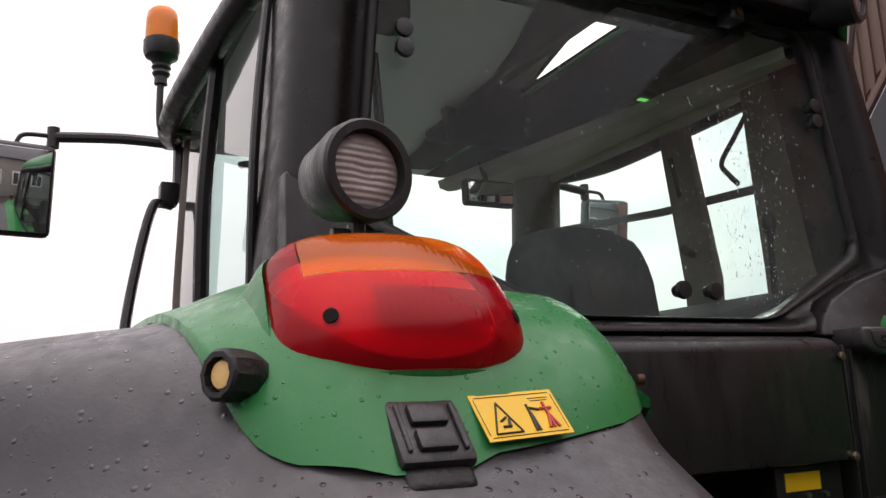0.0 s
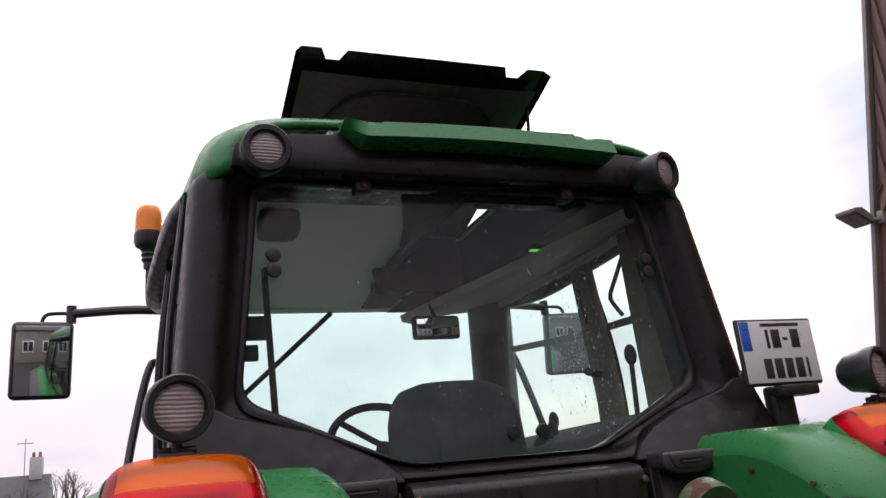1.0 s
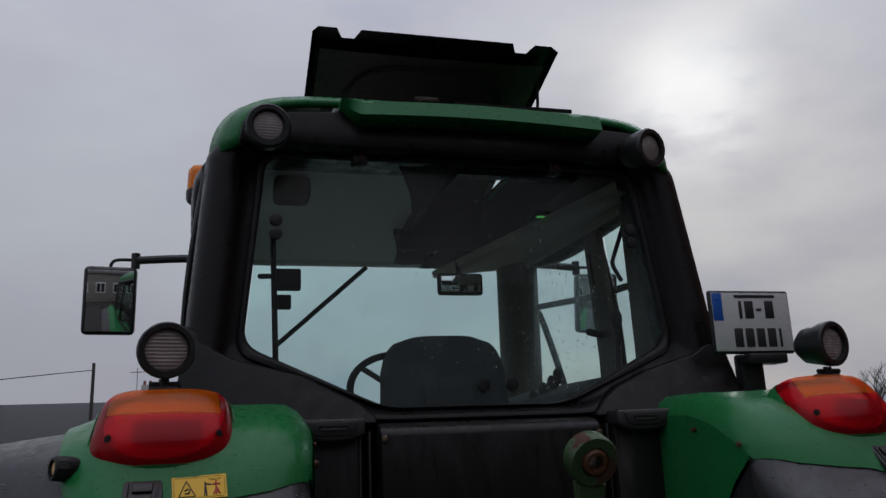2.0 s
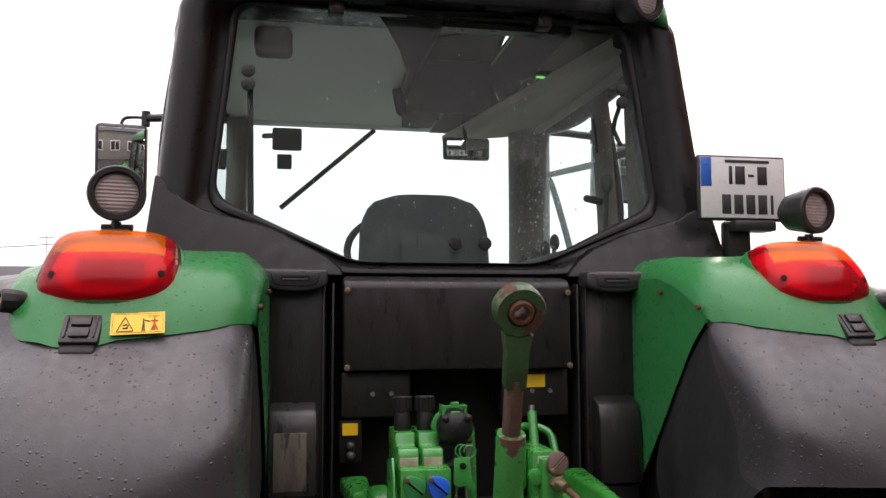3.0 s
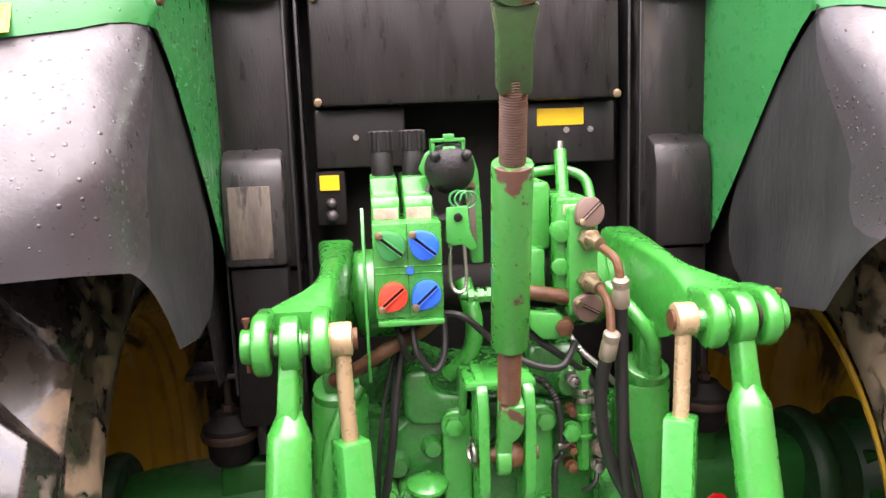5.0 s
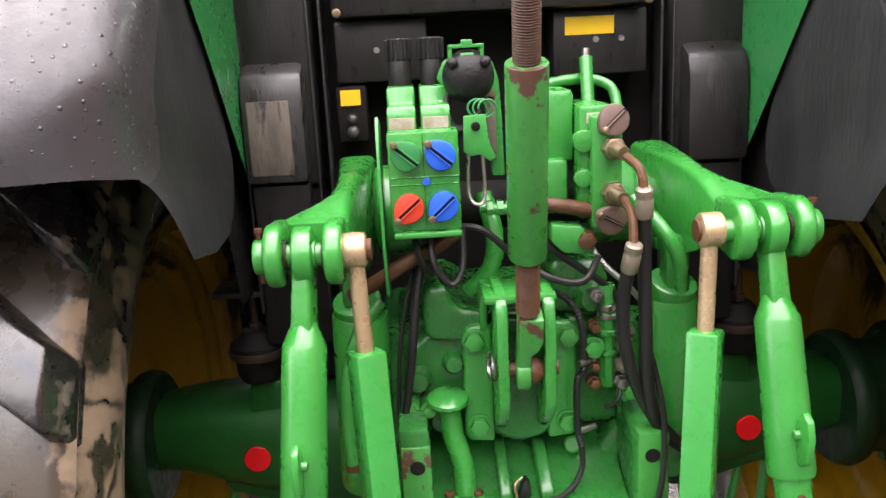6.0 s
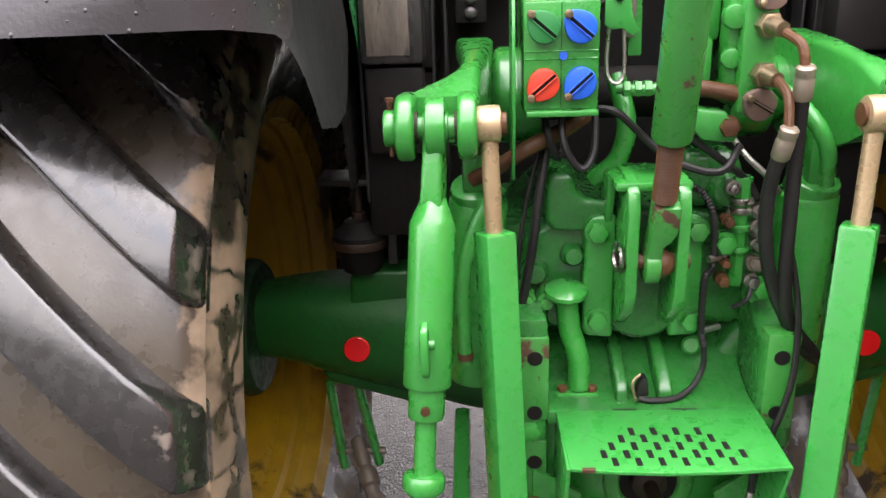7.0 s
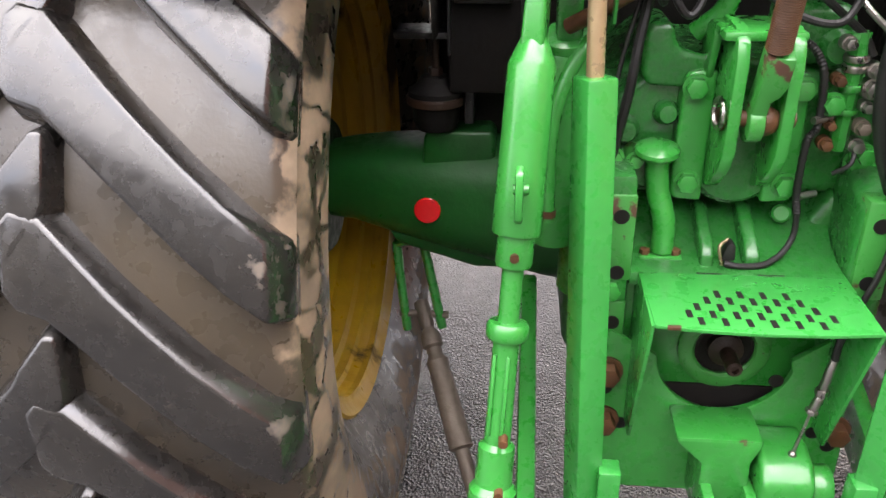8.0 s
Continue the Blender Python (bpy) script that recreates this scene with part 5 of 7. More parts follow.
def coupler_cap(x, z, mat, lab, tilt, hinge):
    """A round dust cap with a slot bar and a corner hinge screw."""
    c = B()
    out = []
    for i in range(28):
        a = 2 * math.pi * i / 28
        r = 0.0225
        px, pz = r * math.cos(a), r * math.sin(a)
        corner = max(0.0, math.cos(a - radians(135 if hinge > 0 else 225))) ** 6
        k = 1 + 0.28 * corner
        out.append((px * k, pz * k))
    prism(c, out, "y", -0.014, 0.0, 0.003, 2, m=pose(x, -0.524, z))
    ob = part("dust_cap", c, mat, tractor, lab)
    slotm = pose(x, -0.5375, z, 0, tilt, 0)
    g = B()
    box(g, (-0.021, -0.004, -0.0042), (0.021, 0.0, -0.0022), 0.0005, 1, m=slotm)
    box(g, (-0.021, -0.004, 0.0022), (0.021, 0.0, 0.0042), 0.0005, 1, m=slotm)
    part("grip_rib", g, mat, ob)
    part("cap_slot", box(B(), (-0.021, -0.0012, -0.0022), (0.021, -0.0002, 0.0022), 0.0, 1, m=slotm), dark_under, ob, "dark slot")
    hx, hz = x - 0.019, z + 0.019 * hinge
    part("hinge_screw", rod(rod(B(), (hx, -0.536, hz), (hx, -0.544, hz), 0.0062, n=16, bev=0.0015), (hx, -0.54, hz), (hx, -0.546, hz), 0.003, n=8), brass, ob)


coupler_cap(-0.174, 1.556, green_cap, "green hydraulic dust cap", 40, 1)
coupler_cap(-0.122, 1.555, blue_cap, "blue hydraulic dust cap", 40, 1)
coupler_cap(-0.174, 1.477, red_cap, "red hydraulic dust cap", -40, -1)
coupler_cap(-0.121, 1.478, blue_cap, "blue hydraulic dust cap", -42, -1)
part("plug", rod(B(), (-0.146, -0.52, 1.516), (-0.146, -0.527, 1.516), 0.006, n=14), blue_cap, tractor)
# thin side plate left of the valves
part("valve_side_plate", prism(B(), [(-0.42, 1.60), (-0.50, 1.615), (-0.525, 1.58), (-0.53, 1.42), (-0.50, 1.33), (-0.42, 1.30)], "x", -0.2195, -0.2145, 0.001), green_sheet, tractor, "thin rusty edged green plate")
# trailer socket: black ball cover on a green bracket
sk = B()
ball(sk, (-0.069, -0.435, 1.667), 0.042, (1, 0.8, 1), 24)
for a in (40, 140):
    ball(sk, (-0.069 + 0.034 * math.cos(radians(a)), -0.46, 1.667 + 0.034 * math.sin(radians(a))), 0.009)
sk_ob = part("trailer_socket", sk, hose_black, tractor, "black rubber trailer socket cover")
bm = B()
prism(bm, [(-0.120, 1.665), (-0.108, 1.692), (-0.085, 1.704), (-0.05, 1.706), (-0.028, 1.69), (-0.018, 1.66), (-0.014, 1.60), (-0.012, 1.50), (-0.034, 1.50), (-0.04, 1.60), (-0.055, 1.632), (-0.10, 1.638)], "y", -0.41, -0.395, 0.004)
for k in (-0.097, -0.047):
    box(bm, (k - 0.003, -0.45, 1.69), (k + 0.003, -0.41, 1.716), 0.001)
box(bm, (-0.10, -0.452, 1.711), (-0.044, -0.446, 1.717), 0.001)
box(bm, (-0.080, -0.452, 1.713), (-0.062, -0.44, 1.724), 0.002)
box(bm, (-0.082, -0.455, 1.69), (-0.060, -0.44, 1.704), 0.003)
part("socket_bracket", bm, green_sheet, sk_ob)
part("bracket_bolt", rod(B(), (-0.033, -0.41, 1.635), (-0.033, -0.425, 1.635), 0.008, n=12), brass, sk_ob)
part("coil_spring", tube(B(), [(-0.062 + 0.016 * math.cos(a) + 0.0012 * a, -0.462 - 0.0015 * a, 1.618 + 0.014 * math.sin(a)) for a in [math.pi * k / 6 for k in range(31)]], 0.0018, 6, 2), green_cap, tractor, "small green coil spring")
part("socket_lead", tube(B(), [(-0.10, -0.41, 1.65), (-0.108, -0.43, 1.61), (-0.095, -0.45, 1.585), (-0.07, -0.44, 1.59), (-0.055, -0.42, 1.61)], 0.008, 10, 6), hose_black, tractor)
part("side_strap", box(B(), (-0.042, -0.425, 1.53), (-0.026, -0.413, 1.635), 0.002), mud_steel, tractor)
# latch with a spring clip
bm = B()
prism(bm, [(-0.084, 1.61), (-0.050, 1.612), (-0.046, 1.57), (-0.035, 1.545), (-0.045, 1.538), (-0.06, 1.55), (-0.075, 1.548), (-0.086, 1.555)], "y", -0.505, -0.499, 0.002)
part("latch_plate", bm, green_sheet, tractor)
part("latch_rivet", rod(B(), (-0.066, -0.505, 1.594), (-0.066, -0.512, 1.594), 0.007, n=14, bev=0.002), dark_under, tractor)
part("spring_clip", tube(B(), [(-0.078, -0.495, 1.555), (-0.08, -0.50, 1.49), (-0.068, -0.505, 1.472), (-0.055, -0.50, 1.485), (-0.056, -0.495, 1.55)], 0.0032, 8, 6), steel, tractor)

# right-hand valve with plugged-in hoses
aux = part("auxiliary_valve", box(B(), (0.10, -0.47, 1.43), (0.155, -0.32, 1.615), 0.008), green_cast, tractor, "green auxiliary hydraulic valve")
part("port_block", box(B(), (0.115, -0.495, 1.42), (0.165, -0.44, 1.60), 0.006), green_cast, aux)
part("side_block", box(B(), (0.045, -0.44, 1.52), (0.10, -0.34, 1.64), 0.012), green_cast, aux)
part("side_block", box(B(), (0.04, -0.46, 1.44), (0.085, -0.36, 1.53), 0.008), green_cast, aux)
part("valve_plug", rod(B(), (0.105, -0.47, 1.56), (0.105, -0.49, 1.56), 0.018, n=20, bev=0.003), green_cast, aux)
part("valve_plug", rod(B(), (0.105, -0.47, 1.50), (0.105, -0.485, 1.50), 0.015, n=20, bev=0.003), green_cast, aux)
part("valve_stem", rod(B(), (0.137, -0.37, 1.60), (0.140, -0.34, 1.685), 0.0115, n=18), green_cast, aux)
part("stem_tip", rod(B(), (0.14, -0.34, 1.683), (0.141, -0.337, 1.70), 0.007, n=14), steel, aux)
part("type_label", box(B(), (0.112, -0.4725, 1.585), (0.148, -0.4705, 1.602), 0.0005, 1), label_pale, tractor, "small printed label")
part("elbow_pipe", tube(B(), [(0.05, -0.36, 1.64), (0.10, -0.34, 1.648), (0.15, -0.33, 1.648), (0.185, -0.34, 1.63), (0.192, -0.36, 1.585)], 0.0095, 12, 6), green_cast, tractor)
for x, z in ((0.147, 1.548), (0.146, 1.478)):
    f = B()
    hexrod(f, (x, -0.49, z), (x + 0.002, -0.515, z), 0.019)
    rod(f, (x, -0.51, z), (x + 0.008, -0.54, z - 0.004), 0.014, 0.011, n=18)
    part("hose_coupling", f, brass, tractor, "bare metal hose coupling")
for x, z, t in ((0.146, 1.592, 40), (0.143, 1.436, -30)):
    turn = Matrix.Translation((x, -0.50, z)) @ pose(0, 0, 0, 0, -t, 0) @ pose(0, 0, 0, 0, 0, 14)
    c = B()
    prism(c, [(0.0245 * (1 + 0.22 * max(0.0, math.cos(a - math.pi)) ** 6) * math.cos(a), 0.0245 * math.sin(a)) for a in [2 * math.pi * i / 28 for i in range(28)]], "y", -0.013, 0.0, 0.003, 2, m=turn)
    oc = part("dust_cap", c, grey_cap, tractor, "brown grey dust cap swung on its hinge")
    part("cap_slot", box(B(), (-0.023, -0.0142, -0.003), (0.023, -0.0128, 0.003), 0.0, 1, m=turn), dark_under, oc, "dark slot")
    part("grip_rib", box(B(), (-0.020, -0.0165, -0.0012), (0.020, -0.0132, 0.0012), 0.0005, 1, m=turn), grey_cap, oc)
    part("hinge_screw", rod(B(), turn @ Vector((-0.025, -0.012, 0)), turn @ Vector((-0.025, -0.020, 0)), 0.0055, n=14, bev=0.0015), brass, oc)
h1 = [(0.157, -0.545, 1.54), (0.168, -0.58, 1.525), (0.172, -0.59, 1.49), (0.179, -0.57, 1.40), (0.187, -0.555, 1.27), (0.194, -0.545, 1.17), (0.212, -0.53, 1.10), (0.25, -0.50, 1.05), (0.295, -0.46, 1.0), (0.36, -0.38, 0.94)]
h2 = [(0.155, -0.54, 1.474), (0.157, -0.58, 1.455), (0.154, -0.60, 1.41), (0.146, -0.575, 1.33), (0.152, -0.56, 1.25), (0.176, -0.54, 1.168), (0.222, -0.51, 1.08), (0.27, -0.46, 1.015), (0.33, -0.38, 0.95)]
for pth in (h1, h2):
    hs = part("hydraulic_hose", tube(B(), pth[2:], 0.0105, 14, 6), hose_black, tractor, "thick black hydraulic hose")
    a, b = Vector(pth[2]), Vector(pth[3])
    part("hose_ferrule", lathe(B(), a + (a - b) * 0.12, b - a, [(0, 0.0), (0, 0.010), (0.003, 0.013), (0.012, 0.0135), (0.014, 0.0125), (0.018, 0.0125), (0.02, 0.0135), (0.046, 0.0135), (0.049, 0.0115), (0.049, 0.0)], 20), ferrule_zinc, hs, "dull zinc hose ferrule")
    part("hose_neck", tube(B(), pth[:3], 0.007, 10, 6), rusty, hs)

# pipes and cables
def cable(name, pts, r, mat, lab="", n=8, ribs=0.0, k=6):
    return part(name, tube(B(), pts, r, n, k, ribs), mat, tractor, lab)

cable("steel_pipe", [(0.03, -0.47, 1.462), (0.08, -0.48, 1.455), (0.13, -0.48, 1.445)], 0.0125, rusty, "rusty pipe", 12)
cable("steel_pipe", [(-0.06, -0.47, 1.46), (-0.02, -0.48, 1.458), (0.04, -0.47, 1.462)], 0.009, green_cast, "", 12)
hexn = B()
for x in (-0.052, -0.035, -0.02):
    hexrod(hexn, (x, -0.478, 1.46), (x + 0.011, -0.478, 1.46), 0.013)
part("pipe_nut", hexn, green_cast, tractor)
cable("return_pipe", [(-0.28, -0.44, 1.315), (-0.235, -0.47, 1.345), (-0.19, -0.48, 1.375), (-0.13, -0.46, 1.40), (-0.10, -0.42, 1.41)], 0.0125, rusty, "rusty return pipe", 12)
cable("green_pipe", [(-0.05, -0.40, 1.47), (-0.035, -0.43, 1.40), (-0.045, -0.42, 1.34), (-0.08, -0.40, 1.30)], 0.016, green_cast, "", 12)
cable("green_pipe", [(0.20, -0.42, 1.45), (0.235, -0.47, 1.41), (0.262, -0.48, 1.36), (0.275, -0.46, 1.30)], 0.0125, green_cast, "green pipe", 12)
cable("green_pipe", [(-0.235, -0.43, 1.30), (-0.255, -0.44, 1.28), (-0.275, -0.45, 1.245), (-0.293, -0.46, 1.19), (-0.301, -0.465, 1.12), (-0.298, -0.47, 1.0)], 0.0125, green_cast, "curved green pipe", 14)
cable("pipe_band", [(-0.2985, -0.47, 1.02), (-0.298, -0.47, 1.008)], 0.0138, rusty, "", 14, 0.0, 1)
cable("wiring", [(-0.17, -0.46, 1.43), (-0.165, -0.50, 1.40), (-0.15, -0.49, 1.36), (-0.14, -0.47, 1.37)], 0.0055, hose_black)
cable("wiring", [(-0.145, -0.49, 1.43), (-0.14, -0.51, 1.38), (-0.115, -0.51, 1.345), (-0.095, -0.50, 1.37), (-0.092, -0.48, 1.43)], 0.006, hose_black, "black looped cable")
cable("wiring", [(-0.105, -0.47, 1.43), (-0.06, -0.48, 1.425), (0.0, -0.47, 1.37), (0.05, -0.49, 1.34), (0.10, -0.50, 1.335), (0.13, -0.48, 1.37)], 0.006, hose_black, "black looped cable")
cable("wiring", [(0.02, -0.46, 1.42), (0.06, -0.47, 1.38), (0.10, -0.47, 1.35), (0.15, -0.46, 1.31), (0.17, -0.46, 1.28)], 0.006, hose_black)
cable("wiring", [(-0.16, -0.45, 1.38), (-0.175, -0.47, 1.30), (-0.185, -0.48, 1.22), (-0.20, -0.47, 1.12), (-0.215, -0.46, 1.03)], 0.008, hose_black, "black cable hanging down")
cable("wiring", [(-0.175, -0.45, 1.36), (-0.195, -0.46, 1.28), (-0.207, -0.47, 1.2), (-0.215, -0.46, 1.1)], 0.004, hose_black)
cable("corrugated_loom", [(0.06, -0.45, 1.305), (0.086, -0.46, 1.287), (0.102, -0.47, 1.25), (0.105, -0.475, 1.175), (0.092, -0.48, 1.15), (0.092, -0.48, 1.068), (0.099, -0.48, 1.03)], 0.006, hose_black, "ribbed black cable loom", 10, 0.1, 14)
cable("loom_tail", [(0.099, -0.48, 1.032), (0.099, -0.484, 0.994), (0.081, -0.498, 0.966), (0.049, -0.515, 0.953), (0.01, -0.52, 0.952), (-0.012, -0.517, 0.955)], 0.0052, hose_black, "smooth black cable end", 10, 0.0, 8)
part("loom_plug", prism(B(), [(-0.018, 0.957), (0.006, 0.957), (0.004, 0.982), (-0.002, 0.992), (-0.010, 0.985)], "y", -0.515, -0.492, 0.004), hose_black, tractor)
cable("wiring", [(0.19, -0.54, 1.25), (0.207, -0.54, 1.19), (0.221, -0.545, 1.11), (0.218, -0.56, 1.03), (0.206, -0.57, 0.97), (0.19, -0.572, 0.915), (0.185, -0.572, 0.86)], 0.005, hose_black)
# small valve with plugs beside the bracket
pilot = part("pilot_valve", rod(B(), (0.150, -0.45, 1.13), (0.148, -0.455, 1.315), 0.0145, n=8, bev=0.002), green_cast, tractor, "small green valve with plugs")
for z0, z1, r, mat in ((1.255, 1.266, 0.0185, steel), (1.270, 1.281, 0.0185, steel), (1.225, 1.236, 0.0175, green_cast), (1.19, 1.198, 0.0175, green_cast)):
    part("valve_collar", rod(B(), (0.149, -0.4535, z0), (0.1488, -0.454, z1), r, n=20, bev=0.002), mat, pilot)
for x, z, r, mat in ((0.128, 1.300, 0.009, steel), (0.124, 1.245, 0.008, rusty), (0.122, 1.208, 0.0155, green_cast), (0.124, 1.176, 0.007, rusty), (0.123, 1.145, 0.009, rusty),
                     (0.174, 1.260, 0.010, steel), (0.176, 1.232, 0.014, steel), (0.172, 1.205, 0.008, steel), (0.173, 1.172, 0.010, mud_steel), (0.170, 1.143, 0.010, steel), (0.186, 1.128, 0.014, green_cast)):
    part("plug_fitting", hexrod(rod(B(), (x, -0.455, z), (x, -0.472, z), r * 1.25, n=16), (x, -0.47, z), (x, -0.486, z), r), mat, pilot)
for z in (1.185, 1.06):
    part("loom_clip", rod(B(), (0.095, -0.482, z), (0.125, -0.465, z), 0.006, n=10), steel, tractor)
cable("wiring", [(-0.018, -0.525, 0.955), (-0.024, -0.52, 0.985), (-0.01, -0.51, 0.995)], 0.0028, brass)
cable("wiring", [(0.17, -0.47, 1.15), (0.16, -0.49, 1.12), (0.14, -0.48, 1.10)], 0.004, hose_black)
cable("wiring", [(0.10, -0.44, 1.42), (0.135, -0.47, 1.36), (0.175, -0.48, 1.32), (0.20, -0.47, 1.29)], 0.005, steel)
bm = B()
prism(bm, [(0.05, 1.43), (0.10, 1.425), (0.125, 1.40), (0.12, 1.375), (0.07, 1.38), (0.05, 1.40)], "y", -0.49, -0.45, 0.006)
part("pipe_clamp", bm, green_cast, tractor)
# -- fenders: a rubber flare under a green cap, inner wall, lamps --
CROWN = [(0.0, 0.78, 1.70), (0.12, 0.62, 1.88), (0.24, 0.42, 1.985), (0.36, 0.18, 2.04), (0.48, -0.08, 2.06), (0.58, -0.28, 2.058), (0.66, -0.41, 2.035), (0.72, -0.49, 2.00), (0.78, -0.545, 1.95), (0.84, -0.595, 1.875),
         (0.87, -0.655, 1.835), (0.90, -0.715, 1.79), (0.94, -0.793, 1.71), (0.975, -0.83, 1.63), (1.0, -0.845, 1.572)]


def crown(u):
    """Fender line, eased between its places."""
    e = 0.02
    a, b, c = along(CROWN, u - e), along(CROWN, u), along(CROWN, u + e)
    return tuple((p + 2 * q + r) / 4 for p, q, r in zip(a, b, c))


def inset(u):
    """How far the inner edge of the fender stands out towards the back."""
    f = min(1.0, max(0.0, (u - 0.58) / 0.22))
    return 0.013 * f * f * (3 - 2 * f)


CREASE = [(0.50, 0.925), (0.52, 0.938), (0.55, 0.948), (0.60, 0.962), (0.66, 0.98), (0.73, 1.0), (0.80, 1.03)]


def skin(u, x, up):
    """Place on the fender at u along it and x across it, raised by up."""
    y, z = crown(u)
    y2, z2 = crown(min(1.0, u + 0.01))
    y1, z1 = crown(max(0.0, u - 0.01))
    ty, tz = y2 - y1, z2 - z1
    L = math.hypot(ty, tz) or 1
    ny, nz = tz / L, -ty / L  # outwards
    if nz < 0 and u < 0.5:
        ny, nz = -ny, -nz
    rear = max(0.0, (u - 0.5) / 0.34)
    fade = 1.0 if u < 0.85 else max(0.25, 1 - (u - 0.85) / 0.08)
    bow = min(1.0, rear) * fade * (0.30 * max(0.0, 0.77 - x) ** 2 + 1.2 * max(0.0, x - 0.86) ** 2)
    drop = 0.0
    xe = 0.56 + inset(u)
    if x < xe:
        drop += 0.055 * ((xe - x) / 0.07) ** 2
    if x > 0.88:
        e = min(1.0, (x - 0.88) / 0.15)
        drop += 0.042 * e * e * (3 - 2 * e) + (0.0 if x < 1.03 else 0.13 * (x - 1.03)) + (0.0 if x < 1.18 else 5.0 * (x - 1.18) ** 2)
    up -= drop
    uc = along(CREASE, x)[0]
    if u > uc - 0.012:  # past a slanting crease the back hangs upright
        over = y - crown(min(uc, 1.0))[0]
        bow -= over * min(1.0, (u - uc + 0.012) / 0.024)
    return y + ny * up + bow, z + nz * up


for s in (-1, 1):
    def F(u, x, up):
        y, z = skin(u, x, up)
        return Vector((s * x, y, z))

    def skirt_in(u):
        """Inner edge of the flare, drawing outwards towards its foot."""
        return 0.500 + inset(u)

    xs = [0.500, 0.515, 0.54, 0.57, 0.62, 0.68, 0.74, 0.80, 0.86, 0.92, 0.97, 1.02, 1.08, 1.14, 1.19, 1.225, 1.25]
    us = [i / 44 for i in range(35)] + [(35 + 9 * k / 18) / 44 for k in range(19)]
    bm = B()
    grid = []
    for u in us:
        row = []
        x0 = skirt_in(u)
        for x in xs:
            row.append(F(u, x0 + (x - xs[0]) * (1.25 - x0) / (1.25 - xs[0]), 0.0))
        row.append(F(u, 1.255, -0.035))
        grid.append(row)
    # corner flap hanging inside, ahead of the tyre
    flap = [(0.0, 0.508, -0.53, 1.902), (0.4, 0.498, -0.32, 1.70), (0.68, 0.496, -0.255, 1.53), (0.80, 0.502, -0.25, 1.462), (0.88, 0.498, -0.31, 1.412), (0.95, 0.492, -0.47, 1.408), (1.0, 0.484, -0.62, 1.437)]
    for u, full in zip(us, grid):
        f = (u - us[35]) / (1 - us[35])
        a = full[0]
        if f < 0:  # plain turned-down lip ahead of the flap
            full[:0] = [a + Vector((s * 0.001 * k, 0, -0.003 * k)) for k in range(8, 0, -1)]
            continue
        e = Vector(along(flap, f))
        e.x *= s
        row = []
        for k in range(9):
            g = k / 8
            q = a.lerp(e, g)
            q.y -= 0.016 * math.sin(math.pi * g ** 0.6) * min(1.0, f * 1.6)  # slight belly
            q.x -= s * 0.006 * math.sin(math.pi * g) * f
            q.z += 0.028 * math.sin(math.pi * g ** 0.8) * max(0.0, (f - 0.6) / 0.4) ** 2
            row.append(q)
        full[:0] = row[:0:-1]
    sheet(bm, grid, 0.009 * s)
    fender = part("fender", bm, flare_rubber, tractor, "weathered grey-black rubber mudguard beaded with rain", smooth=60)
    # the wet inner flap takes a darker rubber that stands in for its shade
    fender.data.materials.append(flap_wet_shaded)
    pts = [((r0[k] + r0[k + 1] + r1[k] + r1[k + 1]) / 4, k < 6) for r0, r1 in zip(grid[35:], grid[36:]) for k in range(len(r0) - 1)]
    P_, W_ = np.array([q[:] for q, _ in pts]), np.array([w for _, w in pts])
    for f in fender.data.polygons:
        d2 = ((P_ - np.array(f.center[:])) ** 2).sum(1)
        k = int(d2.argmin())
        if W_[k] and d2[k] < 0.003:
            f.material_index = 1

    # green cap
    def edge(x):
        """How far back the cap reaches."""
        table = [(0.489, 0.800), (0.56, 0.828), (0.70, 0.842), (0.755, 0.845), (0.785, 0.853), (0.86, 0.854), (0.89, 0.847), (0.935, 0.838), (0.965, 0.818), (0.985, 0.77), (1.0, 0.69), (1.015, 0.50), (1.02, 0.42)]
        return sum(along(table, x + d)[0] for d in (-0.010, -0.005, 0.0, 0.005, 0.010)) / 5

    def cap_place(u, x, lift=0.012):
        """On the cap, with the swelling that carries the tail lamp."""
        if u > 0.55 and 0.62 < x < 0.97:
            lift += 0.014 * math.sin(math.pi * (x - 0.62) / 0.35) ** 2 * math.sin(math.pi * min(1.0, (u - 0.55) / 0.30))
        return F(u, x, lift)

    gx = [0.489, 0.494, 0.503, 0.52, 0.545, 0.58, 0.63, 0.68, 0.72, 0.75, 0.77, 0.785, 0.80, 0.83, 0.86, 0.875, 0.89, 0.91, 0.93, 0.94, 0.95, 0.958, 0.965, 0.972, 0.98, 0.985, 0.99, 0.995, 1.0, 1.005, 1.01, 1.015, 1.02]
    bm = B()
    grid = []
    for i in range(41):
        row = []
        for j, x in enumerate(gx):
            u = (i / 40) * edge(x)
            lift = 0.012 if 0 < j < len(gx) - 1 and i < 40 else 0.003
            row.append(cap_place(u, x + inset(u) * (1.02 - x) / 0.531, lift))
        grid.append(row)
    sheet(bm, grid, 0.006 * s)
    cap = part("fender_cap", bm, green_panel, fender, "glossy green fender cap beaded with rain", smooth=60)

    # inner wall, green, below the cap
    bm = B()
    ys = [-0.52, -0.49, -0.46, -0.43, -0.38, -0.30, -0.20, -0.05, 0.2, 0.5]
    tops = [1.912, 1.93, 1.95, 1.967, 1.99, 2.01, 2.012, 2.01, 2.0, 1.93]
    bots = [1.895, 1.87, 1.84, 1.80, 1.73, 1.62, 1.50, 1.40, 1.35, 1.35]
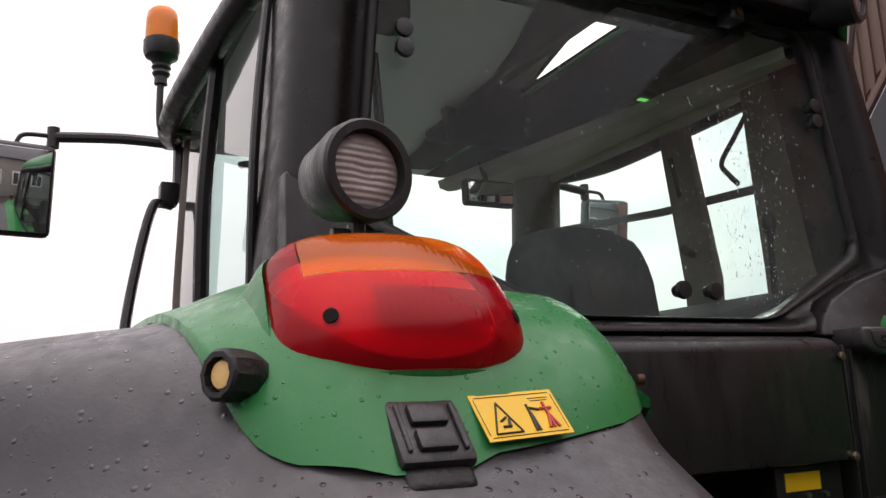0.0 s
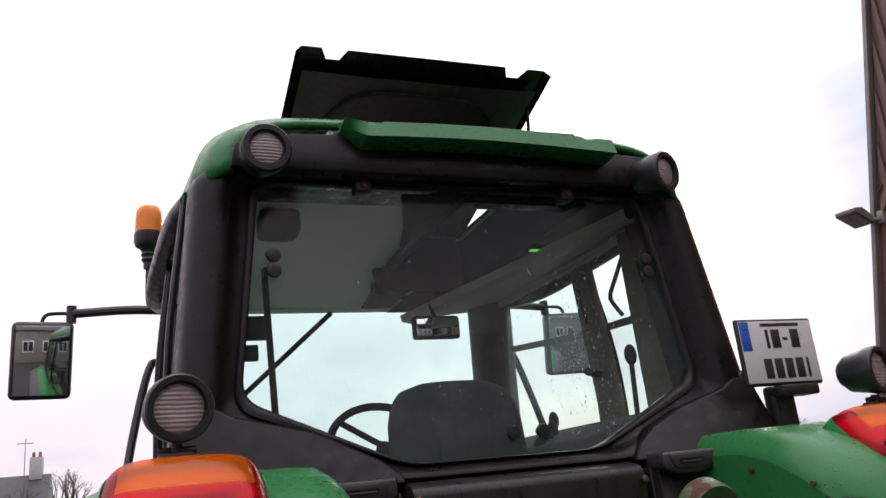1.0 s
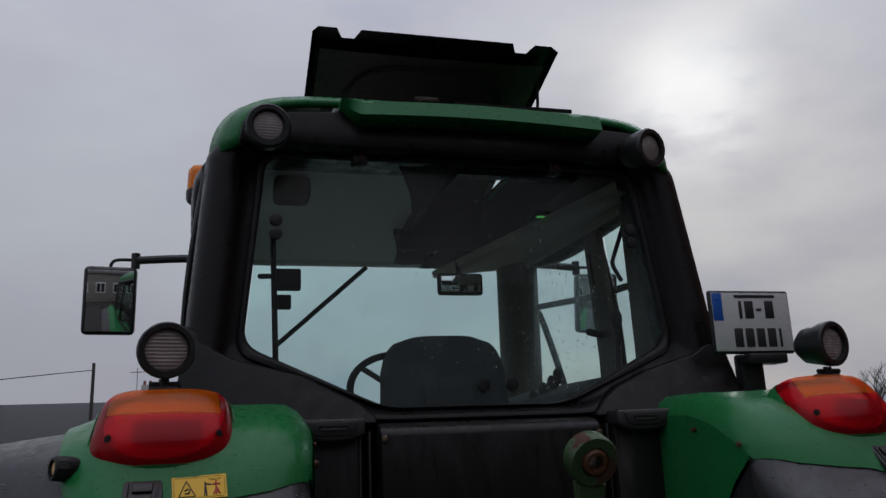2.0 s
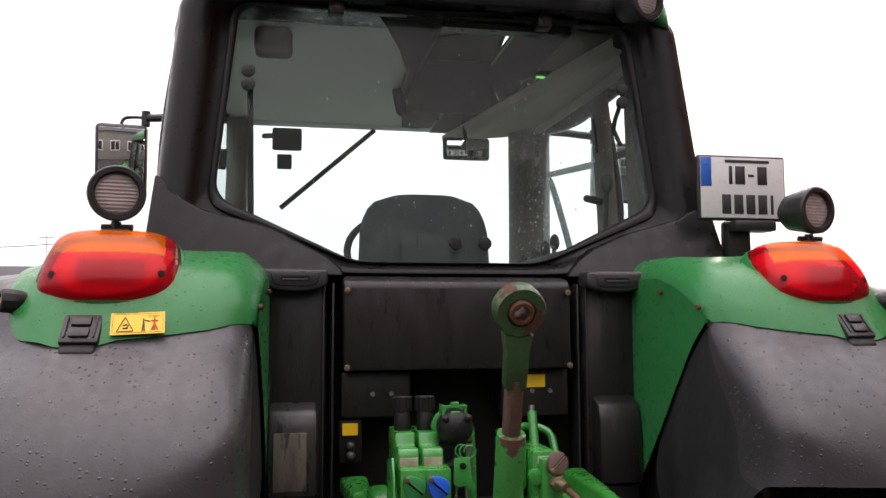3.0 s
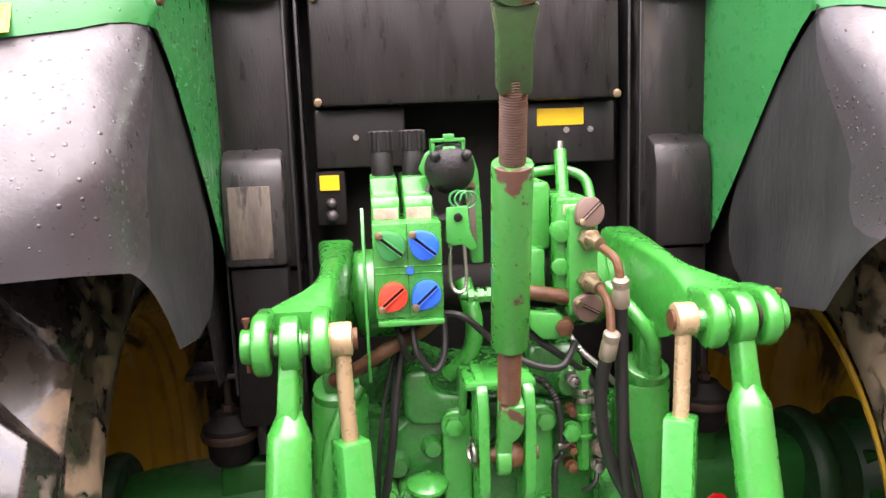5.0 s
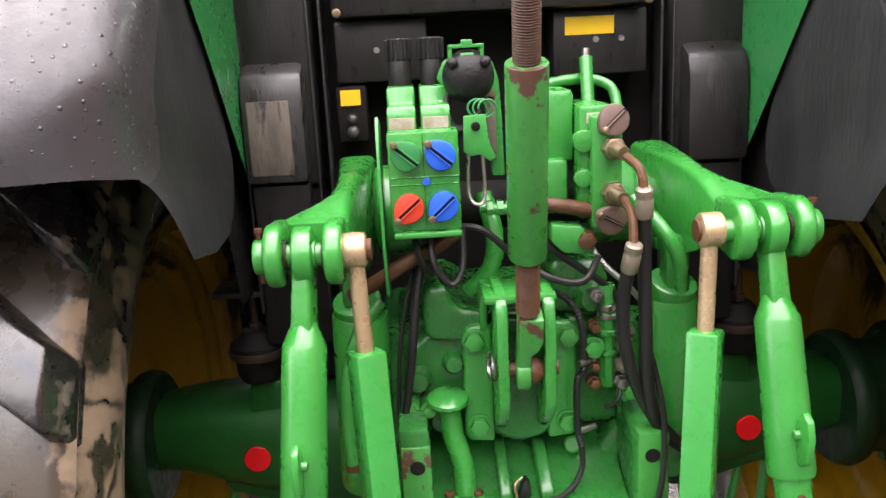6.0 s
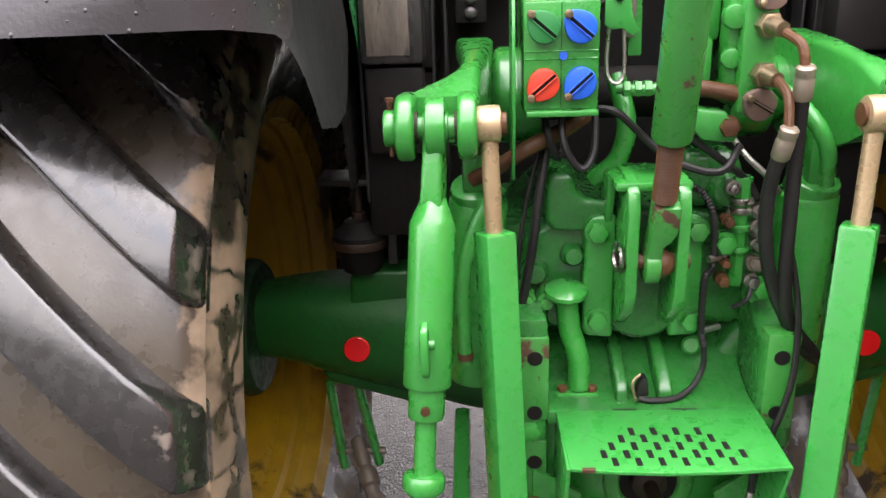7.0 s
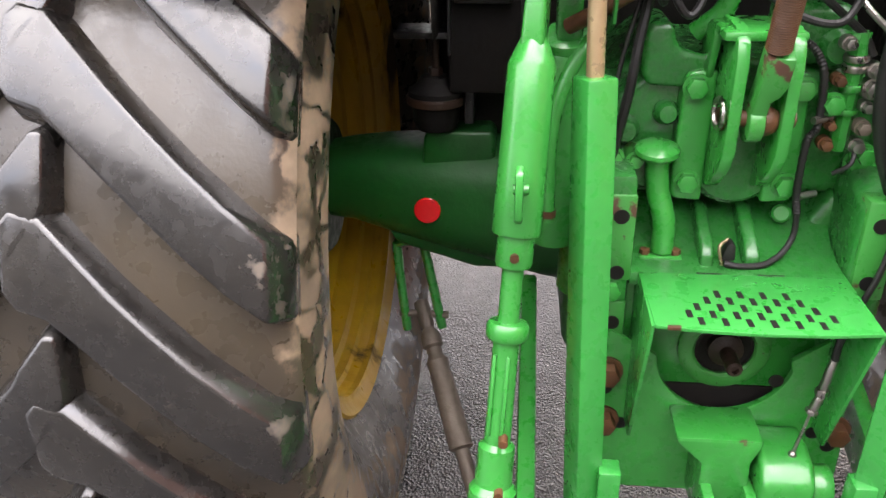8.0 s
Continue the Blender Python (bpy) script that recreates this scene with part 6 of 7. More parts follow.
    sheet(bm, [[Vector((s * (0.487 + inset(0.58 + (-0.28 - y) * 0.85 if y < -0.28 else 0.0)), y, lerp(b, t, k / 6))) for k in range(7)] for y, t, b in zip(ys, tops, bots)], 0.008)
    part("fender_side", bm, green_panel, fender, "green inner fender wall")
    # dark sheet added to close the slit between flap and wall as shade
    bm = B()
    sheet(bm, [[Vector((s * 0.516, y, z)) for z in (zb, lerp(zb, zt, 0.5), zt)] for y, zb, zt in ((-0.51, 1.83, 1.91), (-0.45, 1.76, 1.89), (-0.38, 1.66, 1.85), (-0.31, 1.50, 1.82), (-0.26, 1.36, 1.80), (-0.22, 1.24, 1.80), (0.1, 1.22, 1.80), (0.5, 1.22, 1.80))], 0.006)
    part("arch_liner", bm, dark_under, fender, "dark sheet added to stand in for shade behind the flap")
    for x, y, z in ((0.500, -0.50, 1.934), (0.488, -0.33, 1.972)):
        part("screw", rod(B(), (s * x, y, z), (s * (x - 0.009), y - 0.003, z), 0.0065, n=14, bev=0.002), rusty, fender)

    # tail lamp
    c0 = Vector((s * 0.797, -0.505, 2.022))
    ex, ev = Vector((s, 0, 0)), Vector((0, 0.70, 0.72)).normalized()
    en = Vector((0, -0.72, 0.70)).normalized()

    def lamp(t, v, out=0.0, grow=1.0):
        """Rounded tail lamp body: t across its width at height v, both from -1 to 1."""
        n = 5.0
        u = t * max(0.0, 1 - abs(v) ** n) ** (1 / n)
        r = min(1.0, (abs(u) ** n + abs(v) ** n) ** (1 / n))
        bulge = 0.036 * (1 - r ** 7) ** 0.6
        return c0 + ex * (u * 0.131 * grow * (1 - 0.07 * v)) + ev * (v * (0.090 if v > 0 else 0.098) * grow - 0.004 - 0.003 * u * u) + en * (bulge + 0.012 + out - 0.016 * v * v) + Vector((0, 0.052 * u * u, 0))

    def lamp_rows(v0, v1, k, out=0.0, grow=1.0, t0=-1.0, t1=1.0):
        vs = [math.sin(lerp(math.asin(v0), math.asin(v1), j / k)) for j in range(k + 1)]
        a0, a1 = math.asin(t0), math.asin(t1)
        return [[lamp(math.sin(lerp(a0, a1, i / 26)), v, out, grow) for i in range(27)] for v in vs]

    bm = sheet(B(), lamp_rows(-0.999, -0.13, 16), 0.003 * s)
    for t0, t1 in ((-1.0, -0.83), (0.83, 1.0)):
        sheet(bm, lamp_rows(-0.13, 0.999, 14, 0.0, 1.0, t0, t1), 0.003 * s)
    tail = part("tail_lamp", bm, red_lens, fender, "red tail lamp lens", smooth=60)
    bm = sheet(B(), lamp_rows(-0.11, 0.999, 14, 0.0, 1.0, -0.82, 0.82), 0.003 * s)
    part("turn_lamp", bm, amber_lens, fender, "amber turn signal lens above the red lens", smooth=60)
    bm = sheet(B(), lamp_rows(-0.999, 0.999, 20, -0.027, 0.945), 0.02 * s)
    part("lamp_body", bm, lamp_white, fender, "white reflector behind the lenses", smooth=60)
    bm = sheet(B(), [[lamp(-s * lerp(-0.55, 0.38, i / 12), lerp(-0.68, -0.20, j / 6), -0.013) for i in range(13)] for j in range(7)], 0.004 * s)
    part("bulb_bay", bm, lamp_bay, fender, "grey bulb bay behind the red lens")
    for t, v in ((0.72, -0.66), (-0.80, -0.60)):
        q = lamp(t, v)
        nq = (lamp(t + 0.02, v) - q).cross(lamp(t, v + 0.02) - q).normalized()
        nq = nq if nq.dot(en) > 0 else -nq
        part("lens_screw", rod(B(), q - nq * 0.008, q + nq * 0.0012, 0.0075, n=16), dark_under, fender, "dark lens screw recess")

    # green pod that carries the lamp
    rim_pts = [(math.cos(2 * math.pi * k / 64), math.sin(2 * math.pi * k / 64)) for k in range(64)]

    def pod(cu, cv, grow, out):
        n = 5.0
        r = (abs(cu) ** n + abs(cv) ** n) ** (-1 / n)
        u, v = cu * r, cv * r
        q = c0 + ex * (u * 0.131 * grow * (1 - 0.07 * v)) + ev * (v * (0.090 if v > 0 else 0.098) * grow - 0.004 - 0.003 * u * u) + Vector((0, 0.052 * u * u, 0))
        return q + en * (0.012 + out - 0.016 * v * v)

    bm = sheet(B(), [[pod(cu, cv, g, o) for cu, cv in rim_pts] for g, o in ((0.985, -0.020), (1.0, -0.004), (1.025, 0.002), (1.055, -0.004), (1.09, -0.022), (1.15, -0.055), (1.20, -0.09))], 0, closed=True)
    part("lamp_pod", bm, green_panel, fender, "green lip moulded round the tail lamp", smooth=70)

    # work lamp on a clip above the tail lamp
    wl = Vector((s * 0.808, -0.40, 2.180))
    face = Vector((0.20 if s < 0 else 0.42, -1.0, -0.04)).normalized() if s < 0 else Vector((0.24, -0.97, -0.03)).normalized()
    if s > 0:
        wl = Vector((0.871, -0.385, 2.182))
    bm = B()
    lathe(bm, wl, face, [(-0.075, 0.0), (-0.072, 0.03), (-0.05, 0.048), (-0.01, 0.055), (0.010, 0.060), (0.03, 0.060), (0.034, 0.057), (0.034, 0.047), (0.022, 0.0455), (0.02, 0.0)], 40)
    part("work_lamp", bm, black_trim, fender, "round black work lamp")
    bm = B()
    lathe(bm, wl, face, [(0.0205, 0.0), (0.026, 0.02), (0.0245, 0.036), (0.0215, 0.045), (0.020, 0.045), (0.019, 0.0)], 36)
    part("lamp_glass", bm, lamp_glass, fender, "ribbed pinkish lamp glass")
    bm = B()
    tube(bm, [wl + Vector((0, 0.0, -0.06)), wl + Vector((0, 0.0, -0.085)), Vector((wl.x, -0.40, 2.095))], 0.011, 10, 4)
    box(bm, (wl.x - 0.03, wl.y - 0.012, 2.085), (wl.x + 0.03, wl.y + 0.02, 2.105), 0.004)
    rod(bm, wl + Vector((-0.03, 0, -0.072)), wl + Vector((0.035, 0, -0.072)), 0.007, n=10)
    part("lamp_clip", bm, black_trim, fender)

    # socket, warning label, side lamp
    def on_cap(x, z):
        """Place and outward direction on the back of the cap."""
        best = min((abs(cap_place(u, x).z - z), u) for u in [0.6 + 0.3 * i / 300 for i in range(301)])[1]
        p = cap_place(best, x)
        q = cap_place(best + 0.01, x)
        r = cap_place(best, x + 0.01)
        nn = (q - p).cross(r - p).normalized()
        if nn.y > 0:
            nn.negate()
        return p, nn

    p, nn = on_cap(0.822, 1.892)
    fr_m = Matrix.Translation(p - nn * 0.005) @ nn.to_track_quat("-Y", "Z").to_matrix().to_4x4()
    bm = B()
    box(bm, (-0.036, -0.010, -0.036), (0.036, 0.01, 0.036), 0.006, m=fr_m)
    box(bm, (-0.018, -0.0165, 0.002), (0.018, -0.004, 0.024), 0.003, m=fr_m)
    box(bm, (-0.018, -0.0165, -0.026), (0.018, -0.004, -0.004), 0.003, m=fr_m)
    for k in (-1, 1):
        box(bm, (k * 0.0265 - 0.002, -0.0135, -0.026), (k * 0.0265 + 0.002, -0.006, 0.026), 0.001, 1, m=fr_m)
    part("hitch_switch", bm, black_trim, fender, "black two-button rocker switch")
    # added black block stands in for the shaded recess below the switch
    part("switch_boot", box(B(), (-0.034, -0.002, -0.058), (0.032, 0.016, -0.030), 0.008, 3, m=fr_m), hose_black, fender, "black block standing in for the dark recess under the switch")
    if s < 0:
        p, nn = on_cap(0.722, 1.902)
        fm = Matrix.Translation(p + nn * 0.0012) @ nn.to_track_quat("-Y", "Z").to_matrix().to_4x4() @ pose(0, 0, 0, 0, -3, 0)
        st = part("warning_label", box(B(), (-0.049, -0.001, -0.026), (0.049, 0.0, 0.026), 0.0, m=fm), sticker_yellow, fender, "yellow warning label with black pictograms")
        bm = B()
        tri = [(-0.038, -0.019), (-0.008, -0.019), (-0.023, 0.015)]
        for a, b in zip(tri, tri[1:] + tri[:1]):
            A, C = Vector((a[0], -0.0016, a[1])), Vector((b[0], -0.0016, b[1]))
            rod(bm, A, C, 0.0009, n=6, m=fm)
        for a, b in (((-0.027, -0.012), (-0.018, -0.012)), ((-0.027, -0.006), (-0.02, -0.002)), ((-0.02, -0.012), (-0.017, -0.004)), ((0.008, -0.02), (0.010, 0.0)), ((0.012, -0.02), (0.011, 0.0)), ((0.010, 0.0), (0.010, 0.010)), ((0.011, 0.006), (0.022, 0.003))):
            rod(bm, Vector((a[0], -0.0015, a[1])), Vector((b[0], -0.0015, b[1])), 0.0014, n=6, m=fm)
        for a, b in (((-0.044, 0.0222), (0.044, 0.0222)), ((-0.044, -0.0225), (0.044, -0.0225)), ((-0.0455, -0.02), (-0.0455, 0.02)), ((0.0455, -0.02), (0.0455, 0.02)), ((0.016, 0.017), (0.040, 0.017)), ((0.018, 0.014), (0.038, 0.014))):
            rod(bm, Vector((a[0], -0.0013, a[1])), Vector((b[0], -0.0013, b[1])), 0.0004, n=4, m=fm)
        part("label_print", bm, sticker_ink, fender)
        bm = B()
        for a, b in (((0.030, -0.018), (0.030, 0.011)), ((0.024, 0.004), (0.037, 0.004)), ((0.025, -0.018), (0.030, -0.004)), ((0.036, -0.018), (0.031, -0.004))):
            rod(bm, Vector((a[0], -0.0015, a[1])), Vector((b[0], -0.0015, b[1])), 0.0017, n=6, m=fm)
        part("label_print", bm, sticker_red, fender)
    pl = Vector((s * 0.972, -0.525, 1.946))
    dl = Vector((s * 0.86, -0.50, 0.06)).normalized()
    bm = B()
    lathe(bm, pl, dl, [(-0.03, 0.018), (-0.016, 0.023), (0.0, 0.0245), (0.018, 0.024), (0.021, 0.021), (0.021, 0.016), (0.012, 0.0155), (0.012, 0.0)], 10)
    part("side_lamp", bm, hose_black, fender, "small round rubber bodied lamp")
    # added black ball in place of the shaded gap behind the lamp
    part("lamp_grommet", ball(B(), pl - dl * 0.026 + Vector((0, 0.004, -0.016)), 0.030, (1.0, 0.8, 1.0), 16), hose_black, fender)
    bm = B()
    lathe(bm, pl + dl * 0.0125, dl, [(0, 0.0145), (0.004, 0.012), (0.006, 0.0)], 20)
    part("side_lamp_lens", bm, cream_lens, fender, "cream yellow lens")

# -- number plate on a black stem, right fender --
np_ob = part("number_plate", box(B(), (0.706, -0.128, 2.186), (0.984, -0.112, 2.378), 0.012, 3), black_trim, tractor, "white number plate in a black frame")
part("plate_face", box(B(), (0.713, -0.1305, 2.194), (0.977, -0.127, 2.370), 0.004), plate_white, np_ob)
part("country_band", box(B(), (0.714, -0.132, 2.285), (0.747, -0.1285, 2.369), 0.003), plate_blue, np_ob)
for x0, x1, z0, z1 in ((0.802, 0.812, 2.292, 2.345), (0.822, 0.852, 2.292, 2.345), (0.862, 0.880, 2.314, 2.322), (0.892, 0.922, 2.292, 2.345),
                       (0.778, 0.806, 2.206, 2.262), (0.816, 0.844, 2.206, 2.262), (0.854, 0.882, 2.206, 2.262), (0.892, 0.920, 2.206, 2.262), (0.932, 0.940, 2.206, 2.262)):
    part("plate_bar", box(B(), (x0, -0.1325, z0), (x1, -0.129, z1), 0.001), sticker_ink, np_ob)
part("plate_bar", box(B(), (0.79, -0.132, 2.355), (0.93, -0.129, 2.363), 0.0), sticker_ink, np_ob)
bm = B()
box(bm, (0.80, -0.12, 2.06), (0.875, -0.07, 2.19), 0.012)
box(bm, (0.80, -0.16, 2.155), (0.93, -0.09, 2.185), 0.006)
part("plate_stem", bm, black_trim, np_ob)

# -- back of the cab below the window --
part("cab_bulkhead", box(B(), (-0.54, -0.02, 1.0), (0.54, 0.02, 2.06), 0.004), dark_under, tractor)
part("front_bulkhead", box(B(), (-0.54, 1.46, 1.0), (0.54, 1.5, 2.0), 0.004), dark_under, tractor)
for s in (-1, 1):
    part("cab_side_wall", box(B(), (s * 0.50, 0.02, 1.0), (s * 0.54, 0.62, 1.978), 0.004), dark_under, tractor)
    part("wheel_arch_shelf", box(B(), (s * 0.50, 0.022, 1.98), (s * 0.75, 0.62, 2.02), 0.004), dark_under, tractor)
# unseen floor, kept pale to bounce light up to the headliner
floor_mat = surface("grey_rubber_floor_mat", (0.16, 0.15, 0.14), (0.11, 0.1, 0.09), rough=0.7, amount=0.6, bump=0.2)
part("cab_floor", box(B(), (-0.50, 0.022, 1.18), (0.50, 1.458, 1.22), 0.006), floor_mat, tractor, "grey cab floor mat added to bounce light up")
bm = B()
prism(bm, [(-0.176, 1.776), (-0.17, 1.995), (-0.155, 2.012), (-0.11, 2.02), (-0.02, 2.02), (-0.02, 1.776)], "x", -0.303, 0.303, 0.010)
pan = part("rear_panel", bm, black_panel, tractor, "wide black cover panel with four brass screws")
for x, z in ((-0.293, 1.98), (0.293, 1.976), (0.296, 1.784), (-0.293, 1.785)):
    part("panel_screw", rod(rod(B(), (x, -0.172, z), (x, -0.181, z), 0.0085, n=16, bev=0.002), (x, -0.18, z), (x, -0.182, z), 0.004, n=6), brass, pan)
for x0, x1, z0 in ((-0.305, -0.125, 1.655), (0.12, 0.305, 1.648)):
    part("lower_panel", box(B(), (x0, -0.135, z0), (x1, -0.02, 1.772), 0.006), black_panel, tractor, "black lower cover panel")
    for k in (0.45, 0.72):
        part("panel_screw", rod(B(), (lerp(x0, x1, k), -0.134, 1.715), (lerp(x0, x1, k), -0.139, 1.715), 0.006, n=12), steel, tractor)
part("warning_label", box(B(), (0.143, -0.137, 1.725), (0.239, -0.1345, 1.759), 0.0), sticker_yellow, tractor, "small yellow label")
part("warning_label", box(B(), (-0.301, -0.137, 1.612), (-0.262, -0.1345, 1.642), 0.0), sticker_yellow, tractor, "small yellow label")
part("wall_socket", box(B(), (-0.31, -0.133, 1.54), (-0.25, -0.02, 1.65), 0.006), dark_under, tractor)
part("socket_lamp", ball(ball(B(), (-0.28, -0.135, 1.585), 0.011), (-0.28, -0.135, 1.56), 0.013), lamp_bay, tractor, "two small dark lamp domes")
for s in (-1, 1):
    bm = B()
    box(bm, (s * 0.345 - 0.0, -0.15, 1.46), (s * 0.498, -0.01, 2.02), 0.012)
    col = part("air_column", bm, black_panel, tractor, "black upright duct cover behind the cab corner")
    # lower length of the same column, near-black to stand in for shade
    part("column_base", box(B(), (s * 0.347, -0.135, 1.12), (s * 0.496, -0.01, 1.455), 0.012), dark_under, col)
    for x in (0.325, 0.349, 0.489):
        part("edge_rib", box(B(), (s * x, -0.156, 1.2), (s * (x + 0.006), -0.10, 2.0), 0.002), black_trim, col)
    bm = B()
    belly = [(s * (0.424 + 0.081 * math.cos(a)), 2.001 - 0.024 * math.sin(a)) for a in [math.pi * k / 14 for k in range(15)]]
    prism(bm, [(s * 0.343, 2.034), (s * 0.505, 2.034)] + belly, "y", -0.195, -0.02, 0.008, 3)
    lid = part("duct_lid", bm, lid_grey, col, "dark grey lid with a finger slot")
    part("lid_panel", prism(B(), [(s * 0.362, 2.026), (s * 0.486, 2.026), (s * 0.478, 1.998), (s * 0.462, 1.991), (s * 0.386, 1.991), (s * 0.370, 1.998)], "y", -0.199, -0.19, 0.003), lid_grey, lid)
    part("lid_recess", box(B(), (s * 0.424 - 0.036, -0.2005, 2.006), (s * 0.424 + 0.036, -0.197, 2.016), 0.0015), dark_under, lid, "dark finger slot")
    part("lid_grip", box(B(), (s * 0.424 - 0.032, -0.2025, 2.004), (s * 0.424 + 0.032, -0.198, 2.0095), 0.0015), lid_grey, lid)
    bm = B()
    prism(bm, [(-0.21, 1.475), (-0.205, 1.64), (-0.19, 1.68), (-0.15, 1.70), (-0.13, 1.70), (-0.13, 1.475)], "x", s * 0.366, s * 0.486, 0.012)
    part("corner_box", bm, box_dusty if s < 0 else black_panel, col, "black plastic corner box")
    if s < 0:
        part("dust_patch", box(B(), (-0.472, -0.2125, 1.492), (-0.392, -0.2065, 1.632), 0.002), dust_film, col, "pale dried dust on the box")
    part("corner_box_foot", prism(B(), [(-0.165, 1.30), (-0.19, 1.47), (-0.13, 1.47), (-0.13, 1.30)], "x", s * 0.37, s * 0.482, 0.008), black_panel, col)

# -- cab: rear frame, roof, sides --
IN = [(-0.588, 2.79), (-0.645, 2.238), (-0.266, 2.062), (0.250, 2.062), (0.625, 2.238), (0.552, 2.79)]
OUT = [(-0.750, 2.83), (-0.812, 2.035), (-0.30, 2.018), (0.30, 2.018), (0.808, 2.035), (0.728, 2.83)]


def dense(poly, n=6, rad=0.0):
    """Extra points on every side of a ring, corners cut round."""
    out = []
    k = len(poly)
    for i in range(k):
        p, a, b = Vector(poly[i]), Vector(poly[i - 1]), Vector(poly[(i + 1) % k])
        r = rad
        p0, p1 = p + (a - p).normalized() * r, p + (b - p).normalized() * r
        for j in range(n + 1):
            t = j / n
            out.append(p0 * (1 - t) ** 2 + p * 2 * t * (1 - t) + p1 * t * t)
    return out


def lean(z):
    """The back of the cab leans: lower sill stands further back."""
    return along([(2.02, -0.085), (2.062, -0.055), (2.24, 0.0), (2.80, 0.02)], z)[0]


def ring_at(f, dy, rad=0.05):
    """A ring part way from the window's edge to the outside of the frame."""
    return [Vector((p.x, lean(p.y) + dy, p.y)) for p in dense([tuple(Vector(a).lerp(Vector(b), f)) for a, b in zip(IN, OUT)], 6, rad)]


rings = [ring_at(f, dy, 0.05 + 0.015 * f) for f, dy in ((0.0, 0.03), (0.0, 0.004), (0.10, 0.004), (0.20, 0.002), (0.29, -0.004), (0.36, -0.020), (0.44, -0.030), (0.58, -0.034), (0.75, -0.030), (0.90, -0.012), (1.0, 0.03), (1.0, 0.16), (0.30, 0.16), (0.30, 0.05), (0.0, 0.03))]
bm = sheet(B(), rings, 0, closed=True)
frame_ob = part("cab_frame", bm, black_gloss, tractor, "black rear cab frame with wide corner pillars", smooth=50)
bm = sheet(B(), [ring_at(f, dy) for f, dy in ((-0.02, 0.008), (-0.01, -0.006), (0.04, -0.010), (0.10, -0.006), (0.12, 0.006))], 0, closed=True)
part("window_seal", bm, hose_black, frame_ob, "black rubber window seal", smooth=60)
# flanges running down under the sloping corners of the window
for s, pts in ((-1, [(-0.790, 2.29), (-0.746, 2.262), (-0.716, 2.224), (-0.662, 2.196), (-0.49, 2.152), (-0.346, 2.076), (-0.305, 2.040), (-0.30, 2.02), (-0.808, 2.035)]),
               (1, [(0.782, 2.25), (0.72, 2.222), (0.678, 2.196), (0.514, 2.150), (0.402, 2.104), (0.35, 2.066), (0.318, 2.036), (0.312, 2.02), (0.806, 2.035)])):
    bm = B()
    tmp = bmesh.new()
    front = [tmp.verts.new((x, lean(z) - 0.046, z)) for x, z in pts]
    rear = [tmp.verts.new((x, lean(z) + 0.02, z)) for x, z in pts]
    tmp.faces.new(front)
    tmp.faces.new(rear[::-1])
    for i in range(len(pts)):
        j = (i + 1) % len(pts)
        tmp.faces.new((front[i], rear[i], rear[j], front[j]))
    join(bm, soften(tmp, 0.008, 3))
    part("corner_flange", bm, black_gloss, frame_ob, "black flange under the window corner", smooth=40)
bm = B()
gl = dense([(x * 0.99, z) for x, z in IN], 6, 0.05)
f0 = [bm.verts.new((p.x, lean(p.y) + 0.012, p.y)) for p in gl]
bm.faces.new(f0)
bmesh.ops.triangulate(bm, faces=bm.faces[:])
rw = part("rear_window", bm, cab_glass, tractor, "tinted rear window spotted with rain", smooth=20)
rw.visible_shadow = False
for s, xs in ((-1, -0.558), (1, 0.535)):
    for z in (2.592, 2.552):
        y = lean(z)
        part("window_knob", lathe(B(), (xs, y + 0.006, z), (0, -1, 0), [(0, 0.012), (0.008, 0.014), (0.02, 0.019), (0.028, 0.017), (0.03, 0.0)], 20), black_trim, rw, "round black fixing knob")
for x in (0.013, 0.097):
    part("window_knob", lathe(B(), (x, lean(2.117) + 0.006, 2.117), (0, -1, 0), [(0, 0.012), (0.008, 0.014), (0.02, 0.019), (0.028, 0.017), (0.03, 0.0)], 20), black_trim, rw, "round black fixing knob")
for x in (-0.318, 0.293):
    part("window_hinge", box(B(), (x - 0.022, -0.02, 2.765), (x + 0.022, 0.03, 2.81), 0.006), black_trim, rw)
    part("hinge_bolt", rod(B(), (x, -0.02, 2.785), (x, -0.026, 2.785), 0.009, n=12), rusty, rw)

# rain drops on the rear window
rnd = random.Random(4)
bm = B()
for i in range(1100):
    if i < 820:
        x = rnd.gauss(0.28, 0.085)
        z = rnd.uniform(2.09, 2.62)
    else:
        x, z = rnd.uniform(-0.5, 0.5), rnd.uniform(2.15, 2.68)
    if abs(x) > 0.60 - max(0, 2.24 - z) * 2.0:
        continue
    r = rnd.choice((0.0005, 0.0007, 0.0008, 0.0010, 0.0015))
    tmp = bmesh.new()
    bmesh.ops.create_icosphere(tmp, subdivisions=1, radius=r, matrix=Matrix.Translation((x, lean(z) + 0.0115, z)) @ Matrix.Diagonal((1, 0.5, rnd.choice((1.0, 1.1, 1.3, 1.7, 3.2)), 1)))
    join(bm, tmp)
part("rain_drops", bm, rain_drop, rw, "fine rain drops and runs")

# roof: green cap with a black underside, black rear brow
bm = B()
def roof_row(y):
    """Half width, top and bottom height along the roof."""
    return along([(-0.05, 0.650, 2.942, 2.80), (-0.01, 0.700, 2.972, 2.785), (0.06, 0.736, 2.992, 2.775), (0.3, 0.755, 3.005, 2.775), (0.6, 0.77, 3.01, 2.775), (1.1, 0.78, 3.0, 2.775), (1.5, 0.74, 2.97, 2.82), (1.68, 0.66, 2.92, 2.87)], y)
RX = [0.0, 0.1, 0.2, 0.3, 0.36, 0.412, 0.47, 0.53, 0.58]
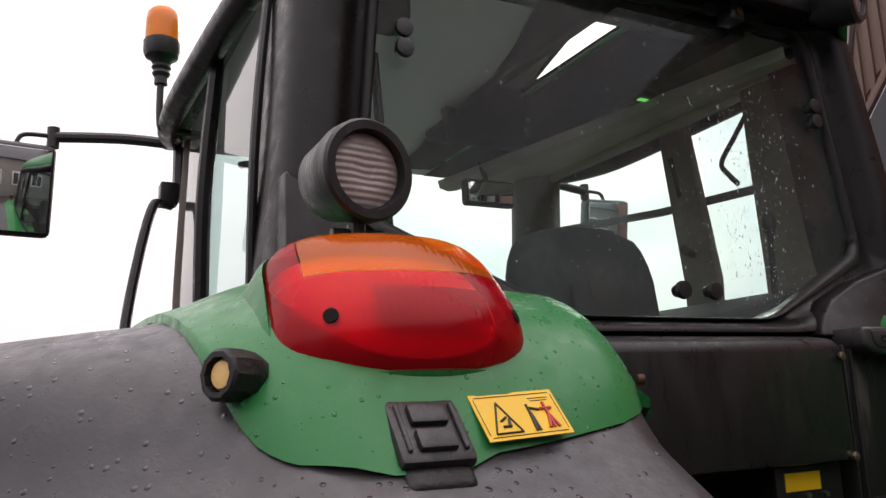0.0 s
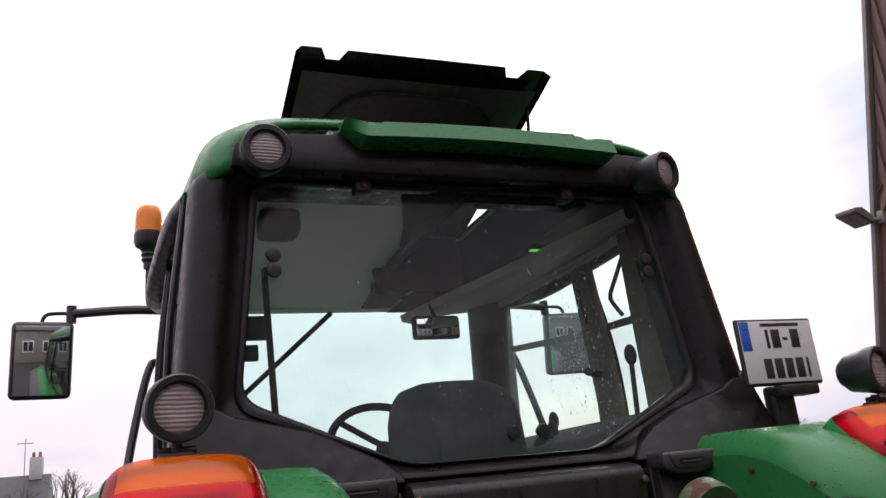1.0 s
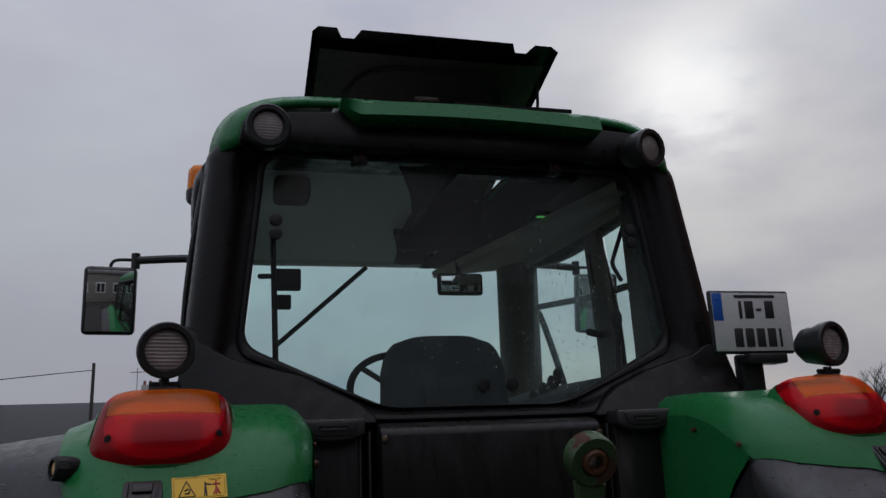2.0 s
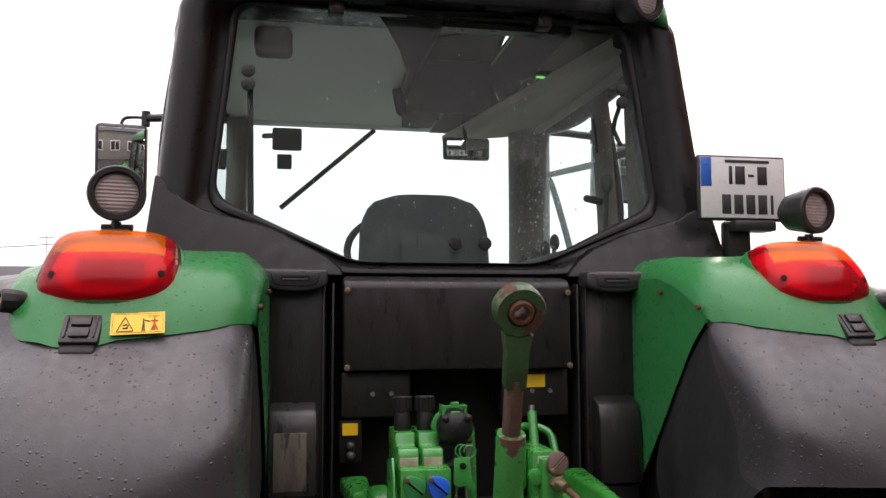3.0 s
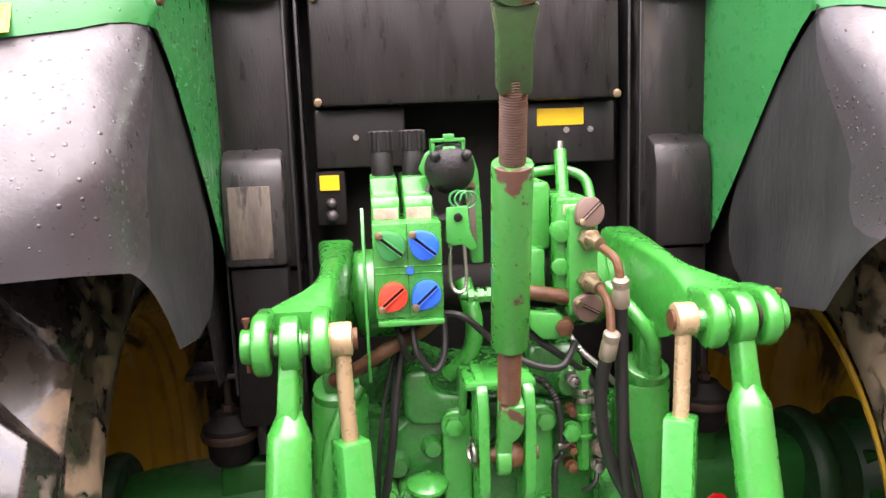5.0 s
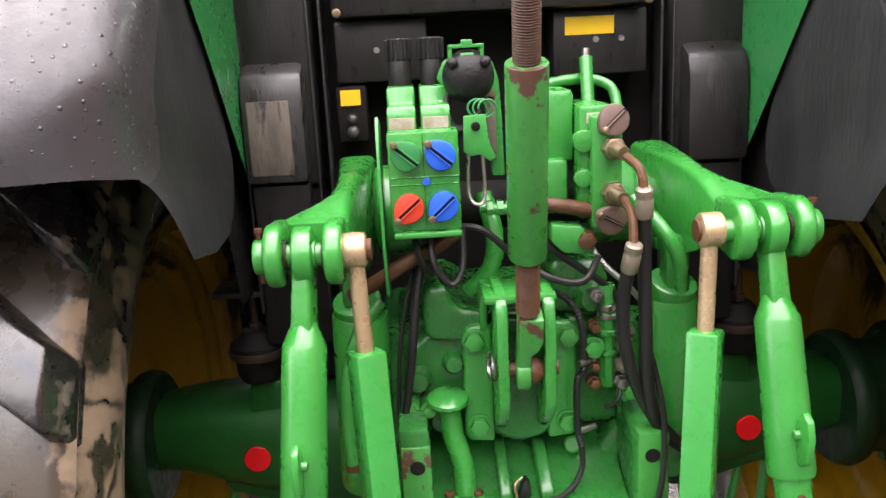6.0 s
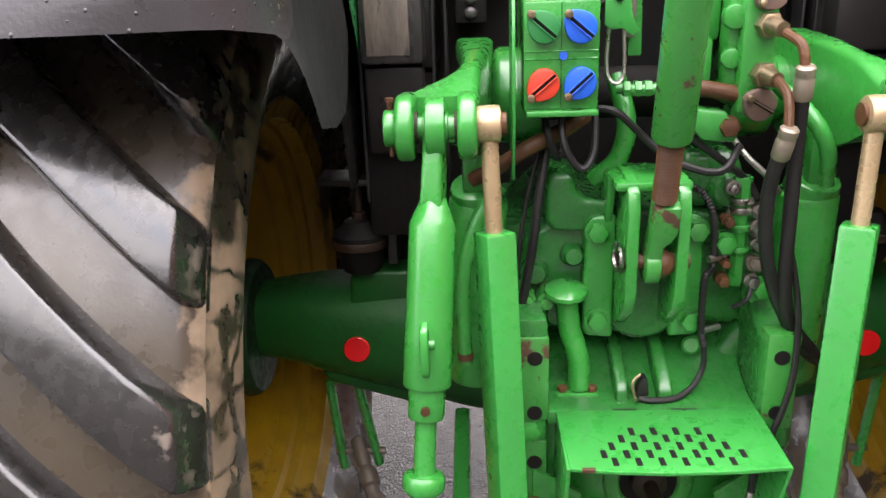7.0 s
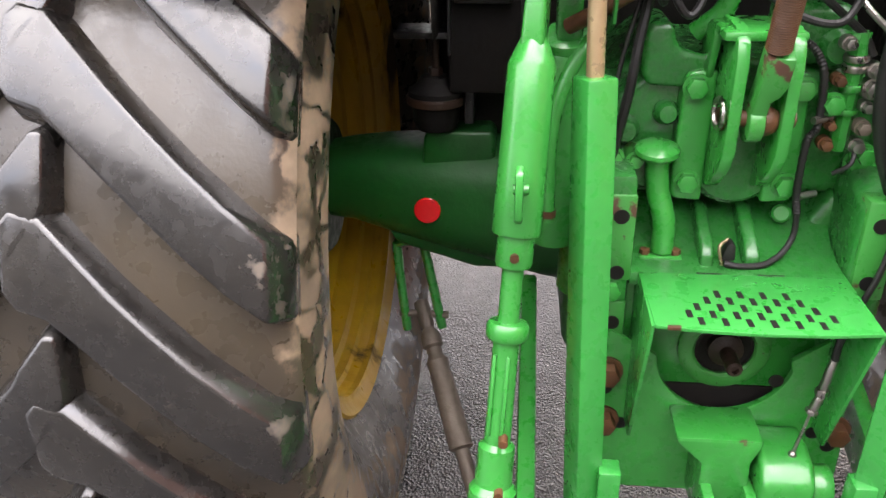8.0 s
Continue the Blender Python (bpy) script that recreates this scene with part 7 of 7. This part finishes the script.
RY = [-0.05, -0.03, -0.01, 0.02, 0.06, 0.10, 0.14, 0.3, 0.5, 0.7, 0.82, 0.95, 1.1, 1.3, 1.5, 1.6, 1.68]
rows = []
for y in RY:
    w, zt, zb = roof_row(y)
    edge_x = [lerp(0.58, w, f) for f in (0.25, 0.45, 0.62, 0.76, 0.86, 0.93, 0.975, 1.0)]
    half = [(x, zb + (zt - zb) * (1 - min(1.0, x / w) ** 8) ** 0.45) for x in RX + edge_x]
    rows.append([Vector((-x - 0.012, y, z)) for x, z in half[::-1]] + [Vector((x - 0.012, y, z)) for x, z in half[1:]])
sheet(bm, rows, 0.0)
hole = [f for f in bm.faces if -0.42 < f.calc_center_median().x < 0.40 and 0.06 < f.calc_center_median().y < 1.09]
bmesh.ops.delete(bm, geom=hole, context="FACES")
roof = part("roof", bm, green_panel, tractor, "green cab roof with an open hatch", smooth=50)
mod = roof.modifiers.new("thickness", "SOLIDIFY")
mod.thickness, mod.offset = 0.02, -1
bm = B()
tube(bm, [(-0.735, 0.16, 2.785), (-0.765, 0.3, 2.78), (-0.785, 0.6, 2.78), (-0.80, 1.1, 2.78), (-0.75, 1.5, 2.83), (-0.6, 1.68, 2.885), (0.58, 1.68, 2.885), (0.73, 1.5, 2.83), (0.775, 1.1, 2.78), (0.76, 0.6, 2.78), (0.735, 0.3, 2.78)], 0.035, 12, 6)
part("roof_gutter", bm, black_gloss, roof, "black roof edge")
# brow over the rear window and lamp pods
bm = B()
prism(bm, [(-0.665, 2.80), (-0.655, 2.86), (-0.61, 2.892), (-0.36, 2.908), (0.34, 2.908), (0.58, 2.895), (0.625, 2.87), (0.635, 2.80)], "y", -0.062, 0.10, 0.008)
part("rear_brow", bm, black_gloss, roof, "black brow above the rear window")
bm = B()
rows = []
for i in range(47):
    f = i / 46
    x = lerp(-0.385, 0.405, f)
    zt = 2.930 + 0.012 * math.sin(math.pi * f)
    cut = -0.024 if -0.322 < x < -0.290 or 0.318 < x < 0.338 else 0.0
    end = max(0.0, (-0.335 - x) / 0.05)  # the near end slopes up into the roof
    low = 0.050 * min(1.0, end)
    rows.append([Vector((x, 0.12, zt + 0.048)), Vector((x, 0.0, zt + 0.034 + cut)), Vector((x, -0.09, zt + cut - 0.004)), Vector((x, -0.122, zt - 0.016 + cut * 0.4 + low * 0.2)), Vector((x, -0.135 + low, zt - 0.062 + low)), Vector((x, -0.06, zt - 0.070 + low))])
sheet(bm, rows, 0, closed=True)
for k in (0, -1):
    bmesh.ops.contextual_create(bm, geom=[e for e in bm.edges if len(e.link_faces) == 1 and all(abs(v.co.x - rows[k][0].x) < 1e-4 for v in e.verts)])
part("roof_lip", bm, green_panel, roof, "green rear roof lip", smooth=40)
for x in (-0.588, 0.555):
    d = Vector((0.05 if x < 0 else 0.35, -1, -0.10)).normalized()
    p = Vector((x, -0.115, 2.822))
    bm = B()
    lathe(bm, p, d, [(-0.09, 0.03), (-0.06, 0.052), (-0.01, 0.060), (0.02, 0.062), (0.028, 0.057), (0.028, 0.045), (0.018, 0.043), (0.016, 0.0)], 36)
    part("roof_lamp", bm, black_trim, roof, "round black roof lamp")
    part("roof_lamp_glass", lathe(B(), p + d * 0.0165, d, [(0, 0.043), (0.004, 0.03), (0.006, 0.0)], 30), lamp_glass, roof)
# open hatch: hinged at the front, its underside seen from behind
HA, HB = Vector((-0.009, 0.178, 3.29)), Vector((-0.009, 1.09, 3.012))
def hatch(x, f, up):
    p = HA.lerp(HB, f)
    nrm = Vector((0, HA.z - HB.z, HB.y - HA.y)).normalized()
    return Vector((p.x + x, p.y, p.z)) + nrm * up
bm = B()
w = 0.43
def notch(x):
    return 0.045 if 0.28 < abs(x) < 0.33 else 0.0
rows = []
for f in (0.0, 0.08, 0.3, 0.6, 1.0):
    rows.append([hatch(x, f if f > 0 else notch(x), 0.02 if abs(x) < w else -0.005) for x in [-w + 2 * w * i / 42 for i in range(43)]])
sheet(bm, rows, 0.018)
part("roof_hatch", bm, black_gloss, roof, "open roof hatch, dark underneath")
bm = B()
sheet(bm, [[hatch(0.40 * (-1 + 2 * i / 20), f, -0.012 - 0.03 * (1 - (abs(-1 + 2 * i / 20)) ** 4) * math.sin(math.pi * f)) for i in range(21)] for f in [0.07 + 0.9 * k / 10 for k in range(11)]], 0.006)
hatch_grey = surface("dark_hatch_moulding", (0.05, 0.044, 0.036), (0.034, 0.03, 0.025), rough=0.6, amount=0.6, bump=0.2)
part("hatch_liner", bm, hatch_grey, roof, "dark moulded hatch liner")
part("liner_ring", tube(B(), [hatch(0.30 * math.copysign(abs(math.cos(a)) ** 0.5, math.cos(a)), 0.45 + 0.33 * math.copysign(abs(math.sin(a)) ** 0.6, math.sin(a)), -0.035) for a in [2 * math.pi * k / 32 for k in range(33)]], 0.006, 6, 2), hose_black, roof)
part("hatch_handle", tube(B(), [hatch(-0.04, 0.25, -0.05), hatch(-0.02, 0.22, -0.075), hatch(0.02, 0.22, -0.075), hatch(0.04, 0.25, -0.05)], 0.008, 8, 5), lamp_glass, roof)
part("hatch_strut", tube(B(), [hatch(0.40, 0.15, -0.01), Vector((0.39, 0.35, 2.98))], 0.006, 8, 1), hose_black, roof)

# ceiling: grey liner, black hatch surround with its opening, brown console on the right
def ceil_left(y):
    return along([(0.06, -0.19), (0.14, -0.16), (0.35, -0.09), (0.54, -0.045), (0.86, -0.03), (1.2, 0.03), (1.5, 0.07)], y)[0]

CY = [-0.02 + 1.52 * k / 38 for k in range(39)]
part("headliner", sheet(B(), [[Vector((lerp(-0.72, ceil_left(y) + 0.03, k / 4), y, 2.805)) for k in range(5)] for y in CY[2:]], 0.006), cab_liner, roof, "grey headliner")
bm = B()
for y0, y1 in zip(CY, CY[1:]):
    well = 0.06 < (y0 + y1) / 2 < 1.06
    sheet(bm, [[Vector((lerp(ceil_left(y), 0.0 if well else 0.2, k / 3), y, 2.80 - 0.03 * math.sin(math.pi * min(1.0, k / 3 + 0.15)) * min(1.0, 0.4 + 0.6 * y, max(0.0, (1.5 - y) / 0.3)))) for k in range(4)] for y in (y0, y1)], 0)
    if not well:
        sheet(bm, [[Vector((0.2, y, 2.79)), Vector((0.40, y, 2.79))] for y in (y0, y1)], 0)
for q in ((0.0, 0.06, 0.0, 1.06), (0.40, 0.06, 0.40, 1.06), (0.0, 0.06, 0.40, 0.06), (0.0, 1.06, 0.40, 1.06)):
    sheet(bm, [[Vector((q[0], q[1], z)), Vector((q[2], q[3], z))] for z in (2.775, 3.018)], 0)
part("hatch_surround", bm, dark_under, roof, "black curved hatch surround")
console_brown = surface("dark_brown_roof_panel", (0.12, 0.085, 0.06), (0.085, 0.06, 0.042), rough=0.7, amount=0.5, bump=0.2)
part("hatch_side_panel", sheet(B(), [[Vector((0.402, y, 2.80)), Vector((0.43, y, 2.785)), Vector((0.57, y, 2.782))] for y in CY[2:]], 0.006), console_brown, roof, "dark brown panel beside the hatch")
bm = B()
sheet(bm, [[Vector((lerp(0.545, 0.262, y / 1.5), y, 2.775)), Vector((lerp(0.548, 0.27, y / 1.5), y, 2.745)), Vector((lerp(0.575, 0.31, y / 1.5), y, 2.736)), Vector((lerp(0.60, 0.345, y / 1.5), y, 2.742)), Vector((lerp(0.615, 0.40, y / 1.5), y, 2.765)), Vector((0.70, y, 2.795))] for y in CY[2:]], 0.008)
part("roof_console", bm, cab_brown, roof, "brown-grey roof duct with a raised edge")
part("console_display", box(B(), (0.405, 0.45, 2.772), (0.47, 0.55, 2.79), 0.003), hose_black, roof)
part("display_light", box(B(), (0.42, 0.475, 2.768), (0.45, 0.49, 2.773), 0.0), led_green, roof, "small green display light")
part("ceiling_tab", prism(B(), [(-0.06, 2.80), (-0.04, 2.70), (-0.01, 2.69), (0.0, 2.80)], "y", 0.80, 0.84, 0.01), dark_under, roof)
part("speaker_cover", box(B(), (-0.555, 0.20, 2.72), (-0.44, 0.30, 2.80), 0.02, 3), dark_under, roof, "dark corner speaker cover")

# sides: pillars, door frames, panes
for s in (-1, 1):
    def S(x):
        return s * x - 0.012
    # mid pillar and front pillar
    bm = B()
    tube(bm, [(S(0.79), 0.60, 2.0), (S(0.787), 0.61, 2.4), (S(0.748), 0.66, 2.80)], 0.018, 8, 5)
    pil = part("side_pillar", bm, black_gloss, tractor, "black side pillar")
    if s > 0:  # trim inside the cab, seen through the rear window
        part("pillar_trim", prism(B(), [(0.545, 2.0), (0.675, 2.0), (0.675, 2.26), (0.735, 2.76), (0.75, 2.79), (0.59, 2.79), (0.61, 2.74), (0.535, 2.26)], "x", 0.715, 0.748, 0.008), pillar_brown, pil, "brown-grey trim on the middle pillar")
        part("pillar_slot", prism(B(), [(0.645, 2.54), (0.665, 2.54), (0.695, 2.68), (0.675, 2.68)], "x", 0.7125, 0.72, 0.002), dark_under, pil)
        part("corner_trim", prism(B(), [(0.05, 2.05), (0.33, 2.05), (0.335, 2.25), (0.35, 2.6), (0.355, 2.79), (0.05, 2.79)], "x", 0.690, 0.715, 0.010), pillar_brown, pil, "brown-grey corner trim")
        part("window_rail", prism(B(), [(0.30, 2.484), (0.30, 2.511), (0.8, 2.537), (1.42, 2.600), (1.42, 2.572), (0.8, 2.509)], "x", 0.752, 0.764, 0.004), pillar_brown, pil, "flat rail across the side windows")
        part("header_rail", tube(B(), [(0.705, 0.08, 2.782), (0.712, 0.6, 2.782), (0.69, 1.42, 2.782)], 0.019, 10, 4), cab_brown, pil)
        part("pillar_handle", tube(B(), [(0.71, 0.62, 2.345), (0.66, 0.60, 2.35), (0.64, 0.58, 2.35)], 0.014, 10, 4), seat_cloth, pil)
    bm = B()
    wdt = 0.05 if s < 0 else 0.10
    px = 0.675 if s < 0 else 0.70
    tube(bm, [(S(px), 1.50, 1.25), (S(px), 1.50, 1.9), (S(px), 1.48, 2.3), (S(px - 0.015), 1.42, 2.80)], wdt, 12, 5)
    part("front_pillar", bm, pillar_brown, tractor, "brown-grey trimmed front pillar")
    bm = B()
    tube(bm, [(S(0.79), 0.14, 2.05), (S(0.787), 0.12, 2.4), (S(0.745), 0.16, 2.80)], 0.009, 8, 5)
    tube(bm, [(S(0.79), 0.14, 2.06), (S(0.79), 0.6, 2.02), (S(0.72), 1.48, 2.02)], 0.02, 8, 5)
    part("door_frame", bm, black_trim, pil)
    bm = B()
    sheet(bm, [[Vector((S(x0 - 0.04 * (k / 8) ** 2), y0, lerp(2.03, 2.80, k / 8))) for k in range(9)] for x0, y0 in ((0.783, 0.16), (0.783, 0.35), (0.783, 0.58))], 0)
    part("rear_side_pane", bm, side_glass, pil, "tinted rear side pane").visible_shadow = False
    bm = B()
    sheet(bm, [[Vector((S(x0 - 0.04 * (k / 8) ** 2), y0, lerp(1.25, 2.80, k / 8))) for k in range(9)] for x0, y0 in ((0.783, 0.63), (0.79, 1.0), (0.70, 1.45))], 0)
    part("door_pane", bm, side_glass, pil, "tinted door pane").visible_shadow = False
    # grab rail and door handle
    bm = B()
    tube(bm, [(S(0.73), 1.52, 2.60), (S(0.77), 1.50, 2.60), (S(0.80), 1.46, 2.57), (S(0.84), 1.42, 2.40), (S(0.88), 1.36, 2.15), (S(0.88), 1.30, 1.95)], 0.016, 10, 5)
    part("grab_rail", bm, black_trim, tractor, "bent black grab rail")
    # mirror arm and mirror
    bm = B()
    tube(bm, [(S(0.70), 1.53, 2.62), (S(0.70), 1.53, 2.82)], 0.028, 8, 1)
    box(bm, (S(0.74) - 0.03, 1.50, 2.60), (S(0.74) + 0.03, 1.56, 2.68), 0.008)
    tube(bm, [(S(0.70), 1.53, 2.82), (S(0.88), 1.57, 2.835), (S(1.10), 1.64, 2.838)], 0.019, 10, 3)
    rod(bm, (S(1.10), 1.64, 2.80), (S(1.10), 1.64, 2.87), 0.02, n=12)
    tube(bm, [(S(1.10), 1.64, 2.84), (S(1.18), 1.645, 2.84), (S(1.205), 1.645, 2.82), (S(1.21), 1.645, 2.78)], 0.008, 8, 5)
    arm = part("mirror_arm", bm, black_trim, tractor, "black mirror arm")
    c = (S(1.203), 1.64, 2.648)
    tw = 8 if s < 0 else -8
    mm = Matrix.Translation(c) @ pose(0, 0, 0, 11, 0, tw)
    part("mirror_shell", box(B(), (-0.113, -0.02, -0.155), (0.113, 0.05, 0.155), 0.022, 3, m=mm), black_trim, arm, "black mirror housing")
    part("mirror_glass", box(B(), (-0.098, -0.0225, -0.138), (0.098, -0.0195, 0.138), 0.008, 2, m=mm), mirror_silver, arm, "mirror glass")

# front end out of view, added to keep light from ahead off the back
# gearbox tunnel, engine, bonnet and front wheels ahead of the cab
bm = B()
box(bm, (-0.26, 0.55, 0.55), (0.26, 3.2, 1.05), 0.04)
box(bm, (-0.50, 0.02, 0.96), (0.50, 1.46, 1.02), 0.02)
part("belly_frame", bm, dark_under, tractor, "black frame under the cab and engine, added to block light")
bm = B()
rows = []
for y, w, z in ((1.62, 0.40, 1.92), (2.2, 0.40, 1.87), (2.9, 0.38, 1.78), (3.35, 0.34, 1.66), (3.5, 0.28, 1.5)):
    rows.append([Vector((-w, y, 1.0)), Vector((-w, y, z - 0.12)), Vector((-w * 0.8, y, z - 0.02)), Vector((0, y, z)), Vector((w * 0.8, y, z - 0.02)), Vector((w, y, z - 0.12)), Vector((w, y, 1.0))])
sheet(bm, rows, 0.02)
part("bonnet", bm, green_panel, tractor, "green engine bonnet added to block light", smooth=50)
for s in (-1, 1):
    bm = B()
    lathe(bm, (s * 0.70, 2.6, 0.64), (s, 0, 0), [(0, 0.30), (0.02, 0.55), (0.06, 0.62), (0.25, 0.64), (0.44, 0.62), (0.48, 0.55), (0.50, 0.30)], 48)
    fw = part("front_wheel", bm, rubber_mud, tractor, "black front tyre added to block light")
    part("front_rim", lathe(B(), (s * 0.80, 2.6, 0.64), (s, 0, 0), [(0, 0.28), (0.20, 0.28), (0.20, 0.10), (0.0, 0.10)], 36, loop=True), rim_yellow, fw, "yellow front rim")
    part("fuel_tank", box(B(), (s * 0.28, 0.75, 0.55), (s * 0.62, 1.6, 1.15), 0.06, 3), dark_under, tractor, "black side tank added to block light")
part("front_axle", rod(B(), (-0.8, 2.6, 0.64), (0.8, 2.6, 0.64), 0.09, n=20), green_dark, tractor)

# windscreen with wiper
bm = B()
sheet(bm, [[Vector((-0.012 + 0.64 * f, 1.50 + 0.05 * (1 - f * f), z)) for z in (2.02, 2.3, 2.55, 2.80)] for f in [-1 + 0.2 * k for k in range(11)]], 0)
ws = part("windscreen", bm, cab_glass, tractor, "clear windscreen")
ws.visible_shadow = False
part("wiper", tube(B(), [(-0.49, 1.49, 2.41), (-0.06, 1.49, 2.79)], 0.012, 8, 1), dark_under, ws, "long windscreen wiper")
part("windscreen_header", box(B(), (-0.66, 1.44, 2.795), (0.63, 1.52, 2.84), 0.01), cab_liner, ws)
# beacon
bm = B()
tube(bm, [(-0.70, 1.22, 2.76), (-0.80, 1.245, 2.775), (-0.822, 1.25, 2.80), (-0.822, 1.25, 2.96)], 0.011, 10, 5)
rod(bm, (-0.822, 1.25, 2.92), (-0.822, 1.25, 2.945), 0.02, n=14)
lathe(bm, (-0.822, 1.25, 2.945), (0, 0, 1), [(0, 0.022), (0.01, 0.028), (0.02, 0.024), (0.03, 0.03), (0.04, 0.026), (0.055, 0.034), (0.065, 0.05), (0.08, 0.056), (0.115, 0.056), (0.12, 0.05)], 28)
bea = part("beacon", bm, black_trim, tractor, "orange beacon on a black flexible stem")
part("beacon_dome", lathe(B(), (-0.822, 1.25, 3.065), (0, 0, 1), [(0, 0.052), (0.06, 0.051), (0.09, 0.048), (0.105, 0.036), (0.112, 0.0)], 32), beacon_lens, bea, "orange dome")

# -- inside the cab --
bm = B()
rows = []
for i in range(13):
    f = i / 12
    z = lerp(1.75, 2.285, math.sin(f * math.pi / 2))
    w = along([(1.75, 0.205), (2.05, 0.205), (2.18, 0.20), (2.235, 0.185), (2.268, 0.155), (2.285, 0.10)], z)[0]
    y = 0.17 + 0.10 * (z - 1.75)
    rows.append([Vector((-0.032 + w * math.copysign(abs(math.cos(a)) ** 0.7, math.cos(a)), y + 0.055 * math.sin(a), z)) for a in [2 * math.pi * k / 24 for k in range(24)]])
sheet(bm, rows, 0, closed=True)
bmesh.ops.contextual_create(bm, geom=[e for e in bm.edges if len(e.link_faces) == 1 and e.verts[0].co.z > 2.2])
seat = part("seat_back", bm, seat_cloth, tractor, "black cloth seat back")
bm = B()
sheet(bm, [[Vector((-0.11 + 0.15 * i / 6, 0.15 + 0.10 * (z - 1.75) - 0.045, z)) for i in range(7)] for z in (1.95, 2.06, 2.16)], 0.01)
part("seat_panel", bm, black_trim, seat, "dark grey seat panel")
bm = B()
c, nrm = Vector((-0.02, 0.95, 2.165)), Vector((0.0, -0.8, 0.6)).normalized()
ex_, ey_ = Vector((1, 0, 0)), nrm.cross(Vector((1, 0, 0)))
tube(bm, [c + ex_ * 0.2 * math.cos(a) + ey_ * 0.2 * math.sin(a) for a in [2 * math.pi * k / 24 for k in range(25)]], 0.015, 8, 2)
for a in (0.3, 2.4, 4.5):
    tube(bm, [c, c + ex_ * 0.2 * math.cos(a) + ey_ * 0.2 * math.sin(a)], 0.012, 8, 1)
rod(bm, c, c - nrm * 0.4, 0.03)
part("steering_wheel", bm, seat_cloth, tractor, "black steering wheel")
bm = B()
box(bm, (0.215, 1.19, 2.605), (0.425, 1.23, 2.705), 0.015, 3)
tube(bm, [(0.32, 1.22, 2.70), (0.32, 1.26, 2.80)], 0.01, 8, 1)
rvm = part("inside_mirror", bm, seat_cloth, tractor, "black inside mirror")
part("inside_mirror_glass", box(B(), (0.228, 1.186, 2.617), (0.412, 1.191, 2.693), 0.006), mirror_silver, rvm)
bm = B()
box(bm, (-0.52, 1.08, 2.60), (-0.40, 1.12, 2.69), 0.008)
box(bm, (-0.50, 1.08, 2.52), (-0.44, 1.11, 2.58), 0.006)
tube(bm, [(-0.50, 1.1, 2.66), (-0.56, 1.3, 2.70)], 0.012, 8, 1)
part("monitor", bm, seat_cloth, tractor, "small black monitor on a bracket")
bm = B()
prism(bm, [(0.30, 2.02), (0.62, 2.02), (0.66, 2.14), (0.60, 2.17), (0.34, 2.10)], "y", 0.14, 1.1, 0.02)
cons = part("side_console", bm, seat_cloth, tractor, "black side console")
for x, y, z, h in ((0.42, 0.55, 2.06, 0.07), (0.48, 0.62, 2.08, 0.08), (0.56, 0.75, 2.10, 0.10), (0.36, 0.50, 2.05, 0.05), (0.548, 0.185, 2.14, 0.20)):
    bm = B()
    rod(bm, (x, y, z), (x + 0.01, y, z + h), 0.008, n=8)
    ball(bm, (x + 0.01, y, z + h), 0.024, (0.8, 0.8, 1.4), 14)
    part("lever", bm, seat_cloth, cons, "black lever")
part("gas_strut", tube(B(), [(-0.55, 0.10, 2.20), (-0.56, 0.14, 2.60)], 0.009, 8, 1), dark_under, tractor)
part("grab_handle", tube(B(), [(0.70, 0.33, 2.725), (0.70, 0.40, 2.655), (0.70, 0.455, 2.595), (0.70, 0.43, 2.55), (0.70, 0.40, 2.516)], 0.008, 8, 6), seat_cloth, tractor, "bent black grab handle")
